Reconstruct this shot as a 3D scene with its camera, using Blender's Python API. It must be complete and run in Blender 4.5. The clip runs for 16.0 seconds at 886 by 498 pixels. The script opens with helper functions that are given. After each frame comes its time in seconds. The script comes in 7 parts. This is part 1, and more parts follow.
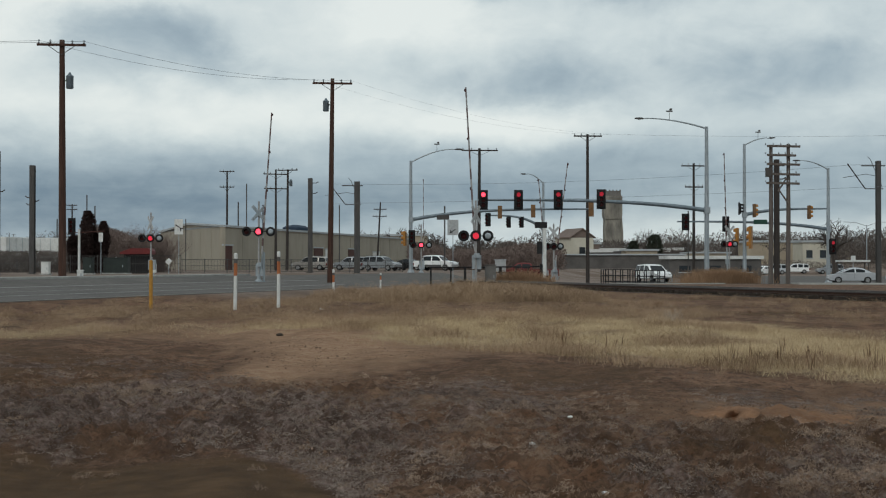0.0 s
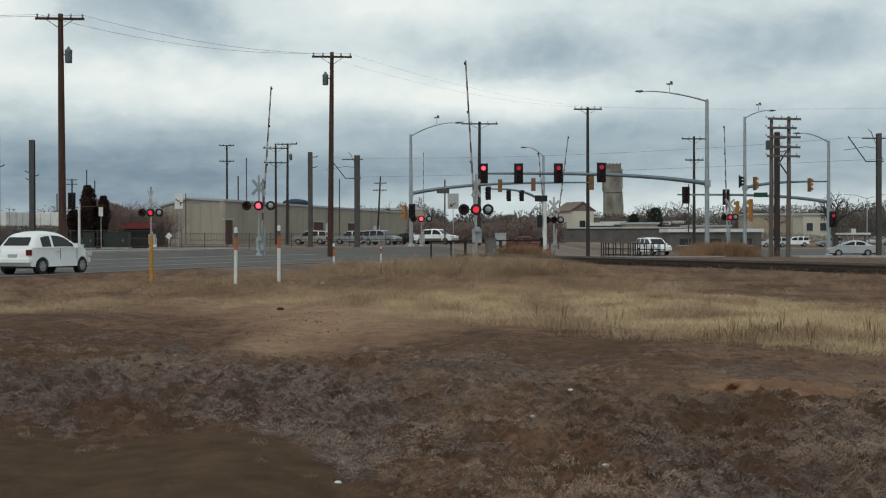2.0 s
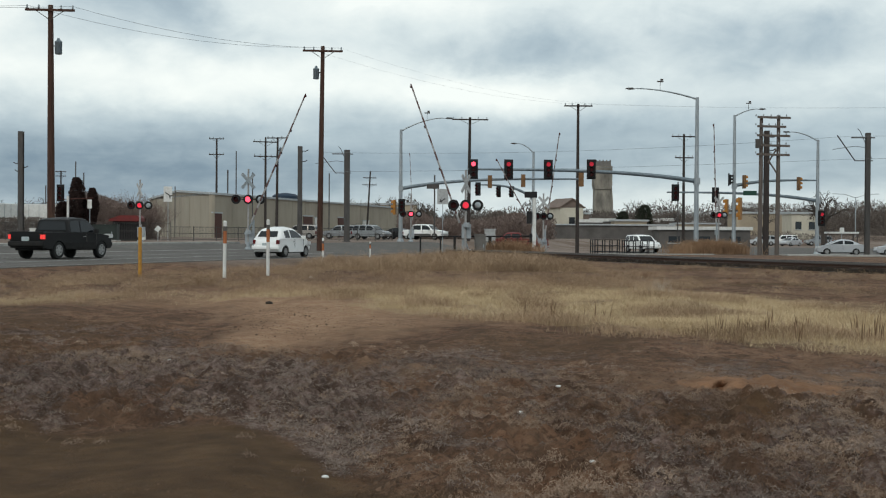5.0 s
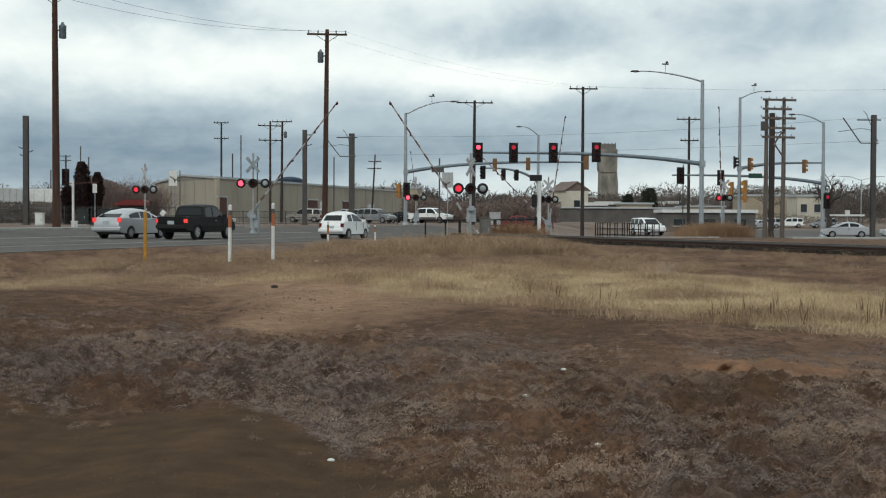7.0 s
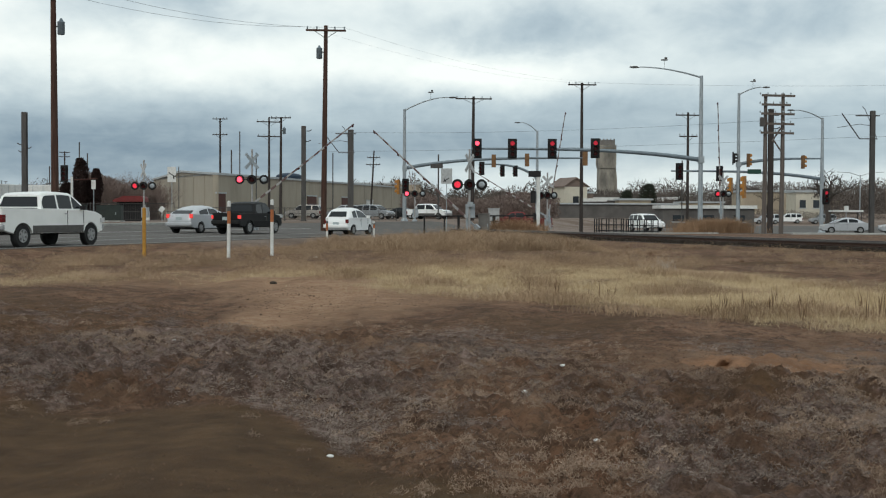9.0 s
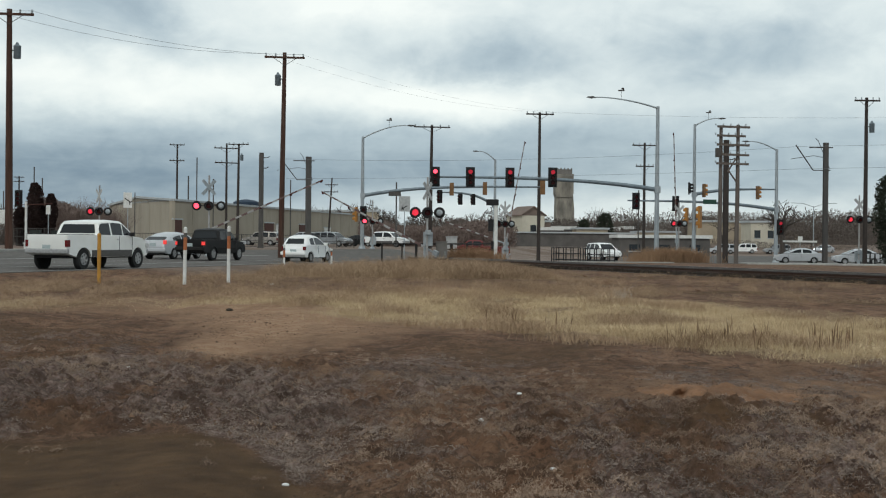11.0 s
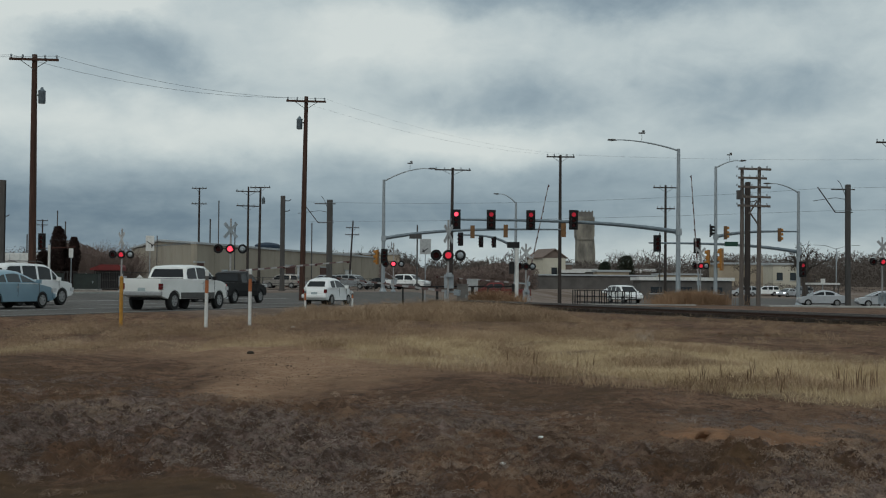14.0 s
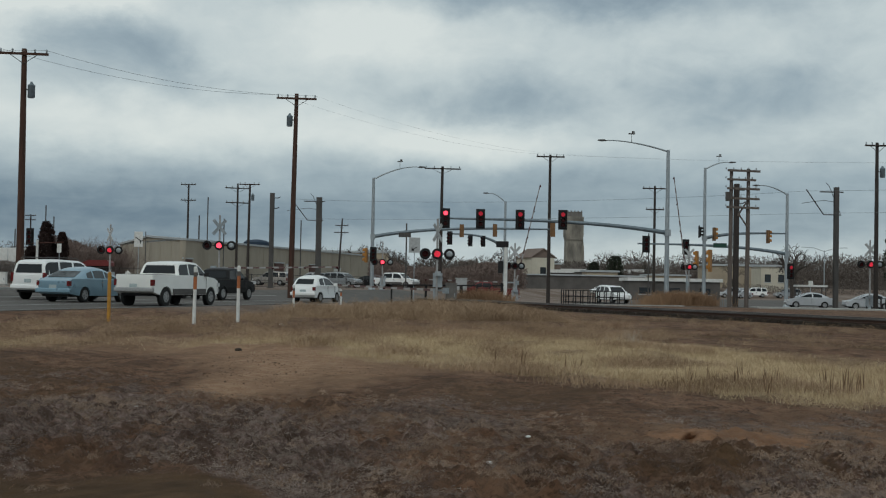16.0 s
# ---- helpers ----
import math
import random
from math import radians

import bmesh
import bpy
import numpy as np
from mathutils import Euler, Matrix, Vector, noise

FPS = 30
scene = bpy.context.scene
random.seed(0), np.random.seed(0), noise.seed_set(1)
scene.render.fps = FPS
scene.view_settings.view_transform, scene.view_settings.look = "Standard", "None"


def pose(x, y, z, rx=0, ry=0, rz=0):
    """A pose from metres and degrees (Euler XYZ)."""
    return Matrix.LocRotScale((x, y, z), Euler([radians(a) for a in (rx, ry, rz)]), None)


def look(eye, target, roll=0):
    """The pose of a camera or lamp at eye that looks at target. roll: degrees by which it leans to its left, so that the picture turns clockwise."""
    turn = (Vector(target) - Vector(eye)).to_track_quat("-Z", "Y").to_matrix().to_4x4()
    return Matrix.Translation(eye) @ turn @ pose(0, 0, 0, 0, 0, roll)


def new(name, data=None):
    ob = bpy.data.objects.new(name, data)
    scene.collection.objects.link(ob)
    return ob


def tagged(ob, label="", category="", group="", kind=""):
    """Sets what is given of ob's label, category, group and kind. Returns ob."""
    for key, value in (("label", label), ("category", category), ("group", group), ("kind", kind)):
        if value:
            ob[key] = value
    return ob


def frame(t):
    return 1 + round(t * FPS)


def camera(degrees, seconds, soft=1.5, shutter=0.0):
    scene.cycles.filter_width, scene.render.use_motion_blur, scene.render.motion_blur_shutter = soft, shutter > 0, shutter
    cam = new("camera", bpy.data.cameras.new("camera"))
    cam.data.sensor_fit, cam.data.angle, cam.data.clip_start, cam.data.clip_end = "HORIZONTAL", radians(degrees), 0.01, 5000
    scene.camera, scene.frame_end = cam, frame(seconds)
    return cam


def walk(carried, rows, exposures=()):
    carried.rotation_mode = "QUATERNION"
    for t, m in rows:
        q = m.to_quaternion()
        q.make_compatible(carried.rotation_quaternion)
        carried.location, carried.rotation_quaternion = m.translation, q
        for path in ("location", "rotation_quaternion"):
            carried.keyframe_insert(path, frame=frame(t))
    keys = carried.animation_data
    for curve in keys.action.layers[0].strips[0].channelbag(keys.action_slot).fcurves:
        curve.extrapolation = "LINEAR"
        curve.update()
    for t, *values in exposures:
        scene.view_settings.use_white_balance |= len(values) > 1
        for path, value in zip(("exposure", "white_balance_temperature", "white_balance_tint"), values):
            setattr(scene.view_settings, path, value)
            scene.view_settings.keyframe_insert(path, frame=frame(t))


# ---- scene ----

SECONDS = 16.0
EYE = (0.0, 0.0, 1.2)

# ---- camera: held by hand at one spot, turning a little ----
cam = camera(38.0, SECONDS, soft=1.15)
TURNS = [  # seconds, yaw, pitch, roll
    (0, 0.00, 0.68, 0.00), (0.5, -0.08, 0.88, -0.07), (1, 0.13, 0.01, 0.06), (1.5, 0.04, -0.64, 0.22),
    (2, 0.01, -0.49, 0.14), (2.5, -0.06, -0.73, 0.41), (3, -0.25, -0.30, 0.23), (5.5, -0.44, -1.07, -0.40),
    (6, -0.32, -1.47, -0.21), (6.5, -0.12, -1.38, -0.13), (7, -0.24, -1.43, -0.24), (7.5, 0.44, -2.04, -0.15),
    (8, -0.13, -1.80, -0.24), (8.2, -0.01, -1.78, -0.27), (10.3, -1.61, -1.06, -0.44), (10.5, -1.86, -1.00, -0.57),
    (11, -2.17, -0.35, -0.58), (11.5, -1.75, 1.70, -0.32), (12, -1.29, 1.66, -0.21), (12.5, -1.11, 2.05, -0.47),
    (13, -0.80, 1.39, -0.64), (13.5, -0.80, 2.25, -0.43), (14, -1.24, 1.54, -0.52), (14.5, -1.64, 1.22, -1.14),
    (15, -1.74, 1.50, -1.19), (15.5, -1.74, 1.13, -0.97), (16, -1.74, 1.49, -1.05)]
EXPOSURES = [  # seconds, stops, kelvin, tint
    (0, -0.10, 6350, 7), (1.0, -0.10, 6400, 6.5), (2.5, 0.07, 6400, 7), (5.5, 0.18, 6430, 7), (8.2, 0.23, 6430, 7), (11.0, 0.17, 6430, 7),
    (11.6, -0.22, 6400, 5), (12.5, -0.37, 6250, 5), (13.5, -0.41, 6250, 5), (14.5, -0.33, 6280, 5.5), (16, -0.29, 6280, 5.5)]
walk(cam, [(t, pose(*EYE, 90 + p, r, y)) for t, y, p, r in TURNS], exposures=EXPOSURES)


# ---- world: cloudy winter sky ----
def nodes_of(tree):
    tree.nodes.clear()
    return tree.nodes, tree.links


class Net:
    """Short hand for node trees."""

    def __init__(self, tree):
        self.n, self.l = nodes_of(tree)

    def put(self, sock, v):
        if isinstance(v, bpy.types.NodeSocket):
            self.l.new(v, sock)
        elif v is not None:
            sock.default_value = v

    def math(self, op, a, b=None, c=None, clamp=False):
        n = self.n.new("ShaderNodeMath")
        n.operation, n.use_clamp = op, clamp
        for s, v in zip(n.inputs, (a, b, c)):
            self.put(s, v)
        return n.outputs[0]

    def ramp(self, fac, stops, mode="LINEAR"):
        n = self.n.new("ShaderNodeValToRGB")
        n.color_ramp.interpolation = mode
        els = n.color_ramp.elements
        while len(els) < len(stops):
            els.new(0.5)
        for e, (p, col) in zip(els, stops):
            e.position = p
            e.color = (*col, 1) if not isinstance(col, (int, float)) else (col, col, col, 1)
        self.put(n.inputs[0], fac)
        return n.outputs[0]

    def noise(self, vec, scale, detail=4, rough=0.55, dims="3D", distortion=0.0):
        n = self.n.new("ShaderNodeTexNoise")
        n.noise_dimensions = dims
        self.put(n.inputs["Vector"], vec)
        n.inputs["Scale"].default_value, n.inputs["Detail"].default_value = scale, detail
        n.inputs["Roughness"].default_value, n.inputs["Distortion"].default_value = rough, distortion
        return n.outputs["Fac"]

    def mix(self, fac, a, b, mode="MIX"):
        n = self.n.new("ShaderNodeMix")
        n.data_type, n.blend_type = "RGBA", mode
        self.put(n.inputs[0], fac)
        for s, v in ((n.inputs[6], a), (n.inputs[7], b)):
            self.put(s, (*v, 1) if isinstance(v, tuple) and len(v) == 3 else v)
        return n.outputs[2]

    def xyz(self, x, y, z):
        n = self.n.new("ShaderNodeCombineXYZ")
        for s, v in zip(n.inputs, (x, y, z)):
            self.put(s, v)
        return n.outputs[0]

    def scaled(self, vec, sx, sy, sz):
        n = self.n.new("ShaderNodeMapping")
        self.put(n.inputs[0], vec)
        n.inputs["Scale"].default_value = (sx, sy, sz)
        return n.outputs[0]


SUN_UP, SUN_FROM = 38.0, 200.0     # elevation; compass degrees, clockwise from +y
world = bpy.data.worlds.new("sky")
scene.world = world
world.use_nodes = True
net = Net(world.node_tree)
sky = net.n.new("ShaderNodeTexSky")
sky.sky_type, sky.sun_disc = "NISHITA", False
sky.sun_elevation, sky.sun_rotation = radians(SUN_UP), radians(SUN_FROM)
coords = net.n.new("ShaderNodeTexCoord").outputs["Generated"]
sep = net.n.new("ShaderNodeSeparateXYZ")
net.put(sep.inputs[0], coords)
azim = net.math("ARCTAN2", sep.outputs[0], sep.outputs[1])
elev = net.math("ARCSINE", sep.outputs[2])
deg = 180 / math.pi
azd, eld = net.math("MULTIPLY", azim, deg), net.math("MULTIPLY", elev, deg)
wide = net.xyz(azim, net.math("MULTIPLY", elev, 1.5), 0.0)
warp1 = net.noise(wide, 9.0, 8, 0.60)
warp2 = net.noise(net.xyz(azim, net.math("MULTIPLY", elev, 1.5), 5.0), 10.0, 8, 0.60)
low = net.noise(net.xyz(net.math("MULTIPLY", azim, 0.6), net.math("MULTIPLY", elev, 3.0), 9.0), 13.0, 6, 0.55)
high = net.noise(net.xyz(azim, net.math("MULTIPLY", elev, 1.7), 19.0), 15.0, 7, 0.56, distortion=0.5)
up = net.math("MULTIPLY_ADD", eld, 1 / 3.0, -1.3, clamp=True)
fine = net.math("ADD", net.math("MULTIPLY", high, up), net.math("MULTIPLY", low, net.math("SUBTRACT", 1.0, up)))
puffs = net.noise(net.xyz(azim, net.math("MULTIPLY", elev, 1.6), 13.0), 34.0, 5, 0.55, distortion=0.6)
azw = net.math("MULTIPLY_ADD", net.math("SUBTRACT", warp1, 0.5), 6.5, azd)
layer = net.math("MULTIPLY_ADD", net.math("MULTIPLY", eld, 1 / 7.0, clamp=True), 2.2, 0.8)   # cloud edges lie flatter towards the horizon
elw = net.math("MULTIPLY_ADD", net.math("SUBTRACT", warp2, 0.5), layer, eld)
tone = net.ramp(net.math("MULTIPLY", elw, 1 / 30.0, clamp=True), [
    (0.0, 0.54), (0.05, 0.50), (0.09, 0.46), (0.15, 0.57), (0.20, 0.72), (0.26, 0.77), (0.33, 0.73), (0.39, 0.72), (0.47, 0.62), (1.0, 0.70)])
# single cloud banks: azimuth, elevation, half width, half height in degrees, lighter or darker
BANKS = [(-14.2, 2.6, 10, 1.9, -0.20), (-10.0, 6.6, 10, 1.0, 0.24), (-14.8, 12.0, 3.4, 0.9, 0.56), (-12.6, 9.8, 3.2, 1.6, -0.24), (-18.4, 10.6, 1.4, 1.4, 0.24),
         (-5.5, 10.2, 3.4, 1.6, 0.14), (-0.8, 11.2, 3.0, 1.3, 0.28), (5.4, 12.6, 5.4, 0.9, -0.22), (14.5, 12.8, 6.0, 1.0, -0.14), (4.0, 7.9, 3.2, 1.0, -0.26),
         (14.4, 8.4, 4.6, 1.3, -0.24), (10.0, 10.5, 7.0, 1.1, 0.05), (2.4, 6.1, 3.4, 0.8, 0.26), (-16.0, 13.8, 9, 0.7, -0.14), (0.0, 15.0, 24, 1.0, -0.16),
         (10.5, 1.4, 13, 0.8, 0.20), (11.5, 4.3, 9, 1.2, -0.10), (2.0, 3.4, 5.0, 1.0, -0.10), (-19.8, 8.6, 2.0, 1.6, 0.16), (-8.0, 8.6, 3.0, 0.7, -0.08)]
for a0, e0, wa, we, amp in BANKS:
    da = net.math("MULTIPLY", net.math("SUBTRACT", azw, a0), 1 / wa)
    de = net.math("MULTIPLY", net.math("SUBTRACT", elw, e0), 1 / we)
    q = net.math("ADD", net.math("MULTIPLY", da, da), net.math("MULTIPLY", de, de))
    tone = net.math("MULTIPLY_ADD", net.math("EXPONENT", net.math("MULTIPLY", net.math("POWER", q, 1.25), -0.7)), 1.05 * amp, tone)
tone = net.math("MULTIPLY_ADD", net.math("SUBTRACT", fine, 0.5), 0.38, tone)
tone = net.math("MULTIPLY_ADD", net.math("SUBTRACT", puffs, 0.5), 0.16, tone, clamp=True)
clouds = net.ramp(tone, [(0.0, (0.085, 0.135, 0.185)), (0.25, (0.19, 0.262, 0.335)), (0.5, (0.43, 0.51, 0.56)), (0.75, (0.70, 0.76, 0.765)), (1.0, (0.91, 0.935, 0.90))])
veil = net.n.new("ShaderNodeBackground")
net.put(veil.inputs[0], clouds)
veil.inputs[1].default_value = 1.0
clear = net.n.new("ShaderNodeBackground")
net.put(clear.inputs[0], sky.outputs[0])
clear.inputs[1].default_value = 0.06
both = net.n.new("ShaderNodeMixShader")
both.inputs[0].default_value = 0.9
net.l.new(clear.outputs[0], both.inputs[1])
net.l.new(veil.outputs[0], both.inputs[2])
net.l.new(both.outputs[0], net.n.new("ShaderNodeOutputWorld").inputs[0])

sun = new("sun", bpy.data.lights.new("sun", "SUN"))
sun.data.energy, sun.data.angle, sun.data.color = 0.80, radians(25), (1.0, 0.95, 0.88)
sun.matrix_world = look((0, 0, 60), (-60 * math.sin(radians(SUN_FROM)) / math.tan(radians(SUN_UP)),
                                     -60 * math.cos(radians(SUN_FROM)) / math.tan(radians(SUN_UP)), 0))


# ---- materials ----
MATS = {}


def mat(name, a, b=None, rough=0.7, metal=0.0, scale=6.0, stretch=(1, 1, 1), bump=0.0, bump_scale=60.0,
        stain=None, stain_scale=1.2, stain_amount=0.5, glow=None, glow_power=0.0, coat=0.0, piece=0.0, spec=0.22):
    """A surface: two tones mixed by noise, larger stains, fine relief; piece: how much single pieces differ."""
    m = bpy.data.materials.new(name)
    m.use_nodes = True
    k = Net(m.node_tree)
    b = b or tuple(min(1, c * 0.8) for c in a)
    vec = k.scaled(k.n.new("ShaderNodeTexCoord").outputs["Object"], *stretch)
    col = k.mix(k.ramp(k.noise(vec, scale, 6, 0.6), [(0.32, 0.0), (0.68, 1.0)]), a, b)
    if stain:
        col = k.mix(k.math("MULTIPLY", k.ramp(k.noise(vec, stain_scale, 4, 0.6), [(0.48, 0.0), (0.68, 1.0)]), stain_amount), col, stain)
    if piece:
        r = k.n.new("ShaderNodeObjectInfo").outputs["Random"]
        hsv = k.n.new("ShaderNodeHueSaturation")
        k.put(hsv.inputs["Value"], k.math("MULTIPLY_ADD", r, piece, 1 - piece / 2))
        k.put(hsv.inputs["Color"], col)
        col = hsv.outputs[0]
    p = k.n.new("ShaderNodeBsdfPrincipled")
    k.put(p.inputs["Base Color"], col)
    k.put(p.inputs["Roughness"], k.math("MULTIPLY_ADD", k.noise(vec, scale * 2, 3), 0.25, max(0.0, rough - 0.125)))
    p.inputs["Metallic"].default_value = metal
    p.inputs["Specular IOR Level"].default_value = spec
    p.inputs["Coat Weight"].default_value = coat
    if glow:
        p.inputs["Emission Color"].default_value = (*glow, 1)
        p.inputs["Emission Strength"].default_value = glow_power
    if bump:
        bn = k.n.new("ShaderNodeBump")
        bn.inputs["Strength"].default_value, bn.inputs["Distance"].default_value = bump, 0.02
        k.put(bn.inputs["Height"], k.noise(vec, bump_scale, 5, 0.65))
        k.l.new(bn.outputs[0], p.inputs["Normal"])
    k.l.new(p.outputs[0], k.n.new("ShaderNodeOutputMaterial").inputs[0])
    MATS[name] = m
    return m


def ground_mat():
    """Bare winter field: brown soil, straw, grey leaf litter, by the ground's own kinds and noise."""
    m = bpy.data.materials.new("winter field")
    m.use_nodes = True
    k = Net(m.node_tree)
    vec = k.n.new("ShaderNodeTexCoord").outputs["Object"]
    kinds = k.n.new("ShaderNodeAttribute")
    kinds.attribute_name = "kinds"
    sp = k.n.new("ShaderNodeSeparateColor")
    k.put(sp.inputs[0], kinds.outputs["Color"])
    patch = k.noise(k.scaled(vec, 1.0, 0.45, 1.0), 0.42, 5, 0.6)
    soil = k.mix(k.ramp(patch, [(0.36, 0.0), (0.62, 1.0)]), (0.125, 0.063, 0.037), (0.265, 0.145, 0.088))
    soil = k.mix(k.math("MULTIPLY", k.ramp(k.noise(vec, 5.0, 6, 0.7), [(0.45, 0.0), (0.64, 1.0)]), 0.55), soil, (0.34, 0.22, 0.148))
    soil = k.mix(k.math("MULTIPLY", k.ramp(k.noise(vec, 24.0, 5, 0.7), [(0.48, 0.0), (0.6, 1.0)]), 0.7), soil, (0.04, 0.023, 0.015))
    soil = k.mix(k.math("MULTIPLY", k.ramp(k.noise(k.scaled(vec, 1.0, 0.6, 1.0), 1.5, 5, 0.65), [(0.44, 0.0), (0.60, 1.0)]), 0.75), soil, (0.10, 0.056, 0.034))
    soil = k.mix(k.math("MULTIPLY", k.ramp(k.noise(k.scaled(vec, 1.0, 0.6, 1.0), 5.0, 5, 0.65), [(0.50, 0.0), (0.60, 1.0)]), 0.6), soil, (0.05, 0.029, 0.019))
    share = kinds.outputs["Alpha"]
    soil = k.mix(k.math("MULTIPLY_ADD", share, 2.0, -1.0, clamp=True), soil, k.mix(k.ramp(k.noise(vec, 6.0, 6, 0.7), [(0.35, 0.0), (0.65, 1.0)]), (0.30, 0.170, 0.102), (0.44, 0.285, 0.18)))
    soil = k.mix(k.math("MULTIPLY_ADD", share, -1.7, 0.85, clamp=True), soil, k.mix(k.ramp(k.noise(vec, 3.0, 6, 0.7), [(0.35, 0.0), (0.65, 1.0)]), (0.070, 0.042, 0.021), (0.150, 0.090, 0.045)))
    litter = k.mix(k.ramp(k.noise(vec, 16.0, 6, 0.75), [(0.4, 0.0), (0.62, 1.0)]), (0.10, 0.063, 0.050), (0.33, 0.245, 0.215))
    straw = k.mix(k.ramp(k.noise(vec, 7.0, 6, 0.7), [(0.35, 0.0), (0.65, 1.0)]), (0.30, 0.21, 0.12), (0.54, 0.42, 0.26))
    gravel = k.mix(k.ramp(k.noise(vec, 3.0, 8, 0.75), [(0.35, 0.0), (0.65, 1.0)]), (0.16, 0.12, 0.098), (0.28, 0.225, 0.19))
    gravel = k.mix(k.math("MULTIPLY", k.ramp(k.noise(vec, 0.12, 5, 0.6), [(0.45, 0.0), (0.6, 1.0)]), 0.7), gravel, (0.115, 0.075, 0.052))
    # dark noise patches paint in the shade of gaps between clumps
    litter = k.mix(k.math("MULTIPLY", k.ramp(k.noise(k.scaled(vec, 1.0, 0.75, 1.0), 5.5, 5, 0.65), [(0.44, 0.0), (0.55, 1.0)]), 0.75), litter, (0.055, 0.033, 0.023))
    col = k.mix(sp.outputs[1], soil, litter)
    col = k.mix(sp.outputs[0], col, straw)
    col = k.mix(sp.outputs[2], col, gravel)
    p = k.n.new("ShaderNodeBsdfPrincipled")
    p.inputs["Roughness"].default_value = 0.95
    p.inputs["Specular IOR Level"].default_value = 0.15
    k.put(p.inputs["Base Color"], col)
    bn = k.n.new("ShaderNodeBump")
    bn.inputs["Strength"].default_value, bn.inputs["Distance"].default_value = 1.0, 0.06
    k.put(bn.inputs["Height"], k.noise(vec, 14.0, 8, 0.75))
    k.l.new(bn.outputs[0], p.inputs["Normal"])
    k.l.new(p.outputs[0], k.n.new("ShaderNodeOutputMaterial").inputs[0])
    return m


def blade_mat(name, a, b, rough=0.8, clump=0.0, own=0.42, grain=6.0):
    """Stalks and leaves: own is how much single blades differ, clump how much patches of the size 1 / grain differ."""
    m = bpy.data.materials.new(name)
    m.use_nodes = True
    k = Net(m.node_tree)
    r = k.n.new("ShaderNodeNewGeometry").outputs["Random Per Island"]
    big = k.noise(k.n.new("ShaderNodeTexCoord").outputs["Object"], 0.5, 4, 0.6)
    if clump:
        near = k.noise(k.n.new("ShaderNodeTexCoord").outputs["Object"], grain, 3, 0.55)
        r = k.math("MULTIPLY_ADD", k.math("SUBTRACT", near, 0.5), clump, r)
    p = k.n.new("ShaderNodeBsdfPrincipled")
    k.put(p.inputs["Base Color"], k.mix(k.math("ADD", k.math("MULTIPLY", r, own), k.math("MULTIPLY_ADD", big, 1.6, -0.5), clamp=True), a, b))
    p.inputs["Roughness"].default_value = rough
    p.inputs["Specular IOR Level"].default_value = 0.15
    k.l.new(p.outputs[0], k.n.new("ShaderNodeOutputMaterial").inputs[0])
    MATS[name] = m
    return m


def glass_mat(name, tint):
    m = bpy.data.materials.new(name)
    m.use_nodes = True
    p = m.node_tree.nodes["Principled BSDF"]
    p.inputs["Base Color"].default_value = (*tint, 1)
    p.inputs["Roughness"].default_value = 0.06
    p.inputs["Specular IOR Level"].default_value = 0.35
    MATS[name] = m
    return m


M_FIELD = ground_mat()
M_ASPHALT = mat("asphalt", (0.088, 0.08, 0.073), (0.14, 0.128, 0.118), 0.9, scale=3, stretch=(1, 1, 1), bump=0.4, bump_scale=80, stain=(0.07, 0.065, 0.06), stain_scale=0.25)
M_CONCRETE = mat("concrete", (0.42, 0.41, 0.38), (0.30, 0.29, 0.275), 0.9, scale=5, bump=0.3, stain=(0.2, 0.19, 0.18))
M_STRIPE = mat("road paint", (0.40, 0.395, 0.38), (0.16, 0.15, 0.145), 0.8, scale=9)
M_BALLAST = mat("ballast", (0.075, 0.055, 0.045), (0.03, 0.025, 0.022), 0.95, scale=10, bump=1.0, bump_scale=30, stain=(0.12, 0.07, 0.05), stain_scale=0.8)
M_RAIL = mat("rusty rail", (0.09, 0.05, 0.035), (0.05, 0.035, 0.03), 0.6, metal=0.6, scale=20)
M_RAILTOP = mat("worn rail head", (0.16, 0.14, 0.13), (0.09, 0.08, 0.075), 0.5, metal=0.7, scale=20)
M_TIE = mat("tarred tie", (0.06, 0.045, 0.035), (0.03, 0.025, 0.02), 0.9, scale=8, stretch=(6, 1, 1), piece=0.5)
M_WOOD = mat("creosoted wood", (0.085, 0.042, 0.03), (0.045, 0.026, 0.02), 0.85, scale=3, stretch=(4, 4, 0.3), bump=0.5, stain=(0.13, 0.08, 0.06))
M_DARKPOLE = mat("blackened wood", (0.06, 0.048, 0.043), (0.035, 0.03, 0.028), 0.85, scale=3, stretch=(4, 4, 0.3), bump=0.5)
M_GREYWOOD = mat("weathered wood", (0.16, 0.135, 0.12), (0.085, 0.07, 0.062), 0.9, scale=3, stretch=(4, 4, 0.3), bump=0.5)
M_STEEL = mat("painted dark steel", (0.10, 0.095, 0.092), (0.065, 0.062, 0.06), 0.6, metal=0.3, scale=2, stretch=(3, 3, 0.5), stain=(0.11, 0.09, 0.08))
M_GALV = mat("galvanised steel", (0.40, 0.43, 0.45), (0.28, 0.31, 0.33), 0.5, metal=0.5, scale=3, stretch=(3, 3, 0.6))
M_ARM = mat("weathered mast arm", (0.22, 0.26, 0.29), (0.14, 0.17, 0.19), 0.5, metal=0.5, scale=3)
M_BLACK = mat("matt black", (0.014, 0.014, 0.015), (0.022, 0.02, 0.02), 0.6, scale=5)
M_WHITE = mat("white paint", (0.72, 0.72, 0.70), (0.58, 0.58, 0.56), 0.6, scale=6, stain=(0.42, 0.38, 0.33), stain_amount=0.4)
M_ORANGE = mat("faded orange", (0.42, 0.15, 0.06), (0.30, 0.10, 0.045), 0.7, scale=7)
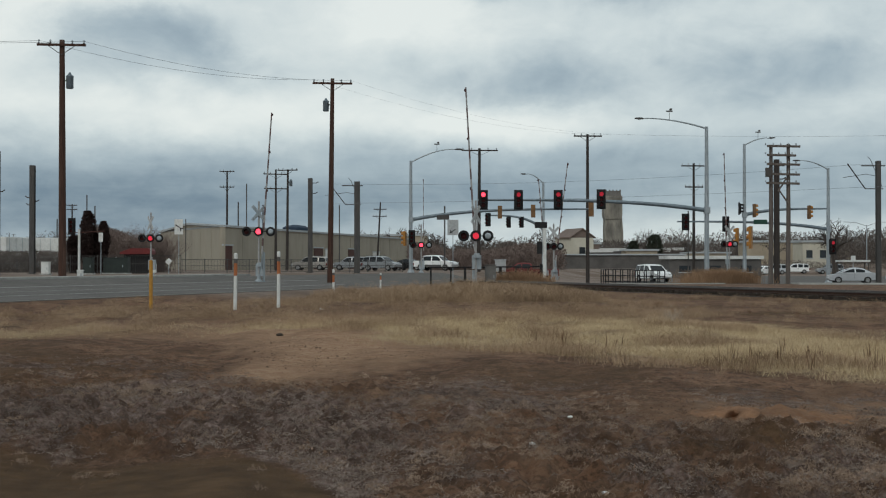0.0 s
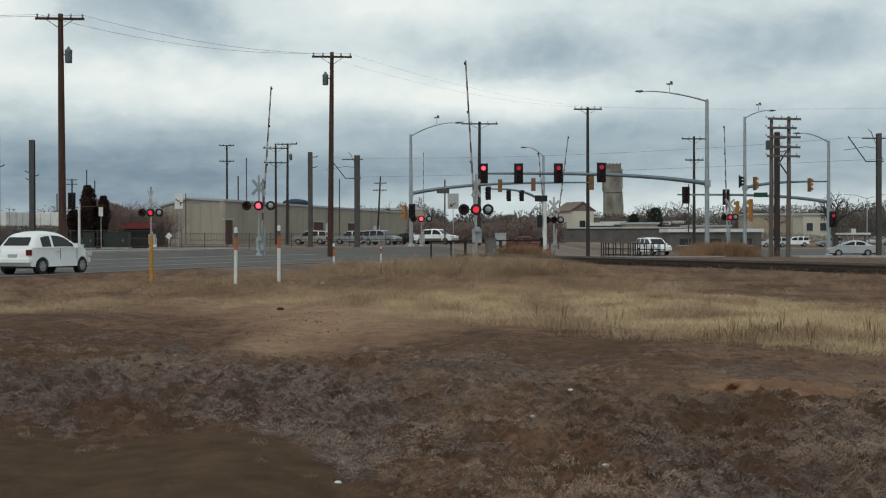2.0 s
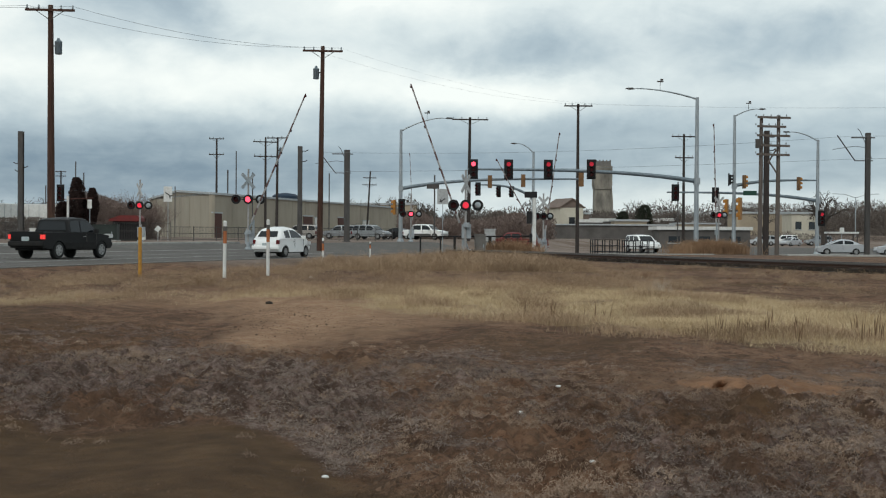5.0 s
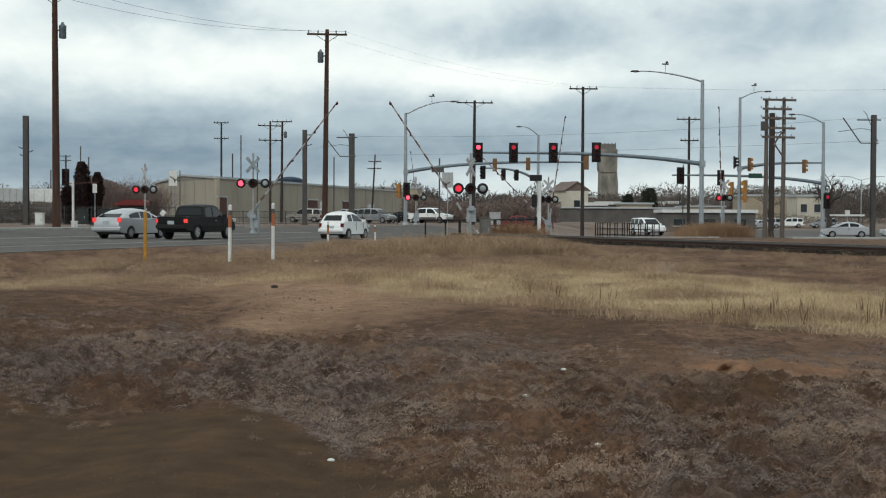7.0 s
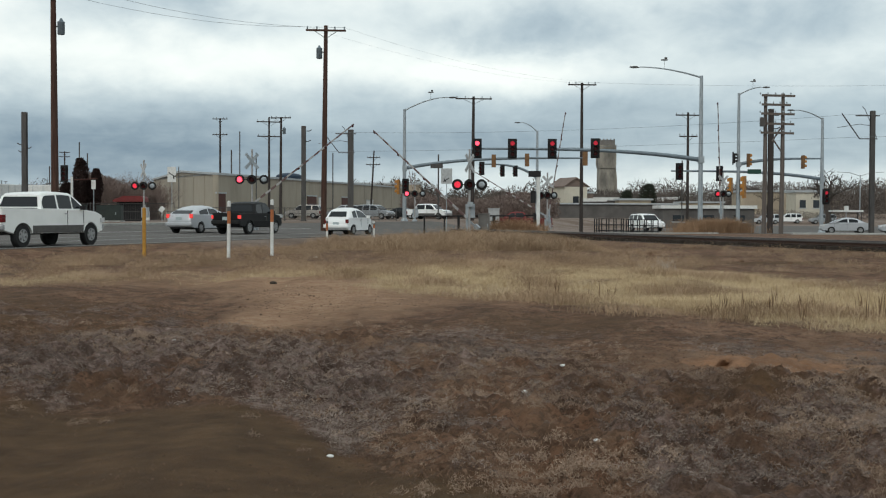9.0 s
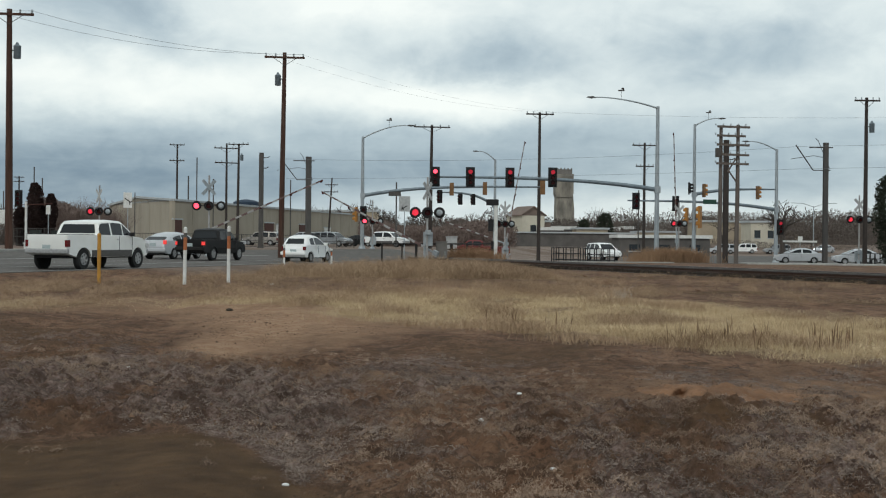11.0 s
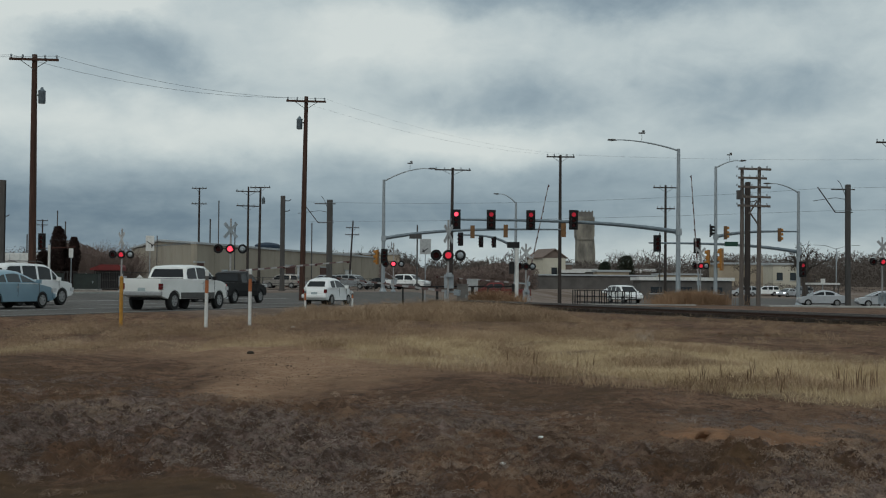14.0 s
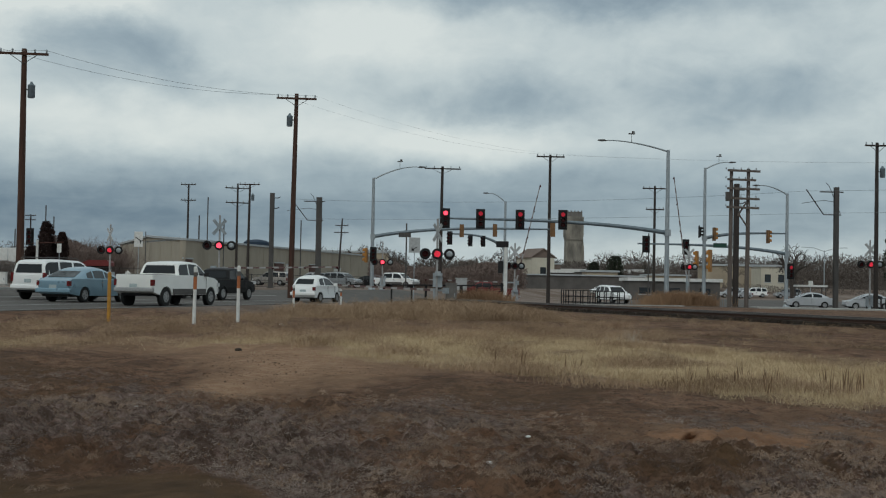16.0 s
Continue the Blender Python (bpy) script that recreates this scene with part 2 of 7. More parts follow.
M_YELLOW = mat("ochre paint", (0.50, 0.26, 0.05), (0.36, 0.18, 0.035), 0.65, scale=7, stain=(0.3, 0.2, 0.1))
M_SIGBROWN = mat("weathered signal case", (0.22, 0.115, 0.05), (0.14, 0.08, 0.04), 0.6, scale=3)
M_SIGYELLOW = mat("signal yellow", (0.42, 0.19, 0.04), (0.30, 0.13, 0.03), 0.5, scale=4)
M_GATERED = mat("dull red board", (0.145, 0.088, 0.082), (0.11, 0.072, 0.068), 0.7, scale=6)
M_GATEWHITE = mat("dirty white board", (0.38, 0.37, 0.36), (0.28, 0.27, 0.265), 0.7, scale=6)
M_PALEBOARD = mat("weathered white board", (0.47, 0.475, 0.475), (0.34, 0.345, 0.345), 0.7, scale=5)
M_LENSOFF = mat("dark red lens", (0.06, 0.008, 0.008), (0.03, 0.006, 0.006), 0.25, scale=8)
M_LENSDIM = mat("half-lit red lens", (0.2, 0.01, 0.015), (0.12, 0.006, 0.01), 0.3, scale=8, glow=(1.0, 0.05, 0.09), glow_power=0.35)
M_LENSSIDE = mat("red lens lit aslant", (0.3, 0.01, 0.015), (0.2, 0.01, 0.015), 0.3, scale=8, glow=(1.0, 0.05, 0.09), glow_power=0.7)
M_LENSON = mat("lit red lens", (0.5, 0.02, 0.02), (0.4, 0.02, 0.02), 0.3, scale=8, glow=(1.0, 0.06, 0.10), glow_power=2.6)
M_BEIGE = mat("beige metal siding", (0.36, 0.32, 0.255), (0.31, 0.275, 0.22), 0.7, scale=0.4, stretch=(1, 1, 0.4), stain=(0.24, 0.21, 0.17), stain_scale=0.1)
M_ROOF = mat("pale roof edge", (0.44, 0.46, 0.47), (0.36, 0.38, 0.39), 0.7, scale=1)
M_BROWNDOOR = mat("brown door", (0.10, 0.045, 0.035), (0.075, 0.035, 0.03), 0.7, scale=3)
M_SILO = mat("old concrete", (0.34, 0.31, 0.26), (0.17, 0.157, 0.137), 0.95, scale=0.4, stretch=(1, 1, 0.4), stain=(0.11, 0.10, 0.09), stain_scale=0.35, stain_amount=0.8)
M_SHRUB = blade_mat("purple brown twigs", (0.105, 0.076, 0.066), (0.225, 0.170, 0.148))
M_STRAW = blade_mat("straw", (0.35, 0.252, 0.15), (0.69, 0.55, 0.35), clump=3.4, own=0.28, grain=2.6)
M_WEED = blade_mat("brown weeds", (0.165, 0.105, 0.066), (0.59, 0.43, 0.28), clump=4.2, own=0.18, grain=1.4)
M_STUBBLE = blade_mat("brown stubble", (0.085, 0.047, 0.030), (0.33, 0.21, 0.135), clump=3.0, own=0.3, grain=4.0)
# wide tone range: its dark patches also stand in for shaded gaps
M_LITTER = blade_mat("grey leaves", (0.062, 0.043, 0.036), (0.51, 0.41, 0.345), clump=6.0, own=0.12, grain=9.0)
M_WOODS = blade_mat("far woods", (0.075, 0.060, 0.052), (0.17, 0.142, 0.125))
M_TYRE = mat("tyre rubber", (0.018, 0.018, 0.018), (0.03, 0.03, 0.03), 0.85, scale=20)
M_RIM = mat("alloy rim", (0.42, 0.42, 0.42), (0.28, 0.28, 0.28), 0.4, metal=0.4, scale=10)
M_UNDER = mat("underbody", (0.015, 0.015, 0.015), (0.025, 0.024, 0.023), 0.9)
M_TRIM = mat("grey bumper trim", (0.11, 0.105, 0.10), (0.08, 0.075, 0.07), 0.6)
M_TAIL = mat("tail lamp", (0.15, 0.012, 0.012), (0.11, 0.01, 0.01), 0.25)
M_BRAKE = mat("lit brake lamp", (0.4, 0.02, 0.02), (0.35, 0.02, 0.02), 0.3, glow=(1.0, 0.07, 0.06), glow_power=0.65)
M_HEAD = mat("head lamp", (0.6, 0.6, 0.6), (0.5, 0.5, 0.5), 0.2)
M_BEAM = mat("lit head lamp", (0.8, 0.8, 0.8), (0.8, 0.8, 0.8), 0.2, glow=(0.9, 0.92, 1.0), glow_power=3.0)
M_GLASS = glass_mat("dark car glass", (0.012, 0.014, 0.016))
M_GLASSB = glass_mat("tinted car glass", (0.05, 0.06, 0.065))
M_PLATE = mat("plain plate", (0.45, 0.48, 0.5), (0.3, 0.38, 0.38), 0.5, scale=12)
M_GREYBOX = mat("weathered grey cabinet", (0.20, 0.185, 0.17), (0.14, 0.13, 0.12), 0.7, scale=3)
M_STALK = blade_mat("dark stalks", (0.10, 0.06, 0.035), (0.22, 0.14, 0.085))
M_CLOD = blade_mat("soil crumbs", (0.04, 0.023, 0.015), (0.21, 0.13, 0.085))
M_TUMBLE = blade_mat("tumbleweed", (0.20, 0.135, 0.088), (0.47, 0.345, 0.235), clump=4.0, own=0.25, grain=1.5)
M_SANDY = mat("sandy soil", (0.27, 0.145, 0.080), (0.16, 0.088, 0.052), 0.95, scale=9, bump=0.8, bump_scale=40, stain=(0.12, 0.066, 0.039), stain_scale=3)
M_TUFT = blade_mat("dry tuft leaves", (0.090, 0.052, 0.036), (0.60, 0.445, 0.33), clump=6.0, own=0.12, grain=8.0)
M_WIRE = mat("cable", (0.22, 0.235, 0.25), (0.16, 0.17, 0.18), 0.6)
M_BARK = mat("grey bark", (0.085, 0.07, 0.06), (0.05, 0.042, 0.038), 0.9, scale=6)
M_JUNIPER = blade_mat("dark juniper leaves", (0.022, 0.014, 0.013), (0.05, 0.030, 0.026))
M_FIR = blade_mat("dark green needles", (0.018, 0.024, 0.016), (0.042, 0.050, 0.032))
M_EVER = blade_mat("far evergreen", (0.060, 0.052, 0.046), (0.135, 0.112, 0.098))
M_ORWEED = blade_mat("rust weeds", (0.20, 0.12, 0.07), (0.36, 0.23, 0.14))
M_SHEDWALL = mat("dark shed wall", (0.125, 0.115, 0.108), (0.085, 0.078, 0.074), 0.8, scale=0.6)
M_TANWALL = mat("tan wall", (0.42, 0.35, 0.26), (0.34, 0.285, 0.21), 0.8, scale=0.4, stain=(0.25, 0.2, 0.16), stain_scale=0.3)
M_CREAM = mat("cream wall", (0.56, 0.52, 0.43), (0.48, 0.44, 0.36), 0.8, scale=0.5)
M_BROWNROOF = mat("brown roof", (0.20, 0.15, 0.125), (0.15, 0.115, 0.10), 0.85, scale=0.6)
M_WINDOW = glass_mat("dark window", (0.03, 0.035, 0.04))
M_REDPAINT = mat("faded red paint", (0.17, 0.03, 0.028), (0.13, 0.027, 0.026), 0.6, scale=2)
M_CABINET = mat("dark green cabinet", (0.035, 0.045, 0.04), (0.028, 0.034, 0.032), 0.6, scale=2)
M_SIGNGREEN = mat("dark green sign", (0.03, 0.075, 0.055), (0.02, 0.06, 0.045), 0.5, scale=3)


# ---- building blocks ----
def part(name, bm, material, parent, label="", smooth=False):
    me = bpy.data.meshes.new(name)
    bmesh.ops.recalc_face_normals(bm, faces=bm.faces)
    bm.to_mesh(me)
    bm.free()
    me.materials.append(material)
    if smooth:
        me.shade_smooth()
        try:
            me.set_sharp_from_angle(angle=radians(38))
        except AttributeError:
            pass
    ob = new(name, me)
    ob.parent = parent
    if label:
        tagged(ob, label)
    return ob


def thing(name, m, label, category, group="", kind=""):
    ob = new(name)
    ob.matrix_basis = m
    return tagged(ob, label, category, group, kind)


def box(bm, c, s, m=None):
    pts = [Vector((c[0] + i * s[0] / 2, c[1] + j * s[1] / 2, c[2] + k * s[2] / 2)) for i in (-1, 1) for j in (-1, 1) for k in (-1, 1)]
    v = [bm.verts.new(m @ p if m else p) for p in pts]
    for f in ((0, 1, 3, 2), (4, 6, 7, 5), (0, 4, 5, 1), (2, 3, 7, 6), (0, 2, 6, 4), (1, 5, 7, 3)):
        bm.faces.new([v[i] for i in f])
    return bm


def tube(bm, pts, radii, n=8, caps=True):
    """A round bar along pts."""
    pts = [Vector(p) for p in pts]
    if isinstance(radii, (int, float)):
        radii = [radii] * len(pts)
    rings = []
    side = None
    for i, p in enumerate(pts):
        d = (pts[min(i + 1, len(pts) - 1)] - pts[max(i - 1, 0)]).normalized()
        if side is None:
            side = d.cross(Vector((0.3, 1, 0.1)) if abs(d.z) > 0.8 else Vector((0, 0, 1))).normalized()
        side = (side - d * side.dot(d)).normalized()
        up = d.cross(side)
        rings.append([bm.verts.new(p + radii[i] * (math.cos(2 * math.pi * k / n) * side + math.sin(2 * math.pi * k / n) * up)) for k in range(n)])
    for a, b in zip(rings, rings[1:]):
        for k in range(n):
            bm.faces.new((a[k], a[(k + 1) % n], b[(k + 1) % n], b[k]))
    if caps:
        bm.faces.new(rings[0][::-1])
        bm.faces.new(rings[-1])
    return bm


def lathe(bm, profile, m=None, n=16, caps=True):
    """Turns (radius, height) round z."""
    rings = []
    for r, z in profile:
        ring = []
        for k in range(n):
            p = Vector((r * math.cos(2 * math.pi * k / n), r * math.sin(2 * math.pi * k / n), z))
            ring.append(bm.verts.new(m @ p if m else p))
        rings.append(ring)
    for a, b in zip(rings, rings[1:]):
        for k in range(n):
            bm.faces.new((a[k], a[(k + 1) % n], b[(k + 1) % n], b[k]))
    if caps:
        bm.faces.new(rings[0][::-1])
        bm.faces.new(rings[-1])
    return bm


def slab(bm, outline, lo, hi, axis="y", m=None):
    """A flat plate of a 2D outline. axis 'y': outline in (x, z); 'x': in (y, z); 'z': in (x, y)."""
    def at(p, q):
        v = Vector((p[0], q, p[1])) if axis == "y" else Vector((q, p[0], p[1])) if axis == "x" else Vector((p[0], p[1], q))
        return m @ v if m else v
    a = [bm.verts.new(at(p, lo)) for p in outline]
    b = [bm.verts.new(at(p, hi)) for p in outline]
    bm.faces.new(a)
    bm.faces.new(b[::-1])
    for i in range(len(a)):
        j = (i + 1) % len(a)
        bm.faces.new((a[i], b[i], b[j], a[j]))
    return bm


def B():
    return bmesh.new()


def smooth_step(a, b, x):
    t = min(1.0, max(0.0, (x - a) / (b - a)))
    return t * t * (3 - 2 * t)


# ---- the plan: the road's own axes, u along the near lane, o across it to the far side ----
HEAD = radians(20)
ROAD = Vector((-10.2, 58.0))
ALONG = Vector((math.sin(HEAD), math.cos(HEAD)))
ACROSS = Vector((-math.cos(HEAD), math.sin(HEAD)))


def on_road(u, o):
    return ROAD + u * ALONG + o * ACROSS


def road_axes(x, y):
    r = Vector((x, y)) - ROAD
    return r.dot(ALONG), r.dot(ACROSS)


def base_z(x, y):
    """Height of the bare ground, without the small bumps."""
    u, o = road_axes(x, y)
    ditch = -0.42 * math.exp(-((o + 6.2) / 2.3) ** 2) * smooth_step(-34, -20, u) * (1 - smooth_step(12, 22, u))
    far = 0.38 * smooth_step(8.0, 12.6, o)
    right = -0.62 * smooth_step(74, 112, y) * (1 - smooth_step(4, 12, o))
    rise = 1.9 * smooth_step(224, 264, y) * (1 - smooth_step(4, 12, o))
    lane = -0.11 * math.exp(-((o + 0.1) / 1.7) ** 2) * (1 - smooth_step(18, 30, u))
    return 0.03 + ditch + far + right + rise + lane


def rough_share(x, y):
    """How lumpy with weeds the field is."""
    right = smooth_step(-0.9, 0.8, x) * (1 - smooth_step(8.6, 9.8, y))
    left = (1 - smooth_step(-1.0, 1.2, x)) * smooth_step(7.4, 8.2, y) * (1 - smooth_step(12.0, 14.5, y - 3.0 * (1 - smooth_step(-3.4, -2.0, x))))
    mid = 0.8 * math.exp(-((x - 0.4) / 1.3) ** 2 - ((y - 9.6) / 1.4) ** 2)
    return max(0.22, right, left, mid) * (1 - 0.75 * dark_corner(x, y))


def bumps(x, y):
    w = max(0.0, 1 - smooth_step(24, 42, y)) * smooth_step(-2, 2, y)
    if w <= 0:
        return 0.0
    n1 = noise.noise(Vector((x * 0.35, y * 0.35, 0)))
    furrow = noise.noise(Vector((x * 1.3, y * 0.16, 3)))
    hump = 0.07 * math.exp(-((x - 2.15) / 0.9) ** 2 - ((y - 8.3) / 0.5) ** 2)
    lumps = 0.0
    if y < 26:
        lumps = 0.08 * abs(noise.noise(Vector((x * 2.6, y * 1.9, 5)))) + 0.14 * abs(noise.noise(Vector((x * 6.5, y * 4.6, 7)))) + 0.06 * noise.noise(Vector((x * 15, y * 11, 9)))
        lumps *= rough_share(x, y) * (1 - 0.5 * smooth_step(9.5, 14, y))
    return w * (0.06 * n1 + 0.07 * furrow + lumps + hump)


def ground_z(x, y):
    return base_z(x, y) + bumps(x, y)


# straw belt: its near and far border over x
def straw_share(x, y):
    near = float(np.interp(x, (-9, -2, -0.65, 0.55, 1.6, 2.5, 3.65, 4.6, 7), (21.3, 21.0, 19.2, 18.3, 16.8, 15.9, 13.7, 13.0, 11.5)))
    back = float(np.interp(x, (-9, -4, -1, 1.5, 3, 5.6, 7.2, 9), (24.5, 25.5, 29.0, 31.0, 31.0, 25.5, 20.5, 15)))
    wob = 1.3 * noise.noise(Vector((x * 0.5, y * 0.25, 11))) + 0.9 * noise.noise(Vector((x * 1.7, y * 0.6, 13))) + 0.6 * noise.noise(Vector((x * 4.5, y * 1.8, 15)))
    thin = smooth_step(-0.55, 0.0, noise.noise(Vector((x * 0.4, y * 0.3, 17))) + (0.15 if x > -1 else -0.15))
    thin = max(thin, 0.75 * smooth_step(-2.0, -0.5, x)) * (0.4 + 0.6 * smooth_step(-4.0, -1.5, x))
    thin *= 0.35 + 0.65 * smooth_step(-0.35, 0.05, noise.noise(Vector((x * 0.8, y * 0.45, 19))))
    return thin * smooth_step(near - 0.8 + wob, near + 1.8 + wob, y) * (1 - smooth_step(back - 2.5 + wob, back + 1.0 + wob, y))


def litter_share(x, y):
    n = 0.8 * noise.noise(Vector((x * 0.9, y * 0.28, 21))) + 0.6 * noise.noise(Vector((x * 2.2, y * 1.0, 23))) + 0.5 * noise.noise(Vector((x * 5, y * 4, 25)))
    n += 0.75 * math.exp(-((x + 2.4) / 2.6) ** 2 - ((y - 9.6) / 2.2) ** 2) + 0.45 * math.exp(-((x - 2.9) / 1.6) ** 2 - ((y - 7.0) / 1.2) ** 2)
    n -= 1.4 * dark_corner(x, y)
    return 0.9 * smooth_step(-0.15, 0.6, n) * (1 - smooth_step(11.5, 14, y - 2.5 * (1 - smooth_step(-3.4, -2.0, x))))


def dark_corner(x, y):
    """The dark olive-brown, smoother corner beside the weeds."""
    edge = 7.6 - 2.4 * smooth_step(-1.3, 0.4, x) + 0.5 * noise.noise(Vector((x * 0.9, y * 0.5, 67)))
    return (1 - smooth_step(edge - 0.6, edge + 0.5, y)) * (1 - smooth_step(-0.2, 0.9, x))


def pale_share(x, y):
    """Soil tones: above a half pale and sandy, below a half dark; furrow shading is painted in."""
    # streaks along y put the shading of the furrows into the colour
    n = 0.16 * noise.noise(Vector((x * 1.3, y * 0.2, 61))) + 0.12 * noise.noise(Vector((x * 2.4, y * 0.7, 63))) + 0.10 * noise.noise(Vector((x * 6, y * 3, 65)))
    pale = 0.50 * math.exp(-((x + 1.5) / 1.7) ** 2 - ((y - 17.5) / 4.6) ** 2) + 0.38 * math.exp(-((x + 1.9) / 0.45) ** 2 - ((y - 13.4) / 1.6) ** 2)
    pale += 0.35 * math.exp(-((x + 3.5) / 2.5) ** 2 - ((y - 23.0) / 3.0) ** 2) + 0.34 * math.exp(-((x - 3.0) / 1.3) ** 2 - ((y - 10.0) / 0.9) ** 2)
    pale += 0.30 * math.exp(-((x - 3.0) / 0.8) ** 2 - ((y - 15.4) / 0.5) ** 2) + 0.22 * math.exp(-((x + 0.3) / 0.5) ** 2 - ((y - 10.6) / 0.7) ** 2)
    # narrow dark strips at x -2.8 and before the hump are painted shade
    dark = 0.34 * math.exp(-((x + 5.6) / 2.4) ** 2 - ((y - 14.5) / 4.0) ** 2) + 0.9 * dark_corner(x, y) + 0.30 * math.exp(-((x + 2.8) / 0.5) ** 2 - ((y - 14.5) / 2.2) ** 2)
    dark += 0.26 * math.exp(-((x - 0.8) / 1.6) ** 2 - ((y - 13.4) / 1.4) ** 2) + 0.34 * math.exp(-((x - 2.2) / 0.9) ** 2 - ((y - 7.9) / 0.35) ** 2)
    if y > 22 and x > 2:
        dark += 0.45 * smooth_step(-0.1, 0.4, noise.noise(Vector((x * 0.35, y * 0.5, 69)))) * smooth_step(22, 27, y)
    return min(1.0, max(0.0, 0.5 + n + pale - dark))


def make_ground():
    ys = [-300, -120, -50, -20, -8, -3, 0, 2]
    y = 3.5
    while y < 3600:
        ys.append(y)
        y *= 1.02 if y < 5 else 1.0055 if y < 16 else 1.0115 if y < 60 else 1.045
    side = [0.038 * k for k in range(120)]
    while side[-1] < 1400:
        side.append(side[-1] * 1.034)
    xs = [-v for v in side[:0:-1]] + side
    verts, kinds = [], []
    for yy in ys:
        for xx in xs:
            z = base_z(xx, yy) + (bumps(xx, yy) if -3 < yy < 45 and abs(xx) < 40 else 0)
            verts.append((xx, yy, z))
            gravel = smooth_step(48, 56, yy) * (1 - 0.85 * smooth_step(2, 6, xx) * (1 - smooth_step(74, 84, yy))) if abs(xx) < 90 else 1.0
            kinds.append((straw_share(xx, yy) if 8 < yy < 36 and abs(xx) < 30 else 0.0, litter_share(xx, yy) if 2 < yy < 17 and abs(xx) < 20 else 0.0, gravel, pale_share(xx, yy) if yy < 62 and abs(xx) < 40 else 0.5))
    w = len(xs)
    faces = [(r * w + c, r * w + c + 1, (r + 1) * w + c + 1, (r + 1) * w + c) for r in range(len(ys) - 1) for c in range(w - 1)]
    me = bpy.data.meshes.new("ground")
    me.from_pydata(verts, [], faces)
    at = me.color_attributes.new("kinds", "FLOAT_COLOR", "POINT")
    at.data.foreach_set("color", np.array(kinds, dtype=np.float32).ravel())
    me.materials.append(M_FIELD)
    me.shade_smooth()
    tagged(new("ground", me), "bare brown winter field with straw and soil", "ground", kind="structure")


def strip(name, material, u0, u1, o0, o1, lift, label, category, du=2.0, do=1.0):
    """A surface that follows the ground, laid out along the road."""
    nu, no = max(1, round((u1 - u0) / du)), max(1, round((o1 - o0) / do))
    bm = B()
    top, low = [], []
    for i in range(nu + 1):
        for j in range(no + 1):
            p = on_road(u0 + (u1 - u0) * i / nu, o0 + (o1 - o0) * j / no)
            z = base_z(p.x, p.y)
            top.append(bm.verts.new((p.x, p.y, z + lift)))
    for i in range(nu):
        for j in range(no):
            a = i * (no + 1) + j
            bm.faces.new((top[a], top[a + no + 1], top[a + no + 2], top[a + 1]))
    me = bpy.data.meshes.new(name)
    bm.to_mesh(me)
    bm.free()
    me.materials.append(material)
    ob = new(name, me)
    md = ob.modifiers.new("depth", "SOLIDIFY")
    md.thickness, md.offset = 0.25, -1
    return tagged(ob, label, category, kind="structure")

make_ground()
strip("road", M_ASPHALT, -60, 62, -2.4, 12.4, 0.02, "worn grey asphalt road with faded lane lines", "road")
strip("sidewalk", M_CONCRETE, -45, 26, 12.4, 14.0, 0.14, "pale concrete kerb and sidewalk along the road", "pavement")
strip("crossroad", M_ASPHALT, 28, 150, -60, -2.4, 0.015, "grey asphalt of the wide crossroad", "road", 4, 3)
for o, a, b in ((-1.9, -60, 20), (1.9, -60, 18), (5.6, -60, 18), (9.4, -60, 30)):
    strip("lane_line", M_STRIPE, a, b, o - 0.06, o + 0.06, 0.028, "worn white lane line on the asphalt", "lane line")

TRACK_A, TRACK_B = Vector((14.4, 41.7)), Vector((5.5, 62.6))


def make_track():
    d = (TRACK_B - TRACK_A).normalized()
    nrm = Vector((-d.y, d.x))
    a, b = TRACK_A - 40 * d, TRACK_A + 33.0 * d
    length = (b - a).length
    m = Matrix.Translation((a.x, a.y, -0.02)) @ Matrix.Rotation(math.atan2(d.y, d.x), 4, "Z")
    ob = thing("railway_track", m, "rusty railway track with dark ties on a low ballast bank", "railway track")
    bm = B()
    n = 90
    ring = []
    for i in range(n + 1):
        x = length * i / n
        row = []
        for y, z in ((-3.6, -0.22), (-1.8, 0.0), (-1.3, 0.06), (1.3, 0.06), (1.8, 0.0), (3.6, -0.22)):
            j = 0.05 * noise.noise(Vector((x * 1.3, y * 2, 5)))
            row.append(bm.verts.new((x, y + j * 2, z + j)))
        ring.append(row)
    for p, q in zip(ring, ring[1:]):
        for k in range(5):
            bm.faces.new((p[k], q[k], q[k + 1], p[k + 1]))
    part("ballast", bm, M_BALLAST, ob, "dark brown ballast stones")
    for side in (-0.76, 0.76):
        bm = B()
        slab(bm, [(side - 0.07, 0.18), (side + 0.07, 0.18), (side + 0.07, 0.20), (side + 0.012, 0.215), (side + 0.012, 0.29),
                  (side - 0.012, 0.29), (side - 0.012, 0.215), (side - 0.07, 0.20)], 0, length, "x")
        rail = part("rail", bm, M_RAIL, ob)
        bm = B()
        slab(bm, [(side - 0.036, 0.29), (side + 0.036, 0.29), (side + 0.036, 0.325), (side + 0.028, 0.335), (side - 0.028, 0.335), (side - 0.036, 0.325)], 0, length, "x")
        part("rail_head", bm, M_RAILTOP, rail, "worn steel rail head")
    bm = B()
    box(bm, (0, 0, 0.09), (0.23, 2.6, 0.18))
    first = part("tie", bm, M_TIE, ob)
    for i in range(1, int(length / 0.55)):
        t = new("tie", first.data)
        t.parent = ob
        t.matrix_basis = pose(0.2 + i * 0.55, random.uniform(-0.06, 0.06), random.uniform(-0.02, 0.01), 0, 0, random.uniform(-1.5, 1.5))


make_track()


# ---- poles and lines ----
POLE_TOPS = {}


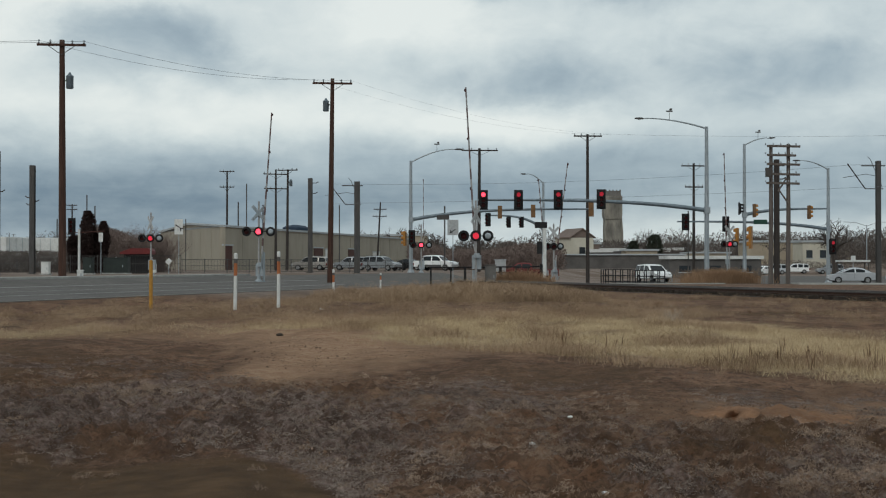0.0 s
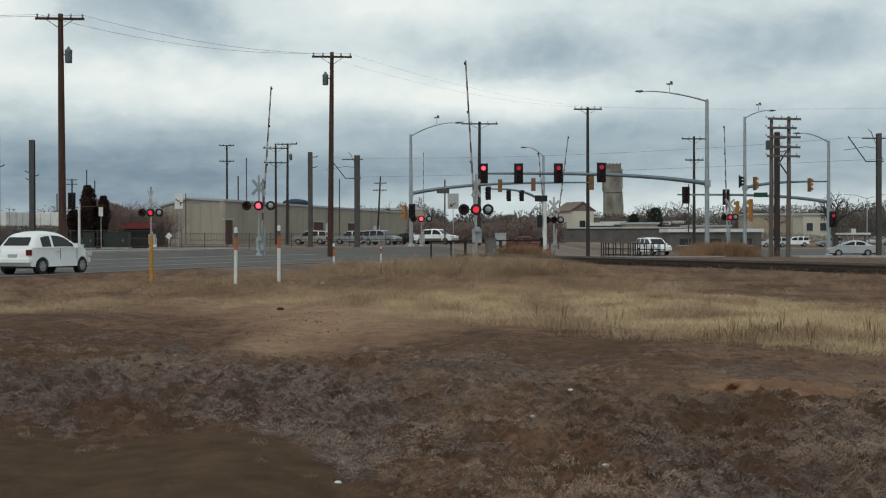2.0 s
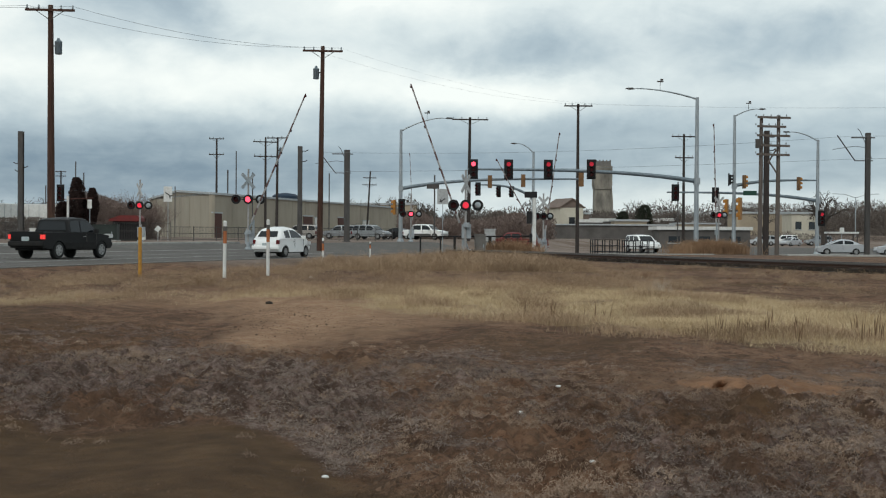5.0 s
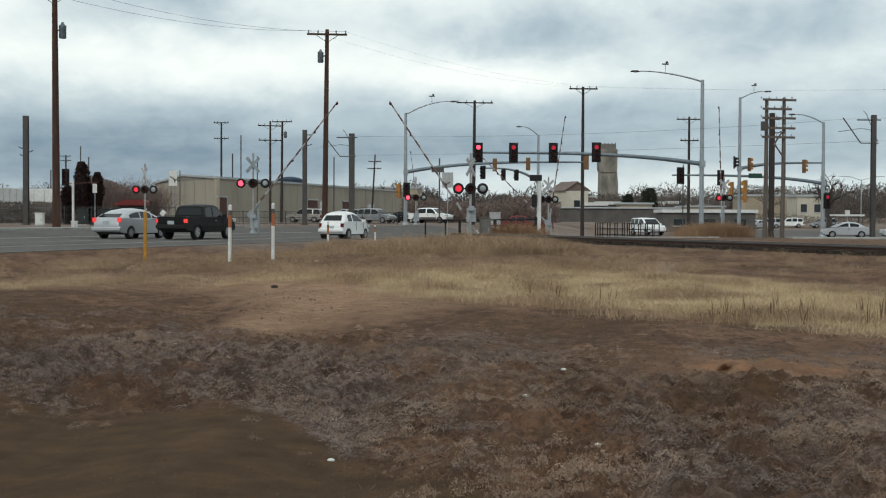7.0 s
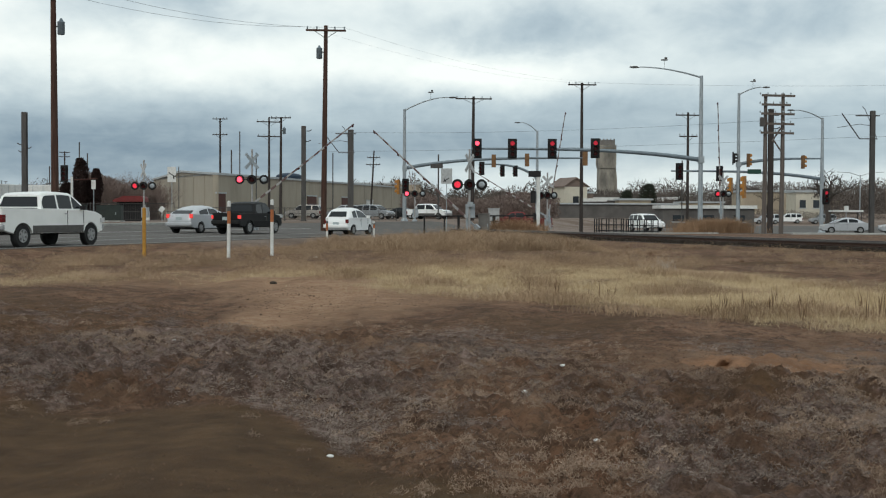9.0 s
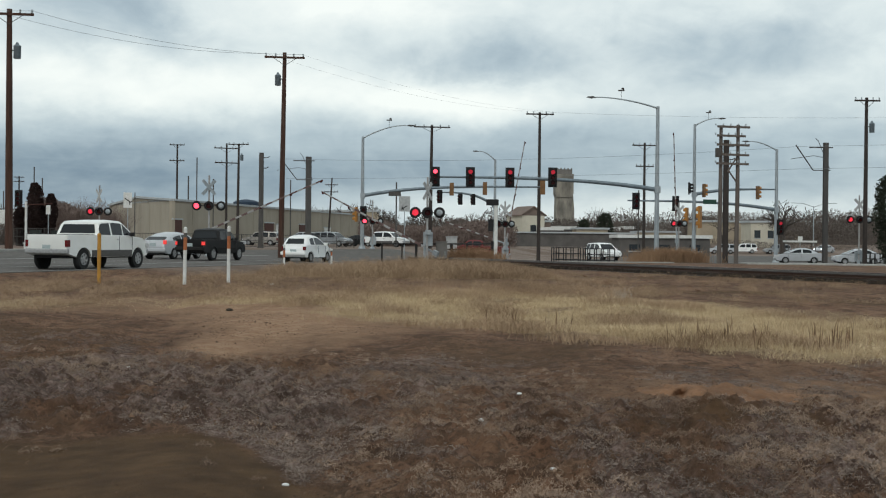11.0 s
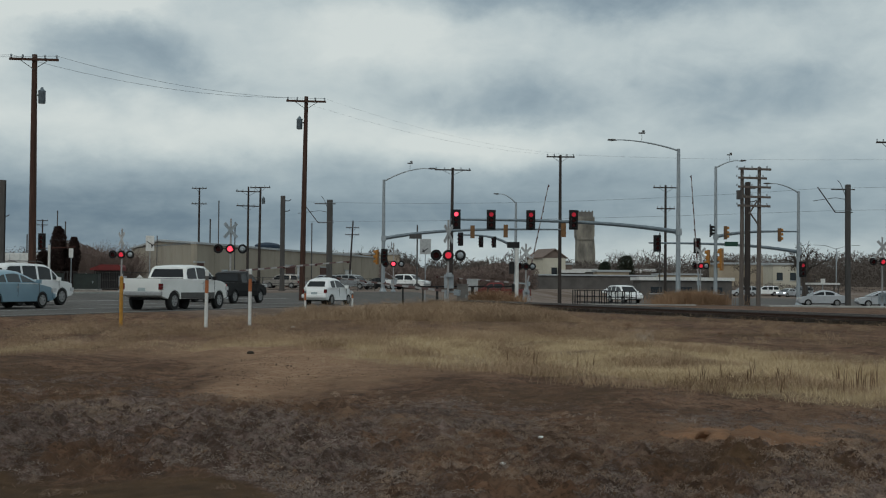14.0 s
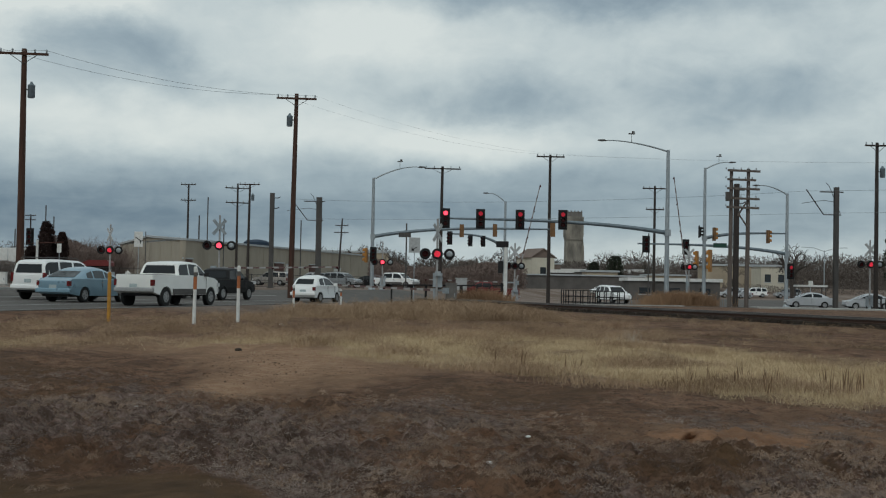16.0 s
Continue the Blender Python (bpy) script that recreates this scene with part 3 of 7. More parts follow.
def utility_pole(key, x, y, top, arms=(), can=None, r=0.16, lean=(0, 0), material=None, yaw=0, label="", insulators=True):
    """arms: (height, reach on each side); can: (height, side)."""
    z0 = base_z(x, y)
    h = top - z0
    ob = thing("utility_pole", pose(x, y, z0, 0, 0, yaw), label or "tall brown wooden utility pole with a crossarm", "utility pole", "utility poles")
    lx, ly = lean
    at = lambda z: Vector((lx * z / h, ly * z / h, z))
    part("pole", tube(B(), [at(-0.6), at(h * 0.3), at(h * 0.7), at(h)], [r * 1.12, r, r * 0.85, r * 0.7], 10), material or M_DARKPOLE, ob, smooth=True)
    for z, reach in arms:
        c = at(z - z0)
        bm = B()
        box(bm, (c.x, c.y - r, c.z), (2 * reach, 0.10, 0.13))
        arm = part("crossarm", bm, material or M_DARKPOLE, ob)
        if insulators:
            for k in (-0.92, -0.45, 0.45, 0.92):
                bm = B()
                lathe(bm, [(0.03, 0), (0.06, 0.05), (0.035, 0.1), (0.07, 0.14), (0.03, 0.22)], Matrix.Translation((c.x + k * reach, c.y - r, c.z + 0.06)), 8)
                part("insulator", bm, M_GALV, arm, "small grey insulator")
        for s in (-1, 1):
            part("brace", tube(B(), [(c.x + s * reach * 0.55, c.y - r, c.z - 0.05), (c.x, c.y - r, c.z - 0.55)], 0.02, 5), M_STEEL, ob)
        POLE_TOPS.setdefault(key, []).extend([(x + c.x - 0.9 * reach * math.cos(radians(yaw)), y - 0.9 * reach * math.sin(radians(yaw)), z0 + c.z + 0.25), (x + c.x + 0.9 * reach * math.cos(radians(yaw)), y + 0.9 * reach * math.sin(radians(yaw)), z0 + c.z + 0.25)])
    if can:
        z, s = can
        c = at(z - z0)
        bm = B()
        lathe(bm, [(0.17, 0), (0.2, 0.04), (0.2, 0.62), (0.21, 0.64), (0.21, 0.70), (0.12, 0.76), (0.05, 0.9)], Matrix.Translation((c.x + s * 0.42, c.y - 0.05, c.z)), 12)
        can_ob = part("transformer", bm, M_ARM, ob, "grey transformer can", smooth=True)
        bm = B()
        box(bm, (c.x + s * 0.2, c.y - 0.05, c.z + 0.45), (0.3, 0.06, 0.08))
        part("bracket", bm, M_STEEL, can_ob)
    return ob


utility_pole("A", -21.0, 71.0, 13.6, [(13.3, 1.32)], (10.9, 1), 0.20, (-0.06, 0), material=M_WOOD, yaw=6, label="tall reddish-brown utility pole with crossarm and transformer")
utility_pole("B", -7.68, 87.5, 13.85, [(13.5, 1.35)], (11.6, -1), 0.19, (0.15, 0), material=M_WOOD, yaw=6, label="tall reddish-brown utility pole with crossarm and transformer")
utility_pole("C", 3.71, 134.0, 13.3, [(13.05, 1.9)], None, 0.19, (0.1, 0), yaw=4)
utility_pole("D", 13.83, 123.0, 13.65, [(13.45, 1.35)], None, 0.17, yaw=2)
utility_pole("E", 27.3, 140.0, 12.2, [(11.9, 1.4), (9.6, 1.0)], None, 0.16, yaw=3)
utility_pole("F", -31.9, 190.0, 15.0, [(14.9, 1.1), (12.6, 1.1)], None, 0.17)
utility_pole("G", -20.8, 160.0, 13.0, [(12.4, 1.6), (10.6, 1.5)], None, 0.15, yaw=20)
utility_pole("H", -19.4, 160.0, 13.0, [(12.9, 1.3)], (10.9, 1), 0.17, (0.1, 0), yaw=-10)
utility_pole("I", -11.3, 220.0, 11.8, [(10.6, 1.1), (9.4, 1.2)], None, 0.17, (0.6, 0))
utility_pole("J", -69.2, 240.0, 12.4, [(12.2, 1.0), (11.4, 1.0)], None, 0.17)
utility_pole("K", -60.5, 160.0, 14.0, [(11.6, 1.0), (8.0, 1.3)], None, 0.15)
utility_pole("L", 36.3, 98.0, 12.6, [(12.35, 1.0)], (9.9, 1), 0.17, label="brown utility pole with transformers")


def wires(a, b, sag, name="power_line", label="thin sagging overhead wire between poles", r=0.009):
    n = 14
    pts = [Vector(a).lerp(Vector(b), i / n) - Vector((0, 0, sag * 4 * (i / n) * (1 - i / n))) for i in range(n + 1)]
    ob = part(name, tube(B(), pts, r, 4), M_WIRE, None)
    return tagged(ob, label, "overhead wire", "overhead wires")


for k in (0, 1):
    wires(POLE_TOPS["A"][k], POLE_TOPS["B"][k], 0.6)
    wires((-52 + 2.4 * k, 62, 13.4), POLE_TOPS["A"][k], 0.6)
    wires(POLE_TOPS["B"][k], POLE_TOPS["D"][k], 0.7, r=0.004)
    wires(POLE_TOPS["D"][k], (75.0 + 2 * k, 110, 14.0), 0.9, r=0.004)


def catenary_pole(x, y, top, side, wide=0.38, reach=2.0, steel=None):
    z0 = base_z(x, y)
    h = top - z0
    ob = thing("catenary_pole", pose(x, y, z0), "dark steel column of the light rail line with bracket arms", "catenary pole", "catenary poles")
    bm = B()
    w = wide / 2
    slab(bm, [(-w, -w), (w, -w), (w, -w + 0.04), (0.03, -w + 0.04), (0.03, w - 0.04), (w, w - 0.04), (w, w), (-w, w), (-w, w - 0.04), (-0.03, w - 0.04), (-0.03, -w + 0.04), (-w, -w + 0.04)], -0.5, h, "z")
    part("column", bm, steel or M_STEEL, ob)
    bm = B()
    box(bm, (0, 0, 0.02), (wide * 1.6, wide * 1.6, 0.06))
    part("base_plate", bm, M_STEEL, ob)
    if side:
        part("top_arm", tube(B(), [(-side * 0.5, 0, h - 0.35), (side * reach * 0.55, 0, h - 0.35)], 0.05, 6), M_STEEL, ob)
        part("bracket_arm", tube(B(), [(-side * 0.35, 0, h - 2.0), (side * reach * 0.42, 0, h - 2.0), (side * reach, 0, h - 0.2)], 0.045, 6), M_STEEL, ob)
        part("stay", tube(B(), [(-side * 0.3, 0, h - 1.9), (side * 0.55, 0, h + 0.1), (side * 0.75, 0, h + 0.3)], 0.025, 5), M_STEEL, ob)
        part("drop_arm", tube(B(), [(0, 0, h - 1.1), (side * 0.9, 0, h - 0.95), (side * reach * 1.15, 0, h - 1.2)], 0.02, 5), M_STEEL, ob)
    else:
        for dz, sx in ((2.6, -0.6), (2.9, 0.55), (3.2, -0.5)) if x < -20 else ((0.45, 0.75), (1.4, 0.65)):
            part("side_arm", tube(B(), [(0, 0, h - dz), (sx * 0.7, 0, h - dz), (sx, 0, h - dz + 0.12)], 0.04, 5), M_STEEL, ob)
    return ob


catenary_pole(-33.2, 104.0, 9.2, 0, 0.40)
catenary_pole(-31.9, 92.0, 9.3, 0, 0.36)
catenary_pole(-12.18, 118.0, 9.1, 0, 0.40)
catenary_pole(-7.48, 112.0, 8.4, -1, 0.48, 2.4)
catenary_pole(23.87, 92.0, 8.7, 0, 0.34, 2.0, M_DARKPOLE)
catenary_pole(31.14, 92.0, 8.6, -1, 0.32, 2.2)
for a, b, sag in (((29.1, 92, 8.3), (60, 70, 8.8), 0.3), ((29.1, 92, 8.3), (-9.8, 112, 8.2), 0.5), ((29.6, 92, 6.7), (-9.4, 112, 6.5), 0.2), ((29.6, 92, 6.7), (70, 66, 7.6), 0.3)):
    wires(a, b, sag, "catenary_wire", "thin contact wire of the light rail line", 0.009)


def telegraph_pole():
    """Two posts that share five crossarms."""
    x, y = 20.4, 78.0
    z0 = base_z(x, y)
    ob = thing("telegraph_poles", pose(x, y, z0), "old grey wooden telegraph posts sharing five crossarms", "telegraph pole")
    for px, top in ((-0.5, 8.45), (0.55, 8.5)):
        part("post", tube(B(), [(px - 0.05, 0, -0.5), (px, 0, 4), (px, 0, top - z0)], [0.14, 0.13, 0.10], 10), M_GREYWOOD, ob, smooth=True)
    for z, a, b in ((8.35, -0.95, 1.05), (7.8, -0.95, 0.8), (7.25, -0.95, 1.05), (6.65, -0.95, 1.05), (6.1, -0.95, 1.05)):
        bm = B()
        box(bm, ((a + b) / 2, -0.2, z - z0), (b - a, 0.1, 0.13), Matrix.Rotation(radians(1.2), 4, "Y"))
        arm = part("crossarm", bm, M_GREYWOOD, ob)
        for k in range(5):
            bm = B()
            lathe(bm, [(0.02, 0), (0.045, 0.06), (0.03, 0.13)], Matrix.Translation((a + (b - a) * (0.04 + 0.23 * k), -0.2, z - z0 + 0.06)), 6)
            part("insulator", bm, M_GALV, arm)
    part("brace", tube(B(), [(0.5, -0.1, 4.9), (-0.05, -0.1, 5.7)], 0.05, 6), M_GREYWOOD, ob)
    part("brace", tube(B(), [(0.4, -0.1, 6.4), (-0.1, -0.1, 5.6)], 0.05, 6), M_GREYWOOD, ob)
    bm = B()
    box(bm, (-0.75, -0.25, 6.75), (0.28, 0.22, 0.55))
    part("junction_box", bm, M_STEEL, ob)


telegraph_pole()


# ---- street lights and traffic signals ----
def signal_head(parent, x, z, y, back=False, yellow=False, lit=0, scale=1.0, turn=0):
    """Three sections, one over another; back: its back shows; lit: 1 when the red on top glows; turn: degrees about its post."""
    f = 1 if back else -1
    bm = B()
    w, h = 0.36 * scale, 1.08 * scale
    box(bm, (0, 0, 0), (w, 0.2, h))
    if not yellow:
        box(bm, (0, -f * 0.09, 0), (0.62 * scale, 0.02, 1.36 * scale))
    head = part("signal_head", bm, M_SIGBROWN if yellow and (turn == 100 or (back and not turn)) else M_SIGYELLOW if yellow else M_BLACK, parent, "yellow signal housing" if yellow else "black signal head with backplate")
    head.matrix_basis = pose(x, y, z, 0, 0, turn)
    for k in (1, 0, -1):
        zz = k * 0.35 * scale
        m = Matrix.Translation((0, f * 0.1, zz)) @ Matrix.Rotation(radians(-90 * f), 4, "X")
        bm = B()
        lathe(bm, [(0.15 * scale, 0), (0.15 * scale, 0.02), (0.10 * scale, 0.035)], m, 14)
        part("lens", bm, (M_LENSON if lit == 1 else M_LENSDIM) if (lit and k == 1) else M_LENSOFF, head, "glowing red lens" if lit and k == 1 else "unlit dark lens")
        bm = B()
        n = 10
        rows = []
        for i in range(n + 1):
            ang = radians(-20 + 220 * i / n)
            rows.append([bm.verts.new((0.165 * scale * math.cos(ang), f * (0.1 + dd), zz + 0.165 * scale * math.sin(ang))) for dd in (0, 0.22)])
        for p, q in zip(rows, rows[1:]):
            bm.faces.new((p[0], p[1], q[1], q[0]))
        v = part("visor", bm, M_SIGYELLOW if yellow else M_BLACK, head)
        v.modifiers.new("depth", "SOLIDIFY").thickness = 0.012
    return head


def mast_pole(x, y, top, lamp=None, arm=None, heads=(), label="", r=0.17, sensor=False):
    """lamp: (dx of its end, its height); arm: (height at pole, dx of the end, height at end)."""
    z0 = base_z(x, y)
    ob = thing("signal_mast", pose(x, y, z0), label or "galvanised street light pole with a traffic signal arm", "signal mast", "signal masts")
    h = top - z0
    part("pole", tube(B(), [(0, 0, -0.3), (0, 0, h * 0.5), (0, 0, h)], [r * 1.15, r, r * 0.75], 12), M_GALV, ob, smooth=True)
    bm = B()
    lathe(bm, [(r * 2.0, 0), (r * 2.0, 0.05), (r * 1.3, 0.3)], None, 12)
    part("base_cover", bm, M_GALV, ob)
    if lamp:
        dx, zl = lamp
        pts = []
        for i in range(11):
            t = i / 10
            pts.append((dx * t * 0.86, 0, h - 0.15 + (zl - z0 - h + 0.15) * math.sin(t * math.pi / 2) ** 0.9))
        part("lamp_arm", tube(B(), pts, [0.07 - 0.03 * i / 10 for i in range(11)], 8), M_GALV, ob, smooth=True)
        bm = B()
        s = 1 if dx > 0 else -1
        slab(bm, [(pts[-1][0], -0.05), (pts[-1][0] + s * 0.25, 0.06), (pts[-1][0] + s * 0.7, 0.04), (pts[-1][0] + s * 0.78, -0.03), (pts[-1][0] + s * 0.4, -0.1)],
             -0.13, 0.13, "y", Matrix.Translation((0, 0, pts[-1][2])))
        part("luminaire", bm, M_STEEL, ob, "flat grey luminaire")
        if sensor:
            q = pts[6]
            part("sensor_stalk", tube(B(), [q, (q[0], 0, q[2] + 0.65)], 0.018, 5), M_STEEL, ob)
            bm = B()
            box(bm, (q[0], 0, q[2] + 0.68), (0.5, 0.08, 0.1), Matrix.Identity(4))
            box(bm, (q[0] + 0.12, 0, q[2] + 0.82), (0.2, 0.1, 0.14), Matrix.Identity(4))
            part("sensor", bm, M_STEEL, ob, "small sensor on top of the lamp arm")
    if arm:
        za, dx, ze = arm
        pts = []
        for i in range(15):
            t = i / 14
            pts.append((dx * t, 0, za - z0 + (ze - za) * (1 - (1 - t) ** 3.4)))
        part("signal_arm", tube(B(), pts, [0.18 - 0.105 * i / 14 for i in range(15)], 10), M_ARM, ob, smooth=True)
        bm = B()
        box(bm, (0.02, 0, za - z0), (r * 2.6, r * 2.6, 0.5))
        part("arm_clamp", bm, M_GALV, ob)
    for hx, hz, back, yellow, lit, sc, *turn in heads:
        signal_head(ob, hx, hz - z0, -0.28 if not back else -0.2, back, yellow, lit, sc, *turn)
    return ob
# near arm with four red signals
mast_pole(20.30, 99.0, 11.8, (-5.55, 12.45), (5.35, -17.6, 6.15),
          [(-17.2, 6.15, False, False, 1, 1.12), (-14.5, 6.15, False, False, 2, 1.12), (-11.45, 6.15, False, False, 2, 1.12), (-8.15, 6.2, False, False, 2, 1.12)], sensor=True)
# far arm whose signals show their yellow backs
mast = mast_pole(-3.0, 120.0, 10.85, (4.7, 11.95), (5.35, 17.0, 6.35),
                 [(8.3, 6.05, True, True, 0, 1.1), (11.4, 6.15, True, True, 0, 1.1), (16.8, 6.35, True, True, 0, 1.3), (-0.55, 3.6, True, True, 0, 1.25, 75), (0.1, 3.7, False, False, 0, 1.0)], sensor=True)
bm = B()
box(bm, (3.0, -0.2, 5.15), (1.15, 0.04, 0.42))
part("street_sign", bm, M_STEEL, mast, "dark street sign on the arm")
# farther masts behind
mast_pole(11.7, 150.0, 10.8, (-2.2, 11.75), (5.3, -6.6, 6.9),
          [(-6.5, 6.4, False, False, 0, 1.15, -35), (-4.1, 6.1, False, False, 0, 0.95, -35), (-2.6, 6.1, False, False, 0, 0.95, -35)])
mast = mast_pole(29.3, 125.0, 12.9, (2.6, 13.5), (6.0, 8.0, 6.6), [(0.9, 6.4, False, True, 0, 1.2, 100), (6.2, 6.25, False, True, 0, 1.2, 100), (-0.75, 3.9, True, True, 0, 1.5, 60), (0.55, 3.8, True, True, 0, 2.0, 60), (-0.5, 6.6, False, False, 0, 0.9, 90)], sensor=True)
bm = B()
box(bm, (1.5, -0.2, 5.9), (1.3, 0.04, 0.45))
part("street_sign", bm, M_SIGNGREEN, mast, "dark green street sign on the arm")
mast_pole(37.44, 125.0, 10.55, (-3.1, 11.3), (4.6, -14.7, 5.35), [(-13.9, 5.3, False, False, 0, 1.2), (-10.0, 5.1, False, False, 0, 1.1), (0.35, 2.9, False, False, 2, 1.1)])


# ---- railway crossing signals ----
FLASHERS = []


def crossing_signal(x, y, lamp_z, spread=0.76, big=1.0, yaw=0, back_side=1, cross=True, grey=False, gate=True, lit=True, top=None, dim=False, cross_turn=0, machine=0.75):
    """Mast with crossbuck, two lamps to the front and one hood that faces away."""
    z0 = base_z(x, y)
    h = lamp_z - z0
    ob = thing("crossing_signal", pose(x, y, z0, 0, 0, yaw), "railway crossing signal with black lamp discs and a crossbuck", "crossing signal", "crossing signals")
    top = top or h + 1.9 * big
    part("mast", tube(B(), [(0, 0, 0), (0, 0, top)], 0.06, 10), M_GATEWHITE, ob, smooth=True)
    bm = B()
    lathe(bm, [(0.24, 0), (0.24, 0.08), (0.12, 0.2), (0.1, 0.5)], None, 12)
    part("mast_base", bm, M_GALV, ob)
    part("lamp_bar", tube(B(), [(-spread, -0.08, h), (spread * 1.05, -0.08, h)], 0.03, 6), M_BLACK, ob)
    for k, dx in enumerate((-spread, 0.0)):
        m = Matrix.Translation((dx, -0.12, h)) @ Matrix.Rotation(radians(90), 4, "X")
        bm = B()
        lathe(bm, [(0.30 * big, 0), (0.30 * big, 0.02), (0.28 * big, 0.025)], m, 20)
        disc = part("background_disc", bm, M_BLACK, ob)
        bm = B()
        lathe(bm, [(0.16, 0.025), (0.16, 0.05), (0.08, 0.065)], m, 16)
        part("lens", bm, M_LENSOFF, disc, "unlit dark red lens")
        bm = B()
        n = 10
        rows = []
        for i in range(n + 1):
            a = radians(-10 + 200 * i / n)
            rows.append([bm.verts.new((dx + 0.18 * math.cos(a), -0.14 - d, h + 0.18 * math.sin(a))) for d in (0, 0.26)])
        for p, q in zip(rows, rows[1:]):
            bm.faces.new((p[0], p[1], q[1], q[0]))
        v = part("hood", bm, M_BLACK, disc)
        v.modifiers.new("depth", "SOLIDIFY").thickness = 0.01
    # the lamp that faces the other way: ring of its disc and the pale back of its case
    m = Matrix.Translation((spread * back_side, 0.0, h)) @ Matrix.Rotation(radians(90), 4, "X")
    bm = B()
    lathe(bm, [(0.30 * big, 0), (0.30 * big, 0.02), (0.28 * big, 0.025)], m, 20)
    disc = part("background_disc", bm, M_BLACK, ob)
    bm = B()
    lathe(bm, [(0.17 * big, 0.02), (0.17 * big, 0.10), (0.10 * big, 0.16)], m, 16)
    part("lamp_case", bm, M_GALV, disc, "pale back of a lamp case")
    if cross:
        zc = h + 1.15 * big
        for a in (48, -48):
            bm = B()
            box(bm, (0, 0, 0), (1.22 * big, 0.02, 0.20 * big), Matrix.Translation((0, -0.1, zc)) @ Matrix.Rotation(radians(cross_turn), 4, "Z") @ Matrix.Translation((0, -0.02 if a > 0 else 0, 0)) @ Matrix.Rotation(radians(a), 4, "Y"))
            part("crossbuck_blade", bm, M_GALV if grey else M_PALEBOARD, ob, "grey back of a crossbuck board" if grey else "white crossbuck board")
    bm = B()
    box(bm, (0.05, 0.2, machine), (0.5, 0.4, 0.75))
    if gate:
        box(bm, (0.05, -0.1, machine + 0.35), (0.3, 0.3, 0.25))
    part("gate_machine", bm, M_GALV, ob, "grey gate machine housing")
    if not lit:
        return ob
    # the light of the flasher passes from one lens to the other
    bm = B()
    lathe(bm, [(0.175 * big, 0), (0.165 * big, 0.02), (0.09 * big, 0.035)], Matrix.Rotation(radians(90), 4, "X"), 16)
    glow = part("lit_lens", bm, M_LENSSIDE if dim else M_LENSON, ob, "glowing red flasher light")
    FLASHERS.append((glow, -spread, 0.0, -0.185, h))
    return ob


S1 = crossing_signal(-21.57, 95.0, 3.12, 0.62, 1.0, gate=False, dim=True, cross_turn=-50)
S2 = crossing_signal(-11.60, 81.0, 3.26, 0.75, 1.0, grey=True, cross_turn=25)
S3 = crossing_signal(1.76, 69.0, 2.72, 0.65, 1.0, dim=True, cross_turn=56, machine=1.55)
S5 = crossing_signal(-2.0, 118.0, 2.96, 0.72, 1.0, cross=False, gate=False)
S4 = crossing_signal(25.6, 115.0, 3.0, 0.5, 1.0, back_side=1, dim=True)
S6 = crossing_signal(36.2, 99.0, 3.2, 0.75, 1.0, dim=True)


# ---- crossing gates ----
GATES = []


def crossing_gate(x, y, z, length, keys, way, thick=0.05):
    """A striped arm on a pivot. keys: (seconds, degrees down from upright); way: the plan direction to which it falls."""
    z0 = base_z(x, y)
    ob = thing("crossing_gate", pose(x, y, z0, 0, 0, way), "red and white striped crossing gate arm on its pivot", "crossing gate", "crossing gates")
    part("stand", tube(B(), [(0, 0, 0), (0, 0, z - z0 + 0.1)], 0.08, 8), M_GALV, ob)
    arm = new("arm")
    arm.parent = ob
    arm.matrix_basis = pose(0, -0.2, z - z0)
    n = 18
    for i in range(n):
        a, b = length * i / n, length * (i + 1) / n
        w = thick * (1.25 - 0.5 * i / n)
        bm = B()
        slab(bm, [(-w, a), (w, a), (w * 0.98, b), (-w * 0.98, b)], -0.02, 0.02, "y")
        part("stripe", bm, M_GATERED if i % 2 else M_GATEWHITE, arm, "dull red stripe" if i % 2 else "dirty white stripe")
    bm = B()
    slab(bm, [(-0.05, 0.2), (-0.05, -0.7), (0.05, -0.7), (0.05, 0.2)], 0.03, 0.07, "y")
    box(bm, (0, 0.05, -0.75), (0.3, 0.12, 0.4))
    part("counterweight", bm, M_GALV, arm)
    for k in (0.45, 0.72, 0.985):
        bm = B()
        box(bm, (0.05, 0.0, length * k), (0.10, 0.08, 0.13))
        part("gate_lamp", bm, M_LENSOFF, arm, "small dark red lamp on the arm")
    GATES.append((arm, z - z0, keys))
    return ob


DROP = [(0, 5), (2.6, 5), (3.2, 7), (4.2, 19), (5.5, 33.5), (6.5, 42), (7.5, 48.5), (9.2, 60), (11.0, 71), (12.5, 79), (14, 86), (15, 88.5), (16, 89)]
crossing_gate(-11.3, 81.2, 1.85, 8.9, DROP, -32)
crossing_gate(1.65, 69.2, 0.78, 10.1, DROP, 180 - 50)
crossing_gate(-2.1, 126.0, 1.6, 8.0, [(0, 1), (3.2, 1), (5.5, 25), (7.5, 42), (11, 68), (13, 80), (16, 88)], 100)
crossing_gate(7.75, 97.4, 1.3, 6.4, DROP, 166, 0.04)
crossing_gate(9.8, 112.0, 1.5, 8.6, [(0, 7), (6, 8), (11, 10), (16, 13)], 0)
crossing_gate(25.2, 114.0, 2.2, 8.9, [(0, 1.5), (9, 2), (13, 3), (16, 8)], 180)


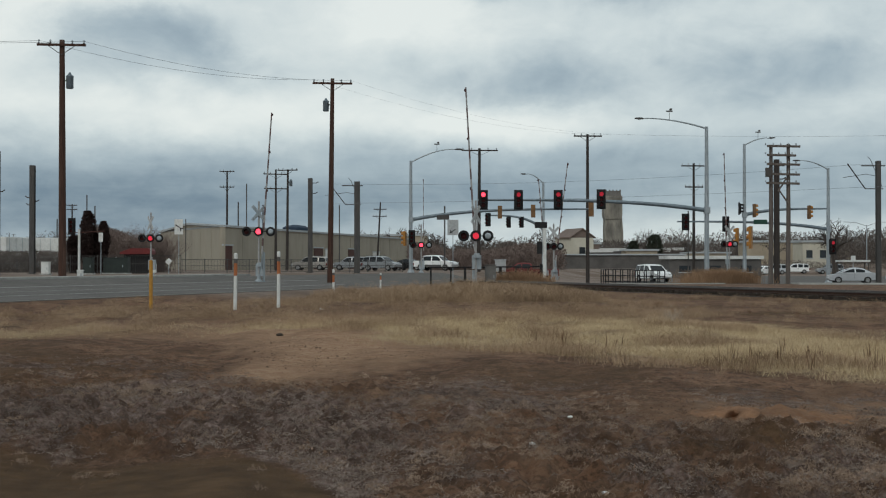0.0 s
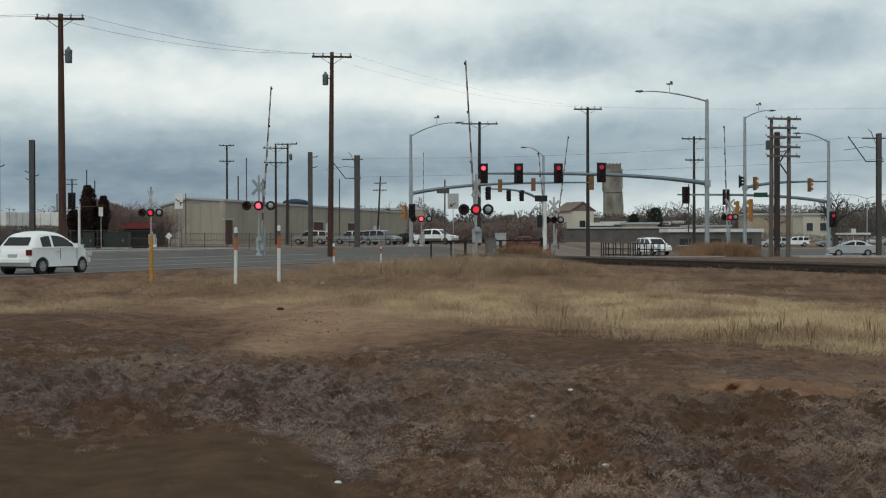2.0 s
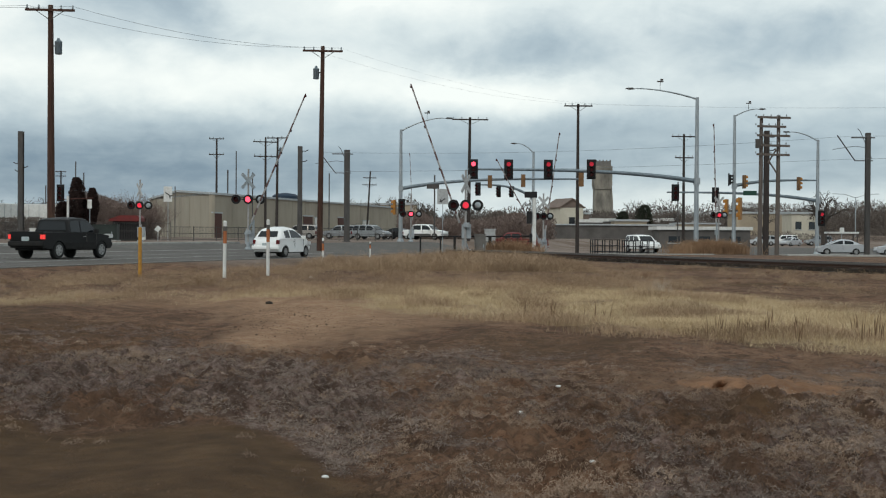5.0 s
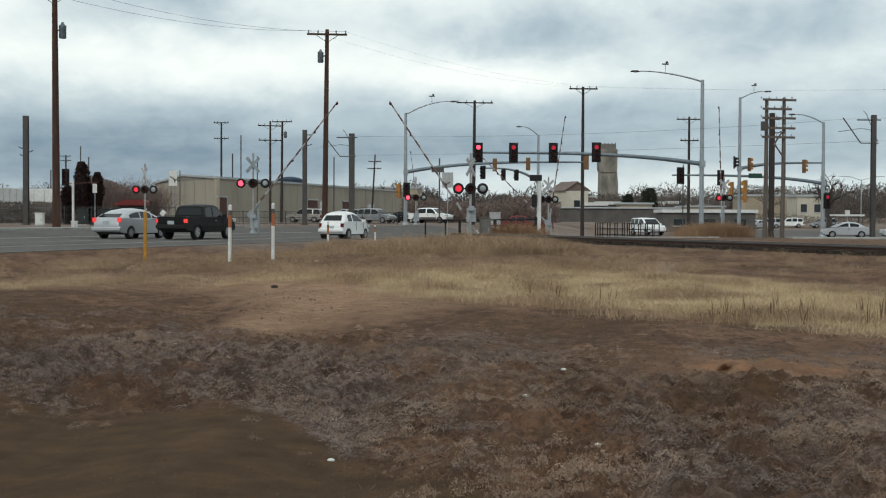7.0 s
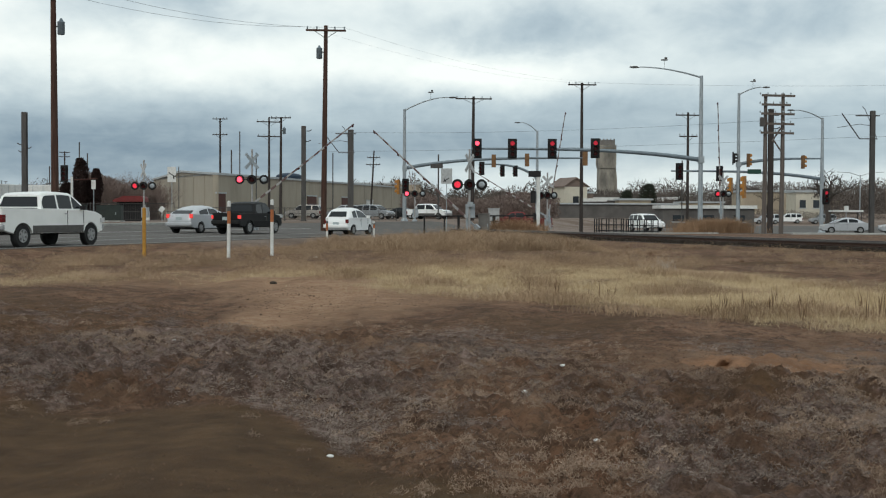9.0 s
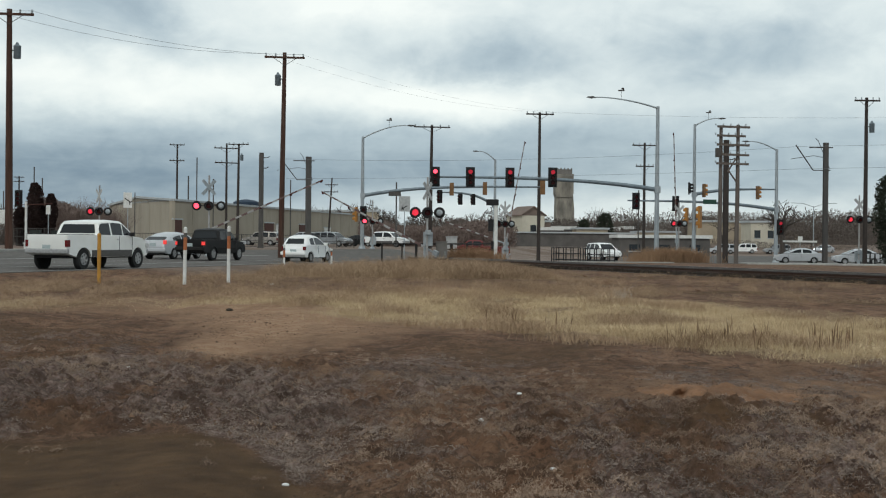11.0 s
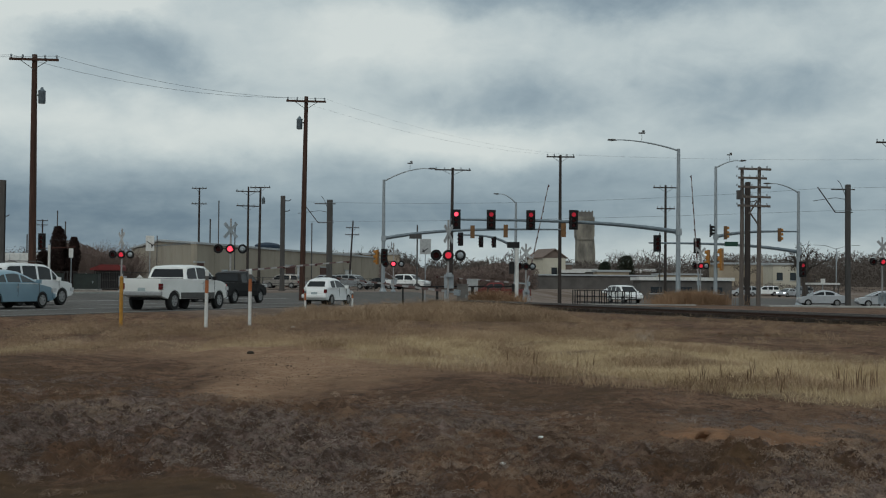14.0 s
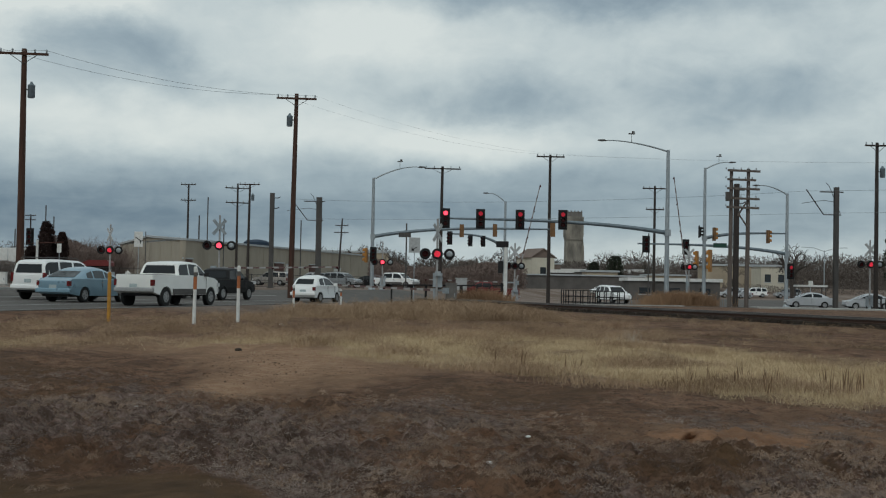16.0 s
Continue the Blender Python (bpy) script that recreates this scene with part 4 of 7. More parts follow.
# ---- vehicles ----
def side_profile(pts, wheels, r, zb):
    """The outline of a car body: pts run from the tail over the top to the nose; arches are cut over the wheels."""
    out = list(pts)
    for wx in sorted(wheels, reverse=True):
        out.append((wx + r * 1.06, zb))
        for i in range(0, 9):
            a = math.pi * i / 8
            out.append((wx + r * 1.14 * math.cos(a), r * 0.98 + r * 1.10 * math.sin(a) if i not in (0, 8) else zb + 0.02))
        out.append((wx - r * 1.06, zb))
    return out


def make_wheel(parent, x, y, r, rim_r, w=0.22):
    hub = new("wheel")
    hub.parent = parent
    hub.matrix_basis = pose(x, y, r)
    m = Matrix.Rotation(radians(90), 4, "X") @ Matrix.Translation((0, 0, -w / 2))
    part("tyre", lathe(B(), [(rim_r, 0.0), (r * 0.93, 0.0), (r, 0.04), (r, w - 0.04), (r * 0.93, w), (rim_r, w)], m, 22, False), M_TYRE, hub, smooth=True)
    s = 1 if y > 0 else -1
    face = Matrix.Rotation(radians(-90 * s), 4, "X")
    part("rim_well", lathe(B(), [(rim_r * 0.99, -0.05), (rim_r * 0.99, w / 2 - 0.045), (rim_r * 0.6, w / 2 - 0.05)], face, 18), M_TRIM, hub)
    bm = B()
    for k in range(6):
        box(bm, (0, 0, 0), (rim_r * 0.9, 0.03, rim_r * 0.40), Matrix.Rotation(2 * math.pi * k / 6, 4, "Y") @ Matrix.Translation((rim_r * 0.5, s * (w / 2 - 0.02), 0)))
    lathe(bm, [(rim_r * 1.02, w / 2 - 0.05), (rim_r * 1.02, w / 2 + 0.004), (rim_r * 0.9, w / 2 + 0.004), (rim_r * 0.86, w / 2 - 0.03)], face, 18, False)
    lathe(bm, [(rim_r * 0.3, w / 2 - 0.03), (rim_r * 0.3, w / 2 + 0.006), (rim_r * 0.2, w / 2 + 0.012)], face, 10)
    part("rim", bm, M_RIM, hub, "silver alloy rim")
    return hub


def loft_quad(bm, a, b, c, d, out, t=0.012):
    """A pane between four corners, pushed out along out."""
    pts = [Vector(p) for p in (a, b, c, d)]
    o = Vector(out).normalized() * t
    lo = [bm.verts.new(p - o) for p in pts]
    hi = [bm.verts.new(p + o) for p in pts]
    bm.faces.new(hi)
    bm.faces.new(lo[::-1])
    for i in range(4):
        j = (i + 1) % 4
        bm.faces.new((lo[i], lo[j], hi[j], hi[i]))


def vehicle(name, label, category, m, L, W, body, cabin, wheels, r, paint, splits, glass, bed=None, brake=False, lower=None, rim=0.62, rack=False, tail=(0.62, 0.95, 0.16), head_lit=False, zb=0.30, plump=0.12):
    """body: outline of the lower body; cabin: its outline from the tail over the roof to the hood;
    splits: side windows as (from, to) shares of the cabin's length; bed: (from x, to x, z) of the dark plate on a
    pickup's box."""
    ob = thing(name, m, label, category, "vehicles on the road")
    out = side_profile(body, wheels, r, zb)
    bm = B()
    hw = W / 2
    secs = []
    cx = sum(p[0] for p in out) / len(out)
    for y, k in ((-hw, 0.965), (-hw + 0.05, 0.995), (-hw + 0.22, 1.0), (hw - 0.22, 1.0), (hw - 0.05, 0.995), (hw, 0.965)):
        ring = []
        for x, z in out:
            t = abs(x) / (L / 2)
            yy = y * (1 - plump * t ** 5)
            zz = z if z < zb + r * 1.6 else zb + (z - zb) * (0.5 + 0.5 * k)
            ring.append(bm.verts.new((x * (0.5 + 0.5 * k) if t > 0.9 else x, yy, zz)))
        secs.append(ring)
    for a, b in zip(secs, secs[1:]):
        for i in range(len(a)):
            j = (i + 1) % len(a)
            bm.faces.new((a[i], a[j], b[j], b[i]))
    bm.faces.new(secs[0])
    bm.faces.new(secs[-1][::-1])
    part("body", bm, paint, ob, smooth=True)
    bm = B()
    box(bm, (0, 0, zb + 0.12), (L * 0.9, W * 0.74, 0.34))
    part("underbody", bm, M_UNDER, ob, "dark underbody")
    # cabin: rounded roof over straight belt, sides lean in
    zb0, zt = cabin[0][1], max(p[1] for p in cabin)
    wb, wt = hw * 0.955, hw * (0.80 if (bed or rack) else 0.72)
    taper = lambda x: 1 - 0.85 * plump * (abs(x) / (L / 2)) ** 4
    wide = lambda z, x=0.0: (wb + (wt - wb) * (z - zb0) / (zt - zb0)) * taper(x)
    edge = 0.11 if plump > 0.15 else 0.055
    bm = B()
    rings = []
    for x, z in cabin:
        t = min(1.0, (z - zb0) / 0.2)
        w = wide(z, x)
        half = [(wide(zb0, x), zb0), (wide(z - edge * t, x), z - edge * t), (w - edge * t * 0.35, z - edge * t * 0.38), (w - edge * t * 1.2, z - edge * t * 0.08), (w * 0.5, z + 0.02 * t)]
        rings.append([bm.verts.new((x, -q, h)) for q, h in half] + [bm.verts.new((x, q, h)) for q, h in half[::-1]])
    for p, q in zip(rings, rings[1:]):
        for k in range(9):
            f4 = (p[k], p[k + 1], q[k + 1], q[k])
            if len({tuple(round(c, 4) for c in v.co) for v in f4}) >= 3:
                bm.faces.new(f4)
    bmesh.ops.remove_doubles(bm, verts=bm.verts, dist=0.001)
    cab = part("cabin", bm, paint, ob, smooth=True)

    def roof_at(x):
        for (xa, za), (xb, zb_) in zip(cabin, cabin[1:]):
            if xa <= x <= xb:
                return za + (zb_ - za) * (x - xa) / max(1e-6, xb - xa)
        return zb0

    def cross_pane(a, b, f0, f1, nm, lab, outw):
        A, Bp = Vector((a[0], 0, a[1])), Vector((b[0], 0, b[1]))
        lo, hi = A.lerp(Bp, f0), A.lerp(Bp, f1)
        b_ = B()
        loft_quad(b_, (lo.x, -wide(lo.z, lo.x) + 0.14, lo.z), (lo.x, wide(lo.z, lo.x) - 0.14, lo.z), (hi.x, wide(hi.z, hi.x) - 0.16, hi.z), (hi.x, -wide(hi.z, hi.x) + 0.16, hi.z), outw, 0.03)
        part(nm, b_, glass, cab, lab)
    cross_pane(cabin[0], cabin[1], 0.20, 0.86, "rear_window", "dark rear window", (-0.8, 0, 0.5))
    cross_pane(cabin[-1], cabin[-2], 0.10, 0.95, "windshield", "dark windshield", (0.6, 0, 0.6))
    cl = cabin[-1][0] - cabin[0][0]
    for s in (-1, 1):
        for u0, u1 in splits:
            x0, x1 = cabin[0][0] + cl * u0, cabin[0][0] + cl * u1
            tops = []
            for i in range(7):
                x = x0 + (x1 - x0) * i / 6
                tops.append((x, max(zb0 + 0.06, roof_at(x) - 0.07 - edge * 0.6)))
            out2 = [(x0, zb0 + 0.045), (x1, zb0 + 0.045)] + tops[::-1]
            b_ = B()
            lo = [b_.verts.new((x, s * (wide(z, x) - 0.02), z)) for x, z in out2]
            hi = [b_.verts.new((x, s * (wide(z, x) + 0.008), z)) for x, z in out2]
            b_.faces.new(hi)
            for i in range(len(out2)):
                j = (i + 1) % len(out2)
                b_.faces.new((lo[i], lo[j], hi[j], hi[i]))
            part("side_window", b_, glass, cab, "dark side window")
    xb0, xb1, xt0, xt1 = cabin[0][0], cabin[-1][0], cabin[1][0], cabin[-2][0]
    for s in (-1, 1):
        # tail lamps wrap the corner; lights at the nose; mirrors; handles
        bm = B()
        box(bm, (-L / 2 + 0.10, s * (hw * (1 - plump * 0.75) - 0.045), tail[0] + tail[2]), (0.18, 0.12, tail[1] - tail[0]))
        part("tail_lamp", bm, M_BRAKE if brake else M_TAIL, ob, "lit red brake lamp" if brake else "red tail lamp")
        bm = B()
        box(bm, (L / 2 - 0.17, s * (hw * 0.80), 0.72 if not bed else 0.95), (0.24, 0.30, 0.17))
        part("head_lamp", bm, M_BEAM if head_lit else M_HEAD, ob, "head lamp")
        bm = B()
        box(bm, (xb1 - 0.42, s * (hw + 0.09), zb0 + 0.08), (0.10, 0.20, 0.16))
        part("mirror", bm, paint if not bed else M_BLACK, ob, "door mirror")
        bm = B()
        box(bm, (xb0 * 0.35 + xb1 * 0.65 - 0.35, s * (hw * 0.985), zb0 - 0.14), (0.16, 0.03, 0.03))
        part("door_handle", bm, M_RIM, ob)
        for xx in (xb0 * 0.45 + xb1 * 0.55, xb1 - 0.25):
            bm = B()
            box(bm, (xx, s * (hw * 0.989), (zb0 + zb + 0.2) / 2), (0.008, 0.02, zb0 - zb - 0.2))
            part("door_gap", bm, M_TRIM, ob)
    bm = B()
    box(bm, (-L / 2 + 0.03, 0, tail[0] - 0.02), (0.05, 0.36, 0.17))
    part("number_plate", bm, M_PLATE, ob, "pale plain number plate")
    bm = B()
    bumper = M_RIM if lower is M_TRIM else lower or paint
    box(bm, (-L / 2 + 0.06, 0, zb + 0.22), (0.2, W * 0.93, 0.20))
    b1 = part("rear_bumper", bm, bumper, ob)
    bm = B()
    box(bm, (L / 2 - 0.09, 0, zb + 0.2), (0.2, W * 0.90, 0.22))
    b2 = part("front_bumper", bm, bumper, ob)
    for b in (b1, b2):
        md = b.modifiers.new("round", "BEVEL")
        md.width, md.segments = 0.05, 2
    if lower:
        for s in (-1, 1):
            bm = B()
            box(bm, ((wheels[0] + wheels[1]) / 2, s * hw * 0.985, zb + 0.14), (wheels[1] - wheels[0] - 2.4 * r, 0.05, 0.26))
            part("rocker_panel", bm, lower, ob, "grey lower body panel")
    if bed:
        x0, x1, fl = bed
        # no hollow: a black sheet at rim height imitates the shaded bed
        bm = B()
        box(bm, ((x0 + x1) / 2, 0, fl), (x1 - x0, W * 0.80, 0.02))
        part("bed_liner", bm, M_BLACK, ob, "flat black plate standing for the shaded open bed")
    if rack:
        for s in (-1, 1):
            bm = B()
            tube(bm, [(xt0 + 0.2, s * wt * 0.85, zt + 0.04), (xt0 + 0.35, s * wt * 0.85, zt + 0.10), (xt1 - 0.5, s * wt * 0.85, zt + 0.10), (xt1 - 0.3, s * wt * 0.85, zt + 0.04)], 0.02, 6)
            part("roof_rail", bm, M_TRIM, ob)
    for wx in wheels:
        for s in (-1, 1):
            bm = B()
            lathe(bm, [(r * 1.12, 0.0), (r * 1.12, 0.02)], Matrix.Translation((wx, s * (hw - 0.20), r * 1.02)) @ Matrix.Rotation(radians(90), 4, "X"), 18)
            part("wheel_well", bm, M_UNDER, ob, "dark wheel well")
    hubs = [make_wheel(ob, wx, s * (hw - 0.13), r, r * rim) for wx in wheels for s in (-1, 1)]
    return ob, hubs


def paint_mat(name, col, metal=0.0):
    return mat(name, col, tuple(c * 0.93 for c in col), 0.32, metal, scale=0.8, coat=0.5, spec=0.5, stain=tuple(c * 0.75 + 0.003 for c in col), stain_scale=0.9, stain_amount=0.25)


P_WHITE = paint_mat("white car paint", (0.86, 0.86, 0.85))
P_CREAM = paint_mat("pearl white car paint", (0.86, 0.86, 0.83))
P_BLACK = mat("black car paint", (0.006, 0.006, 0.007), (0.009, 0.009, 0.009), 0.5, scale=0.8)
P_SILVER = paint_mat("silver car paint", (0.48, 0.49, 0.51), 0.35)
P_BLUE = paint_mat("pale blue car paint", (0.22, 0.34, 0.42), 0.3)
P_GREY = paint_mat("grey car paint", (0.26, 0.27, 0.28), 0.3)
P_TAN = paint_mat("tan car paint", (0.33, 0.30, 0.27), 0.3)

CARS = []
def car_row(u, o):
    p = on_road(u, o)
    return pose(p.x, p.y, base_z(p.x, p.y) + 0.025, 0, 0, 90 - math.degrees(HEAD))


def hatchback():
    return vehicle("hatchback", "small rounded white hatchback with a sloping tail", "car", car_row(15.4, 0), 3.55, 1.63,
                   [(-1.64, 0.30), (-1.74, 0.44), (-1.75, 0.62), (-1.72, 0.78), (-1.64, 0.92), (-1.55, 0.97), (0.9, 0.98), (1.3, 0.92), (1.58, 0.80), (1.72, 0.64), (1.76, 0.46), (1.70, 0.28)],
                   [(-1.62, 0.94), (-1.26, 1.36), (-1.08, 1.44), (-0.8, 1.49), (-0.4, 1.52), (0.0, 1.49), (0.22, 1.44), (0.36, 1.38), (1.08, 0.94)], (-1.12, 1.18), 0.30, P_WHITE, [(0.20, 0.38), (0.43, 0.88)], M_GLASS, tail=(0.66, 0.86, 0.12), zb=0.28, rim=0.6, plump=0.22)


def pickup_black():
    return vehicle("pickup_truck", "black extended-cab pickup truck with silver wheels and lit brake lamps", "pickup truck", car_row(11.4, 3.8), 4.9, 1.8,
                   [(-2.38, 0.46), (-2.44, 0.66), (-2.42, 1.10), (-0.72, 1.10), (0.0, 1.08), (1.35, 1.06), (2.1, 0.98), (2.42, 0.86), (2.45, 0.55), (2.4, 0.42)],
                   [(-0.72, 1.06), (-0.58, 1.60), (-0.4, 1.67), (0.2, 1.70), (0.6, 1.66), (0.74, 1.60), (1.40, 1.06)], (-1.42, 1.55), 0.36, P_BLACK, [(0.06, 0.36), (0.40, 0.86)], M_GLASS,
                   bed=(-2.34, -0.72, 1.107), brake=True, lower=M_UNDER, tail=(0.84, 1.02, 0.06), zb=0.40)


def liftback():
    return vehicle("liftback_car", "silver liftback car with a high split tail", "car", car_row(13.6, 7.4), 4.46, 1.75,
                   [(-2.14, 0.34), (-2.22, 0.52), (-2.20, 0.82), (-2.05, 1.05), (-0.5, 0.98), (1.2, 0.95), (1.9, 0.80), (2.2, 0.62), (2.2, 0.36)],
                   [(-2.08, 0.98), (-1.55, 1.26), (-1.0, 1.41), (-0.3, 1.49), (0.2, 1.46), (0.5, 1.38), (1.55, 0.98)], (-1.32, 1.38), 0.31, P_SILVER, [(0.20, 0.44), (0.47, 0.72), (0.75, 0.92)], M_GLASS, brake=True, tail=(0.82, 1.04, 0.11), zb=0.27, plump=0.18)


def pickup_white():
    return vehicle("pickup_truck", "large white crew-cab pickup truck with grey lower trim", "pickup truck", car_row(-0.6, 0), 5.9, 2.03,
                   [(-2.86, 0.62), (-2.94, 0.80), (-2.92, 1.36), (-0.92, 1.36), (0.0, 1.34), (1.55, 1.34), (2.35, 1.26), (2.82, 1.12), (2.93, 0.72), (2.88, 0.55)],
                   [(-0.92, 1.32), (-0.74, 1.84), (-0.58, 1.92), (0.3, 1.96), (0.9, 1.93), (1.08, 1.84), (1.78, 1.32)], (-1.92, 2.0), 0.42, P_CREAM, [(0.05, 0.34), (0.38, 0.66), (0.69, 0.90)], M_GLASS,
                   bed=(-2.82, -0.92, 1.367), lower=M_TRIM, tail=(0.90, 1.16, 0.12), zb=0.50, rim=0.55)


def suv_white():
    return vehicle("suv", "large white sport utility vehicle with roof rails and dark windows", "suv", car_row(1.9, 7.4), 5.05, 2.0,
                   [(-2.42, 0.46), (-2.50, 0.66), (-2.48, 1.15), (-1.0, 1.16), (1.2, 1.14), (1.95, 1.08), (2.40, 0.98), (2.50, 0.60), (2.44, 0.44)],
                   [(-2.46, 1.12), (-2.32, 1.72), (-2.1, 1.84), (-0.8, 1.88), (0.4, 1.85), (0.75, 1.74), (1.52, 1.12)], (-1.48, 1.52), 0.39, P_WHITE, [(0.03, 0.27), (0.31, 0.54), (0.58, 0.80), (0.83, 0.94)], M_GLASS,
                   rack=True, tail=(0.90, 1.30, 0.15), zb=0.38)


def sedan_blue():
    return vehicle("sedan", "pale blue sedan with an arched roof", "car", car_row(-1.3, 3.8), 5.0, 1.86,
                   [(-2.40, 0.36), (-2.48, 0.54), (-2.46, 0.92), (-2.2, 1.03), (-1.5, 1.02), (1.3, 0.98), (2.1, 0.86), (2.42, 0.70), (2.48, 0.45), (2.42, 0.32)],
                   [(-2.05, 1.0), (-1.15, 1.40), (-0.8, 1.49), (-0.2, 1.53), (0.3, 1.47), (0.5, 1.40), (1.50, 1.0)], (-1.42, 1.50), 0.33, P_BLUE, [(0.24, 0.36), (0.39, 0.61), (0.64, 0.90)], M_GLASSB, tail=(0.68, 0.90, 0.13), zb=0.28, plump=0.18)


U_HATCH = [(0, -33), (1.0, -25.0), (1.7, -16.4), (1.9, -13.7), (2.0, -12.3), (2.2, -10.4), (2.6, -6.8), (3.0, -3.8), (3.2, -2.5), (4.2, 3.6), (5.3, 9.1), (5.5, 10.2), (6.0, 11.9), (6.5, 13.0), (7.0, 14.6), (7.5, 15.4), (16, 15.4)]
U_BLACK = [(0, -60), (4.0, -14.0), (5.3, -2.9), (5.5, -1.4), (6.0, 1.0), (6.5, 3.4), (7.0, 5.2), (7.5, 7.0), (8.0, 8.5), (9.0, 10.6), (10.0, 11.4), (16, 11.4)]
U_LIFT = [(0, -66), (4.5, -19), (5.5, -7.0), (6.1, -1.2), (6.5, 2.3), (7.0, 4.9), (7.5, 7.0), (8.0, 8.8), (9.2, 12.2), (10.3, 13.6), (16, 13.6)]
U_WHITE = [(0, -85), (6, -38), (8.2, -17.2), (9.2, -11.5), (10.3, -7.8), (10.7, -6.8), (11, -6.0), (11.5, -4.5), (12.0, -3.5), (12.5, -2.9), (13.5, -1.6), (14.2, -0.7), (14.5, -0.6), (16, -0.6)]
U_SUV = [(0, -88), (9, -28), (11.5, -9.5), (12.3, -6.1), (12.5, -5.5), (13.1, -4.1), (13.5, -3.0), (14.0, -1.8), (14.5, -0.8), (15.2, 0.9), (15.8, 1.8), (16, 1.9)]
U_SEDAN = [(0, -95), (10, -40), (12.5, -18), (13.5, -10.8), (14.3, -6.9), (14.7, -5.8), (15.1, -4.6), (15.5, -3.1), (16, -1.3)]
CARS += [(*hatchback(), U_HATCH, 0.0, 0.30), (*pickup_black(), U_BLACK, 3.8, 0.36), (*liftback(), U_LIFT, 7.4, 0.31),
         (*pickup_white(), U_WHITE, 0.0, 0.41), (*suv_white(), U_SUV, 7.4, 0.39), (*sedan_blue(), U_SEDAN, 3.8, 0.33)]


def small_car(x, y, yaw, paint, label, suv=False):
    if suv:
        return vehicle("suv", label, "suv", pose(x, y, base_z(x, y) + 0.02, 0, 0, yaw), 4.8, 1.9,
                       [(-2.3, 0.42), (-2.38, 0.7), (-2.36, 1.08), (1.1, 1.06), (1.95, 1.0), (2.3, 0.85), (2.38, 0.5), (2.3, 0.4)],
                       [(-2.30, 1.04), (-2.08, 1.62), (-1.9, 1.72), (-0.6, 1.76), (0.3, 1.72), (0.55, 1.64), (1.30, 1.04)], (-1.4, 1.42), 0.36, paint, [(0.05, 0.28), (0.32, 0.55), (0.59, 0.88)], M_GLASS, rack=True, zb=0.36)[0]
    return vehicle("sedan", label, "car", pose(x, y, base_z(x, y) + 0.02, 0, 0, yaw), 4.4, 1.75,
                   [(-2.1, 0.34), (-2.18, 0.54), (-2.16, 0.9), (-1.9, 1.0), (-1.3, 0.98), (1.1, 0.95), (1.85, 0.82), (2.15, 0.65), (2.18, 0.42), (2.12, 0.30)],
                   [(-1.80, 0.97), (-1.0, 1.34), (-0.7, 1.42), (-0.2, 1.45), (0.2, 1.41), (0.35, 1.36), (1.30, 0.97)], (-1.28, 1.32), 0.31, paint, [(0.24, 0.50), (0.54, 0.88)], M_GLASS, zb=0.27)[0]


small_car(37.8, 119.0, 172, P_SILVER, "silver sedan waiting behind a railing")
small_car(42.3, 116.0, 174, P_SILVER, "silver sedan waiting in the line of cars")
small_car(21.2, 130.0, -72, P_WHITE, "white sport utility vehicle facing the crossing", True)
small_car(-7.5, 157.0, -28, P_GREY, "grey sport utility vehicle parked by the building", True)
small_car(-17.0, 165.0, 172, P_TAN, "tan minivan parked by the building", True)
small_car(-12.2, 170.0, 178, P_GREY, "grey car parked by the building", True)
small_car(-4.2, 165.0, -25, P_BLACK, "black car parked by the building")


def far_pickup():
    return vehicle("pickup_truck", "white pickup truck waiting across the crossing", "pickup truck", pose(-0.9, 157.0, base_z(-0.9, 157) + 0.02, 0, 0, -28), 5.5, 1.95,
                   [(-2.66, 0.5), (-2.74, 0.7), (-2.72, 1.2), (-0.92, 1.2), (0.0, 1.18), (1.35, 1.18), (2.2, 1.12), (2.66, 0.98), (2.73, 0.6), (2.68, 0.5)],
                   [(-1.5, 1.16), (-1.34, 1.74), (-1.15, 1.82), (0.0, 1.86), (0.6, 1.82), (0.78, 1.74), (1.48, 1.16)], (-1.62, 1.75), 0.39, P_WHITE, [(0.05, 0.45), (0.5, 0.88)], M_GLASS, bed=(-2.62, -1.55, 1.21), lower=M_TRIM, zb=0.45)


far_pickup()


# ---- marker posts ----
def marker_post(x, y, top, bottom, lean=0.0, r=0.045):
    z0 = base_z(x, y)
    ob = thing("marker_post", pose(x, y, z0, 0, lean, 0), "white plastic marker post with orange and black bands", "marker post", "marker posts")
    h = top - z0
    for nm, a, b, mt, rr in (("tube", -0.3, h * 0.60, M_WHITE, 1.0), ("orange_band", h * 0.60, h * 0.82, M_ORANGE, 1.03), ("dark_band", h * 0.82, h * 0.90, M_TRIM, 1.0)):
        part(nm, tube(B(), [(0, 0, a), (0, 0, b)], r * rr, 12), mt, ob, smooth=True)
    bm = B()
    lathe(bm, [(r * 1.05, h * 0.90), (r * 1.05, h * 0.98), (r * 0.6, h)], None, 12)
    part("cap", bm, M_WHITE, ob, "white cap")
    return ob


marker_post(-5.33, 33.0, 1.49, 0, 0.6)
marker_post(-4.41, 34.5, 1.55, 0, 0.2)
marker_post(-4.51, 53.0, 0.99, 0)
marker_post(-3.2, 66.0, 0.75, 0)


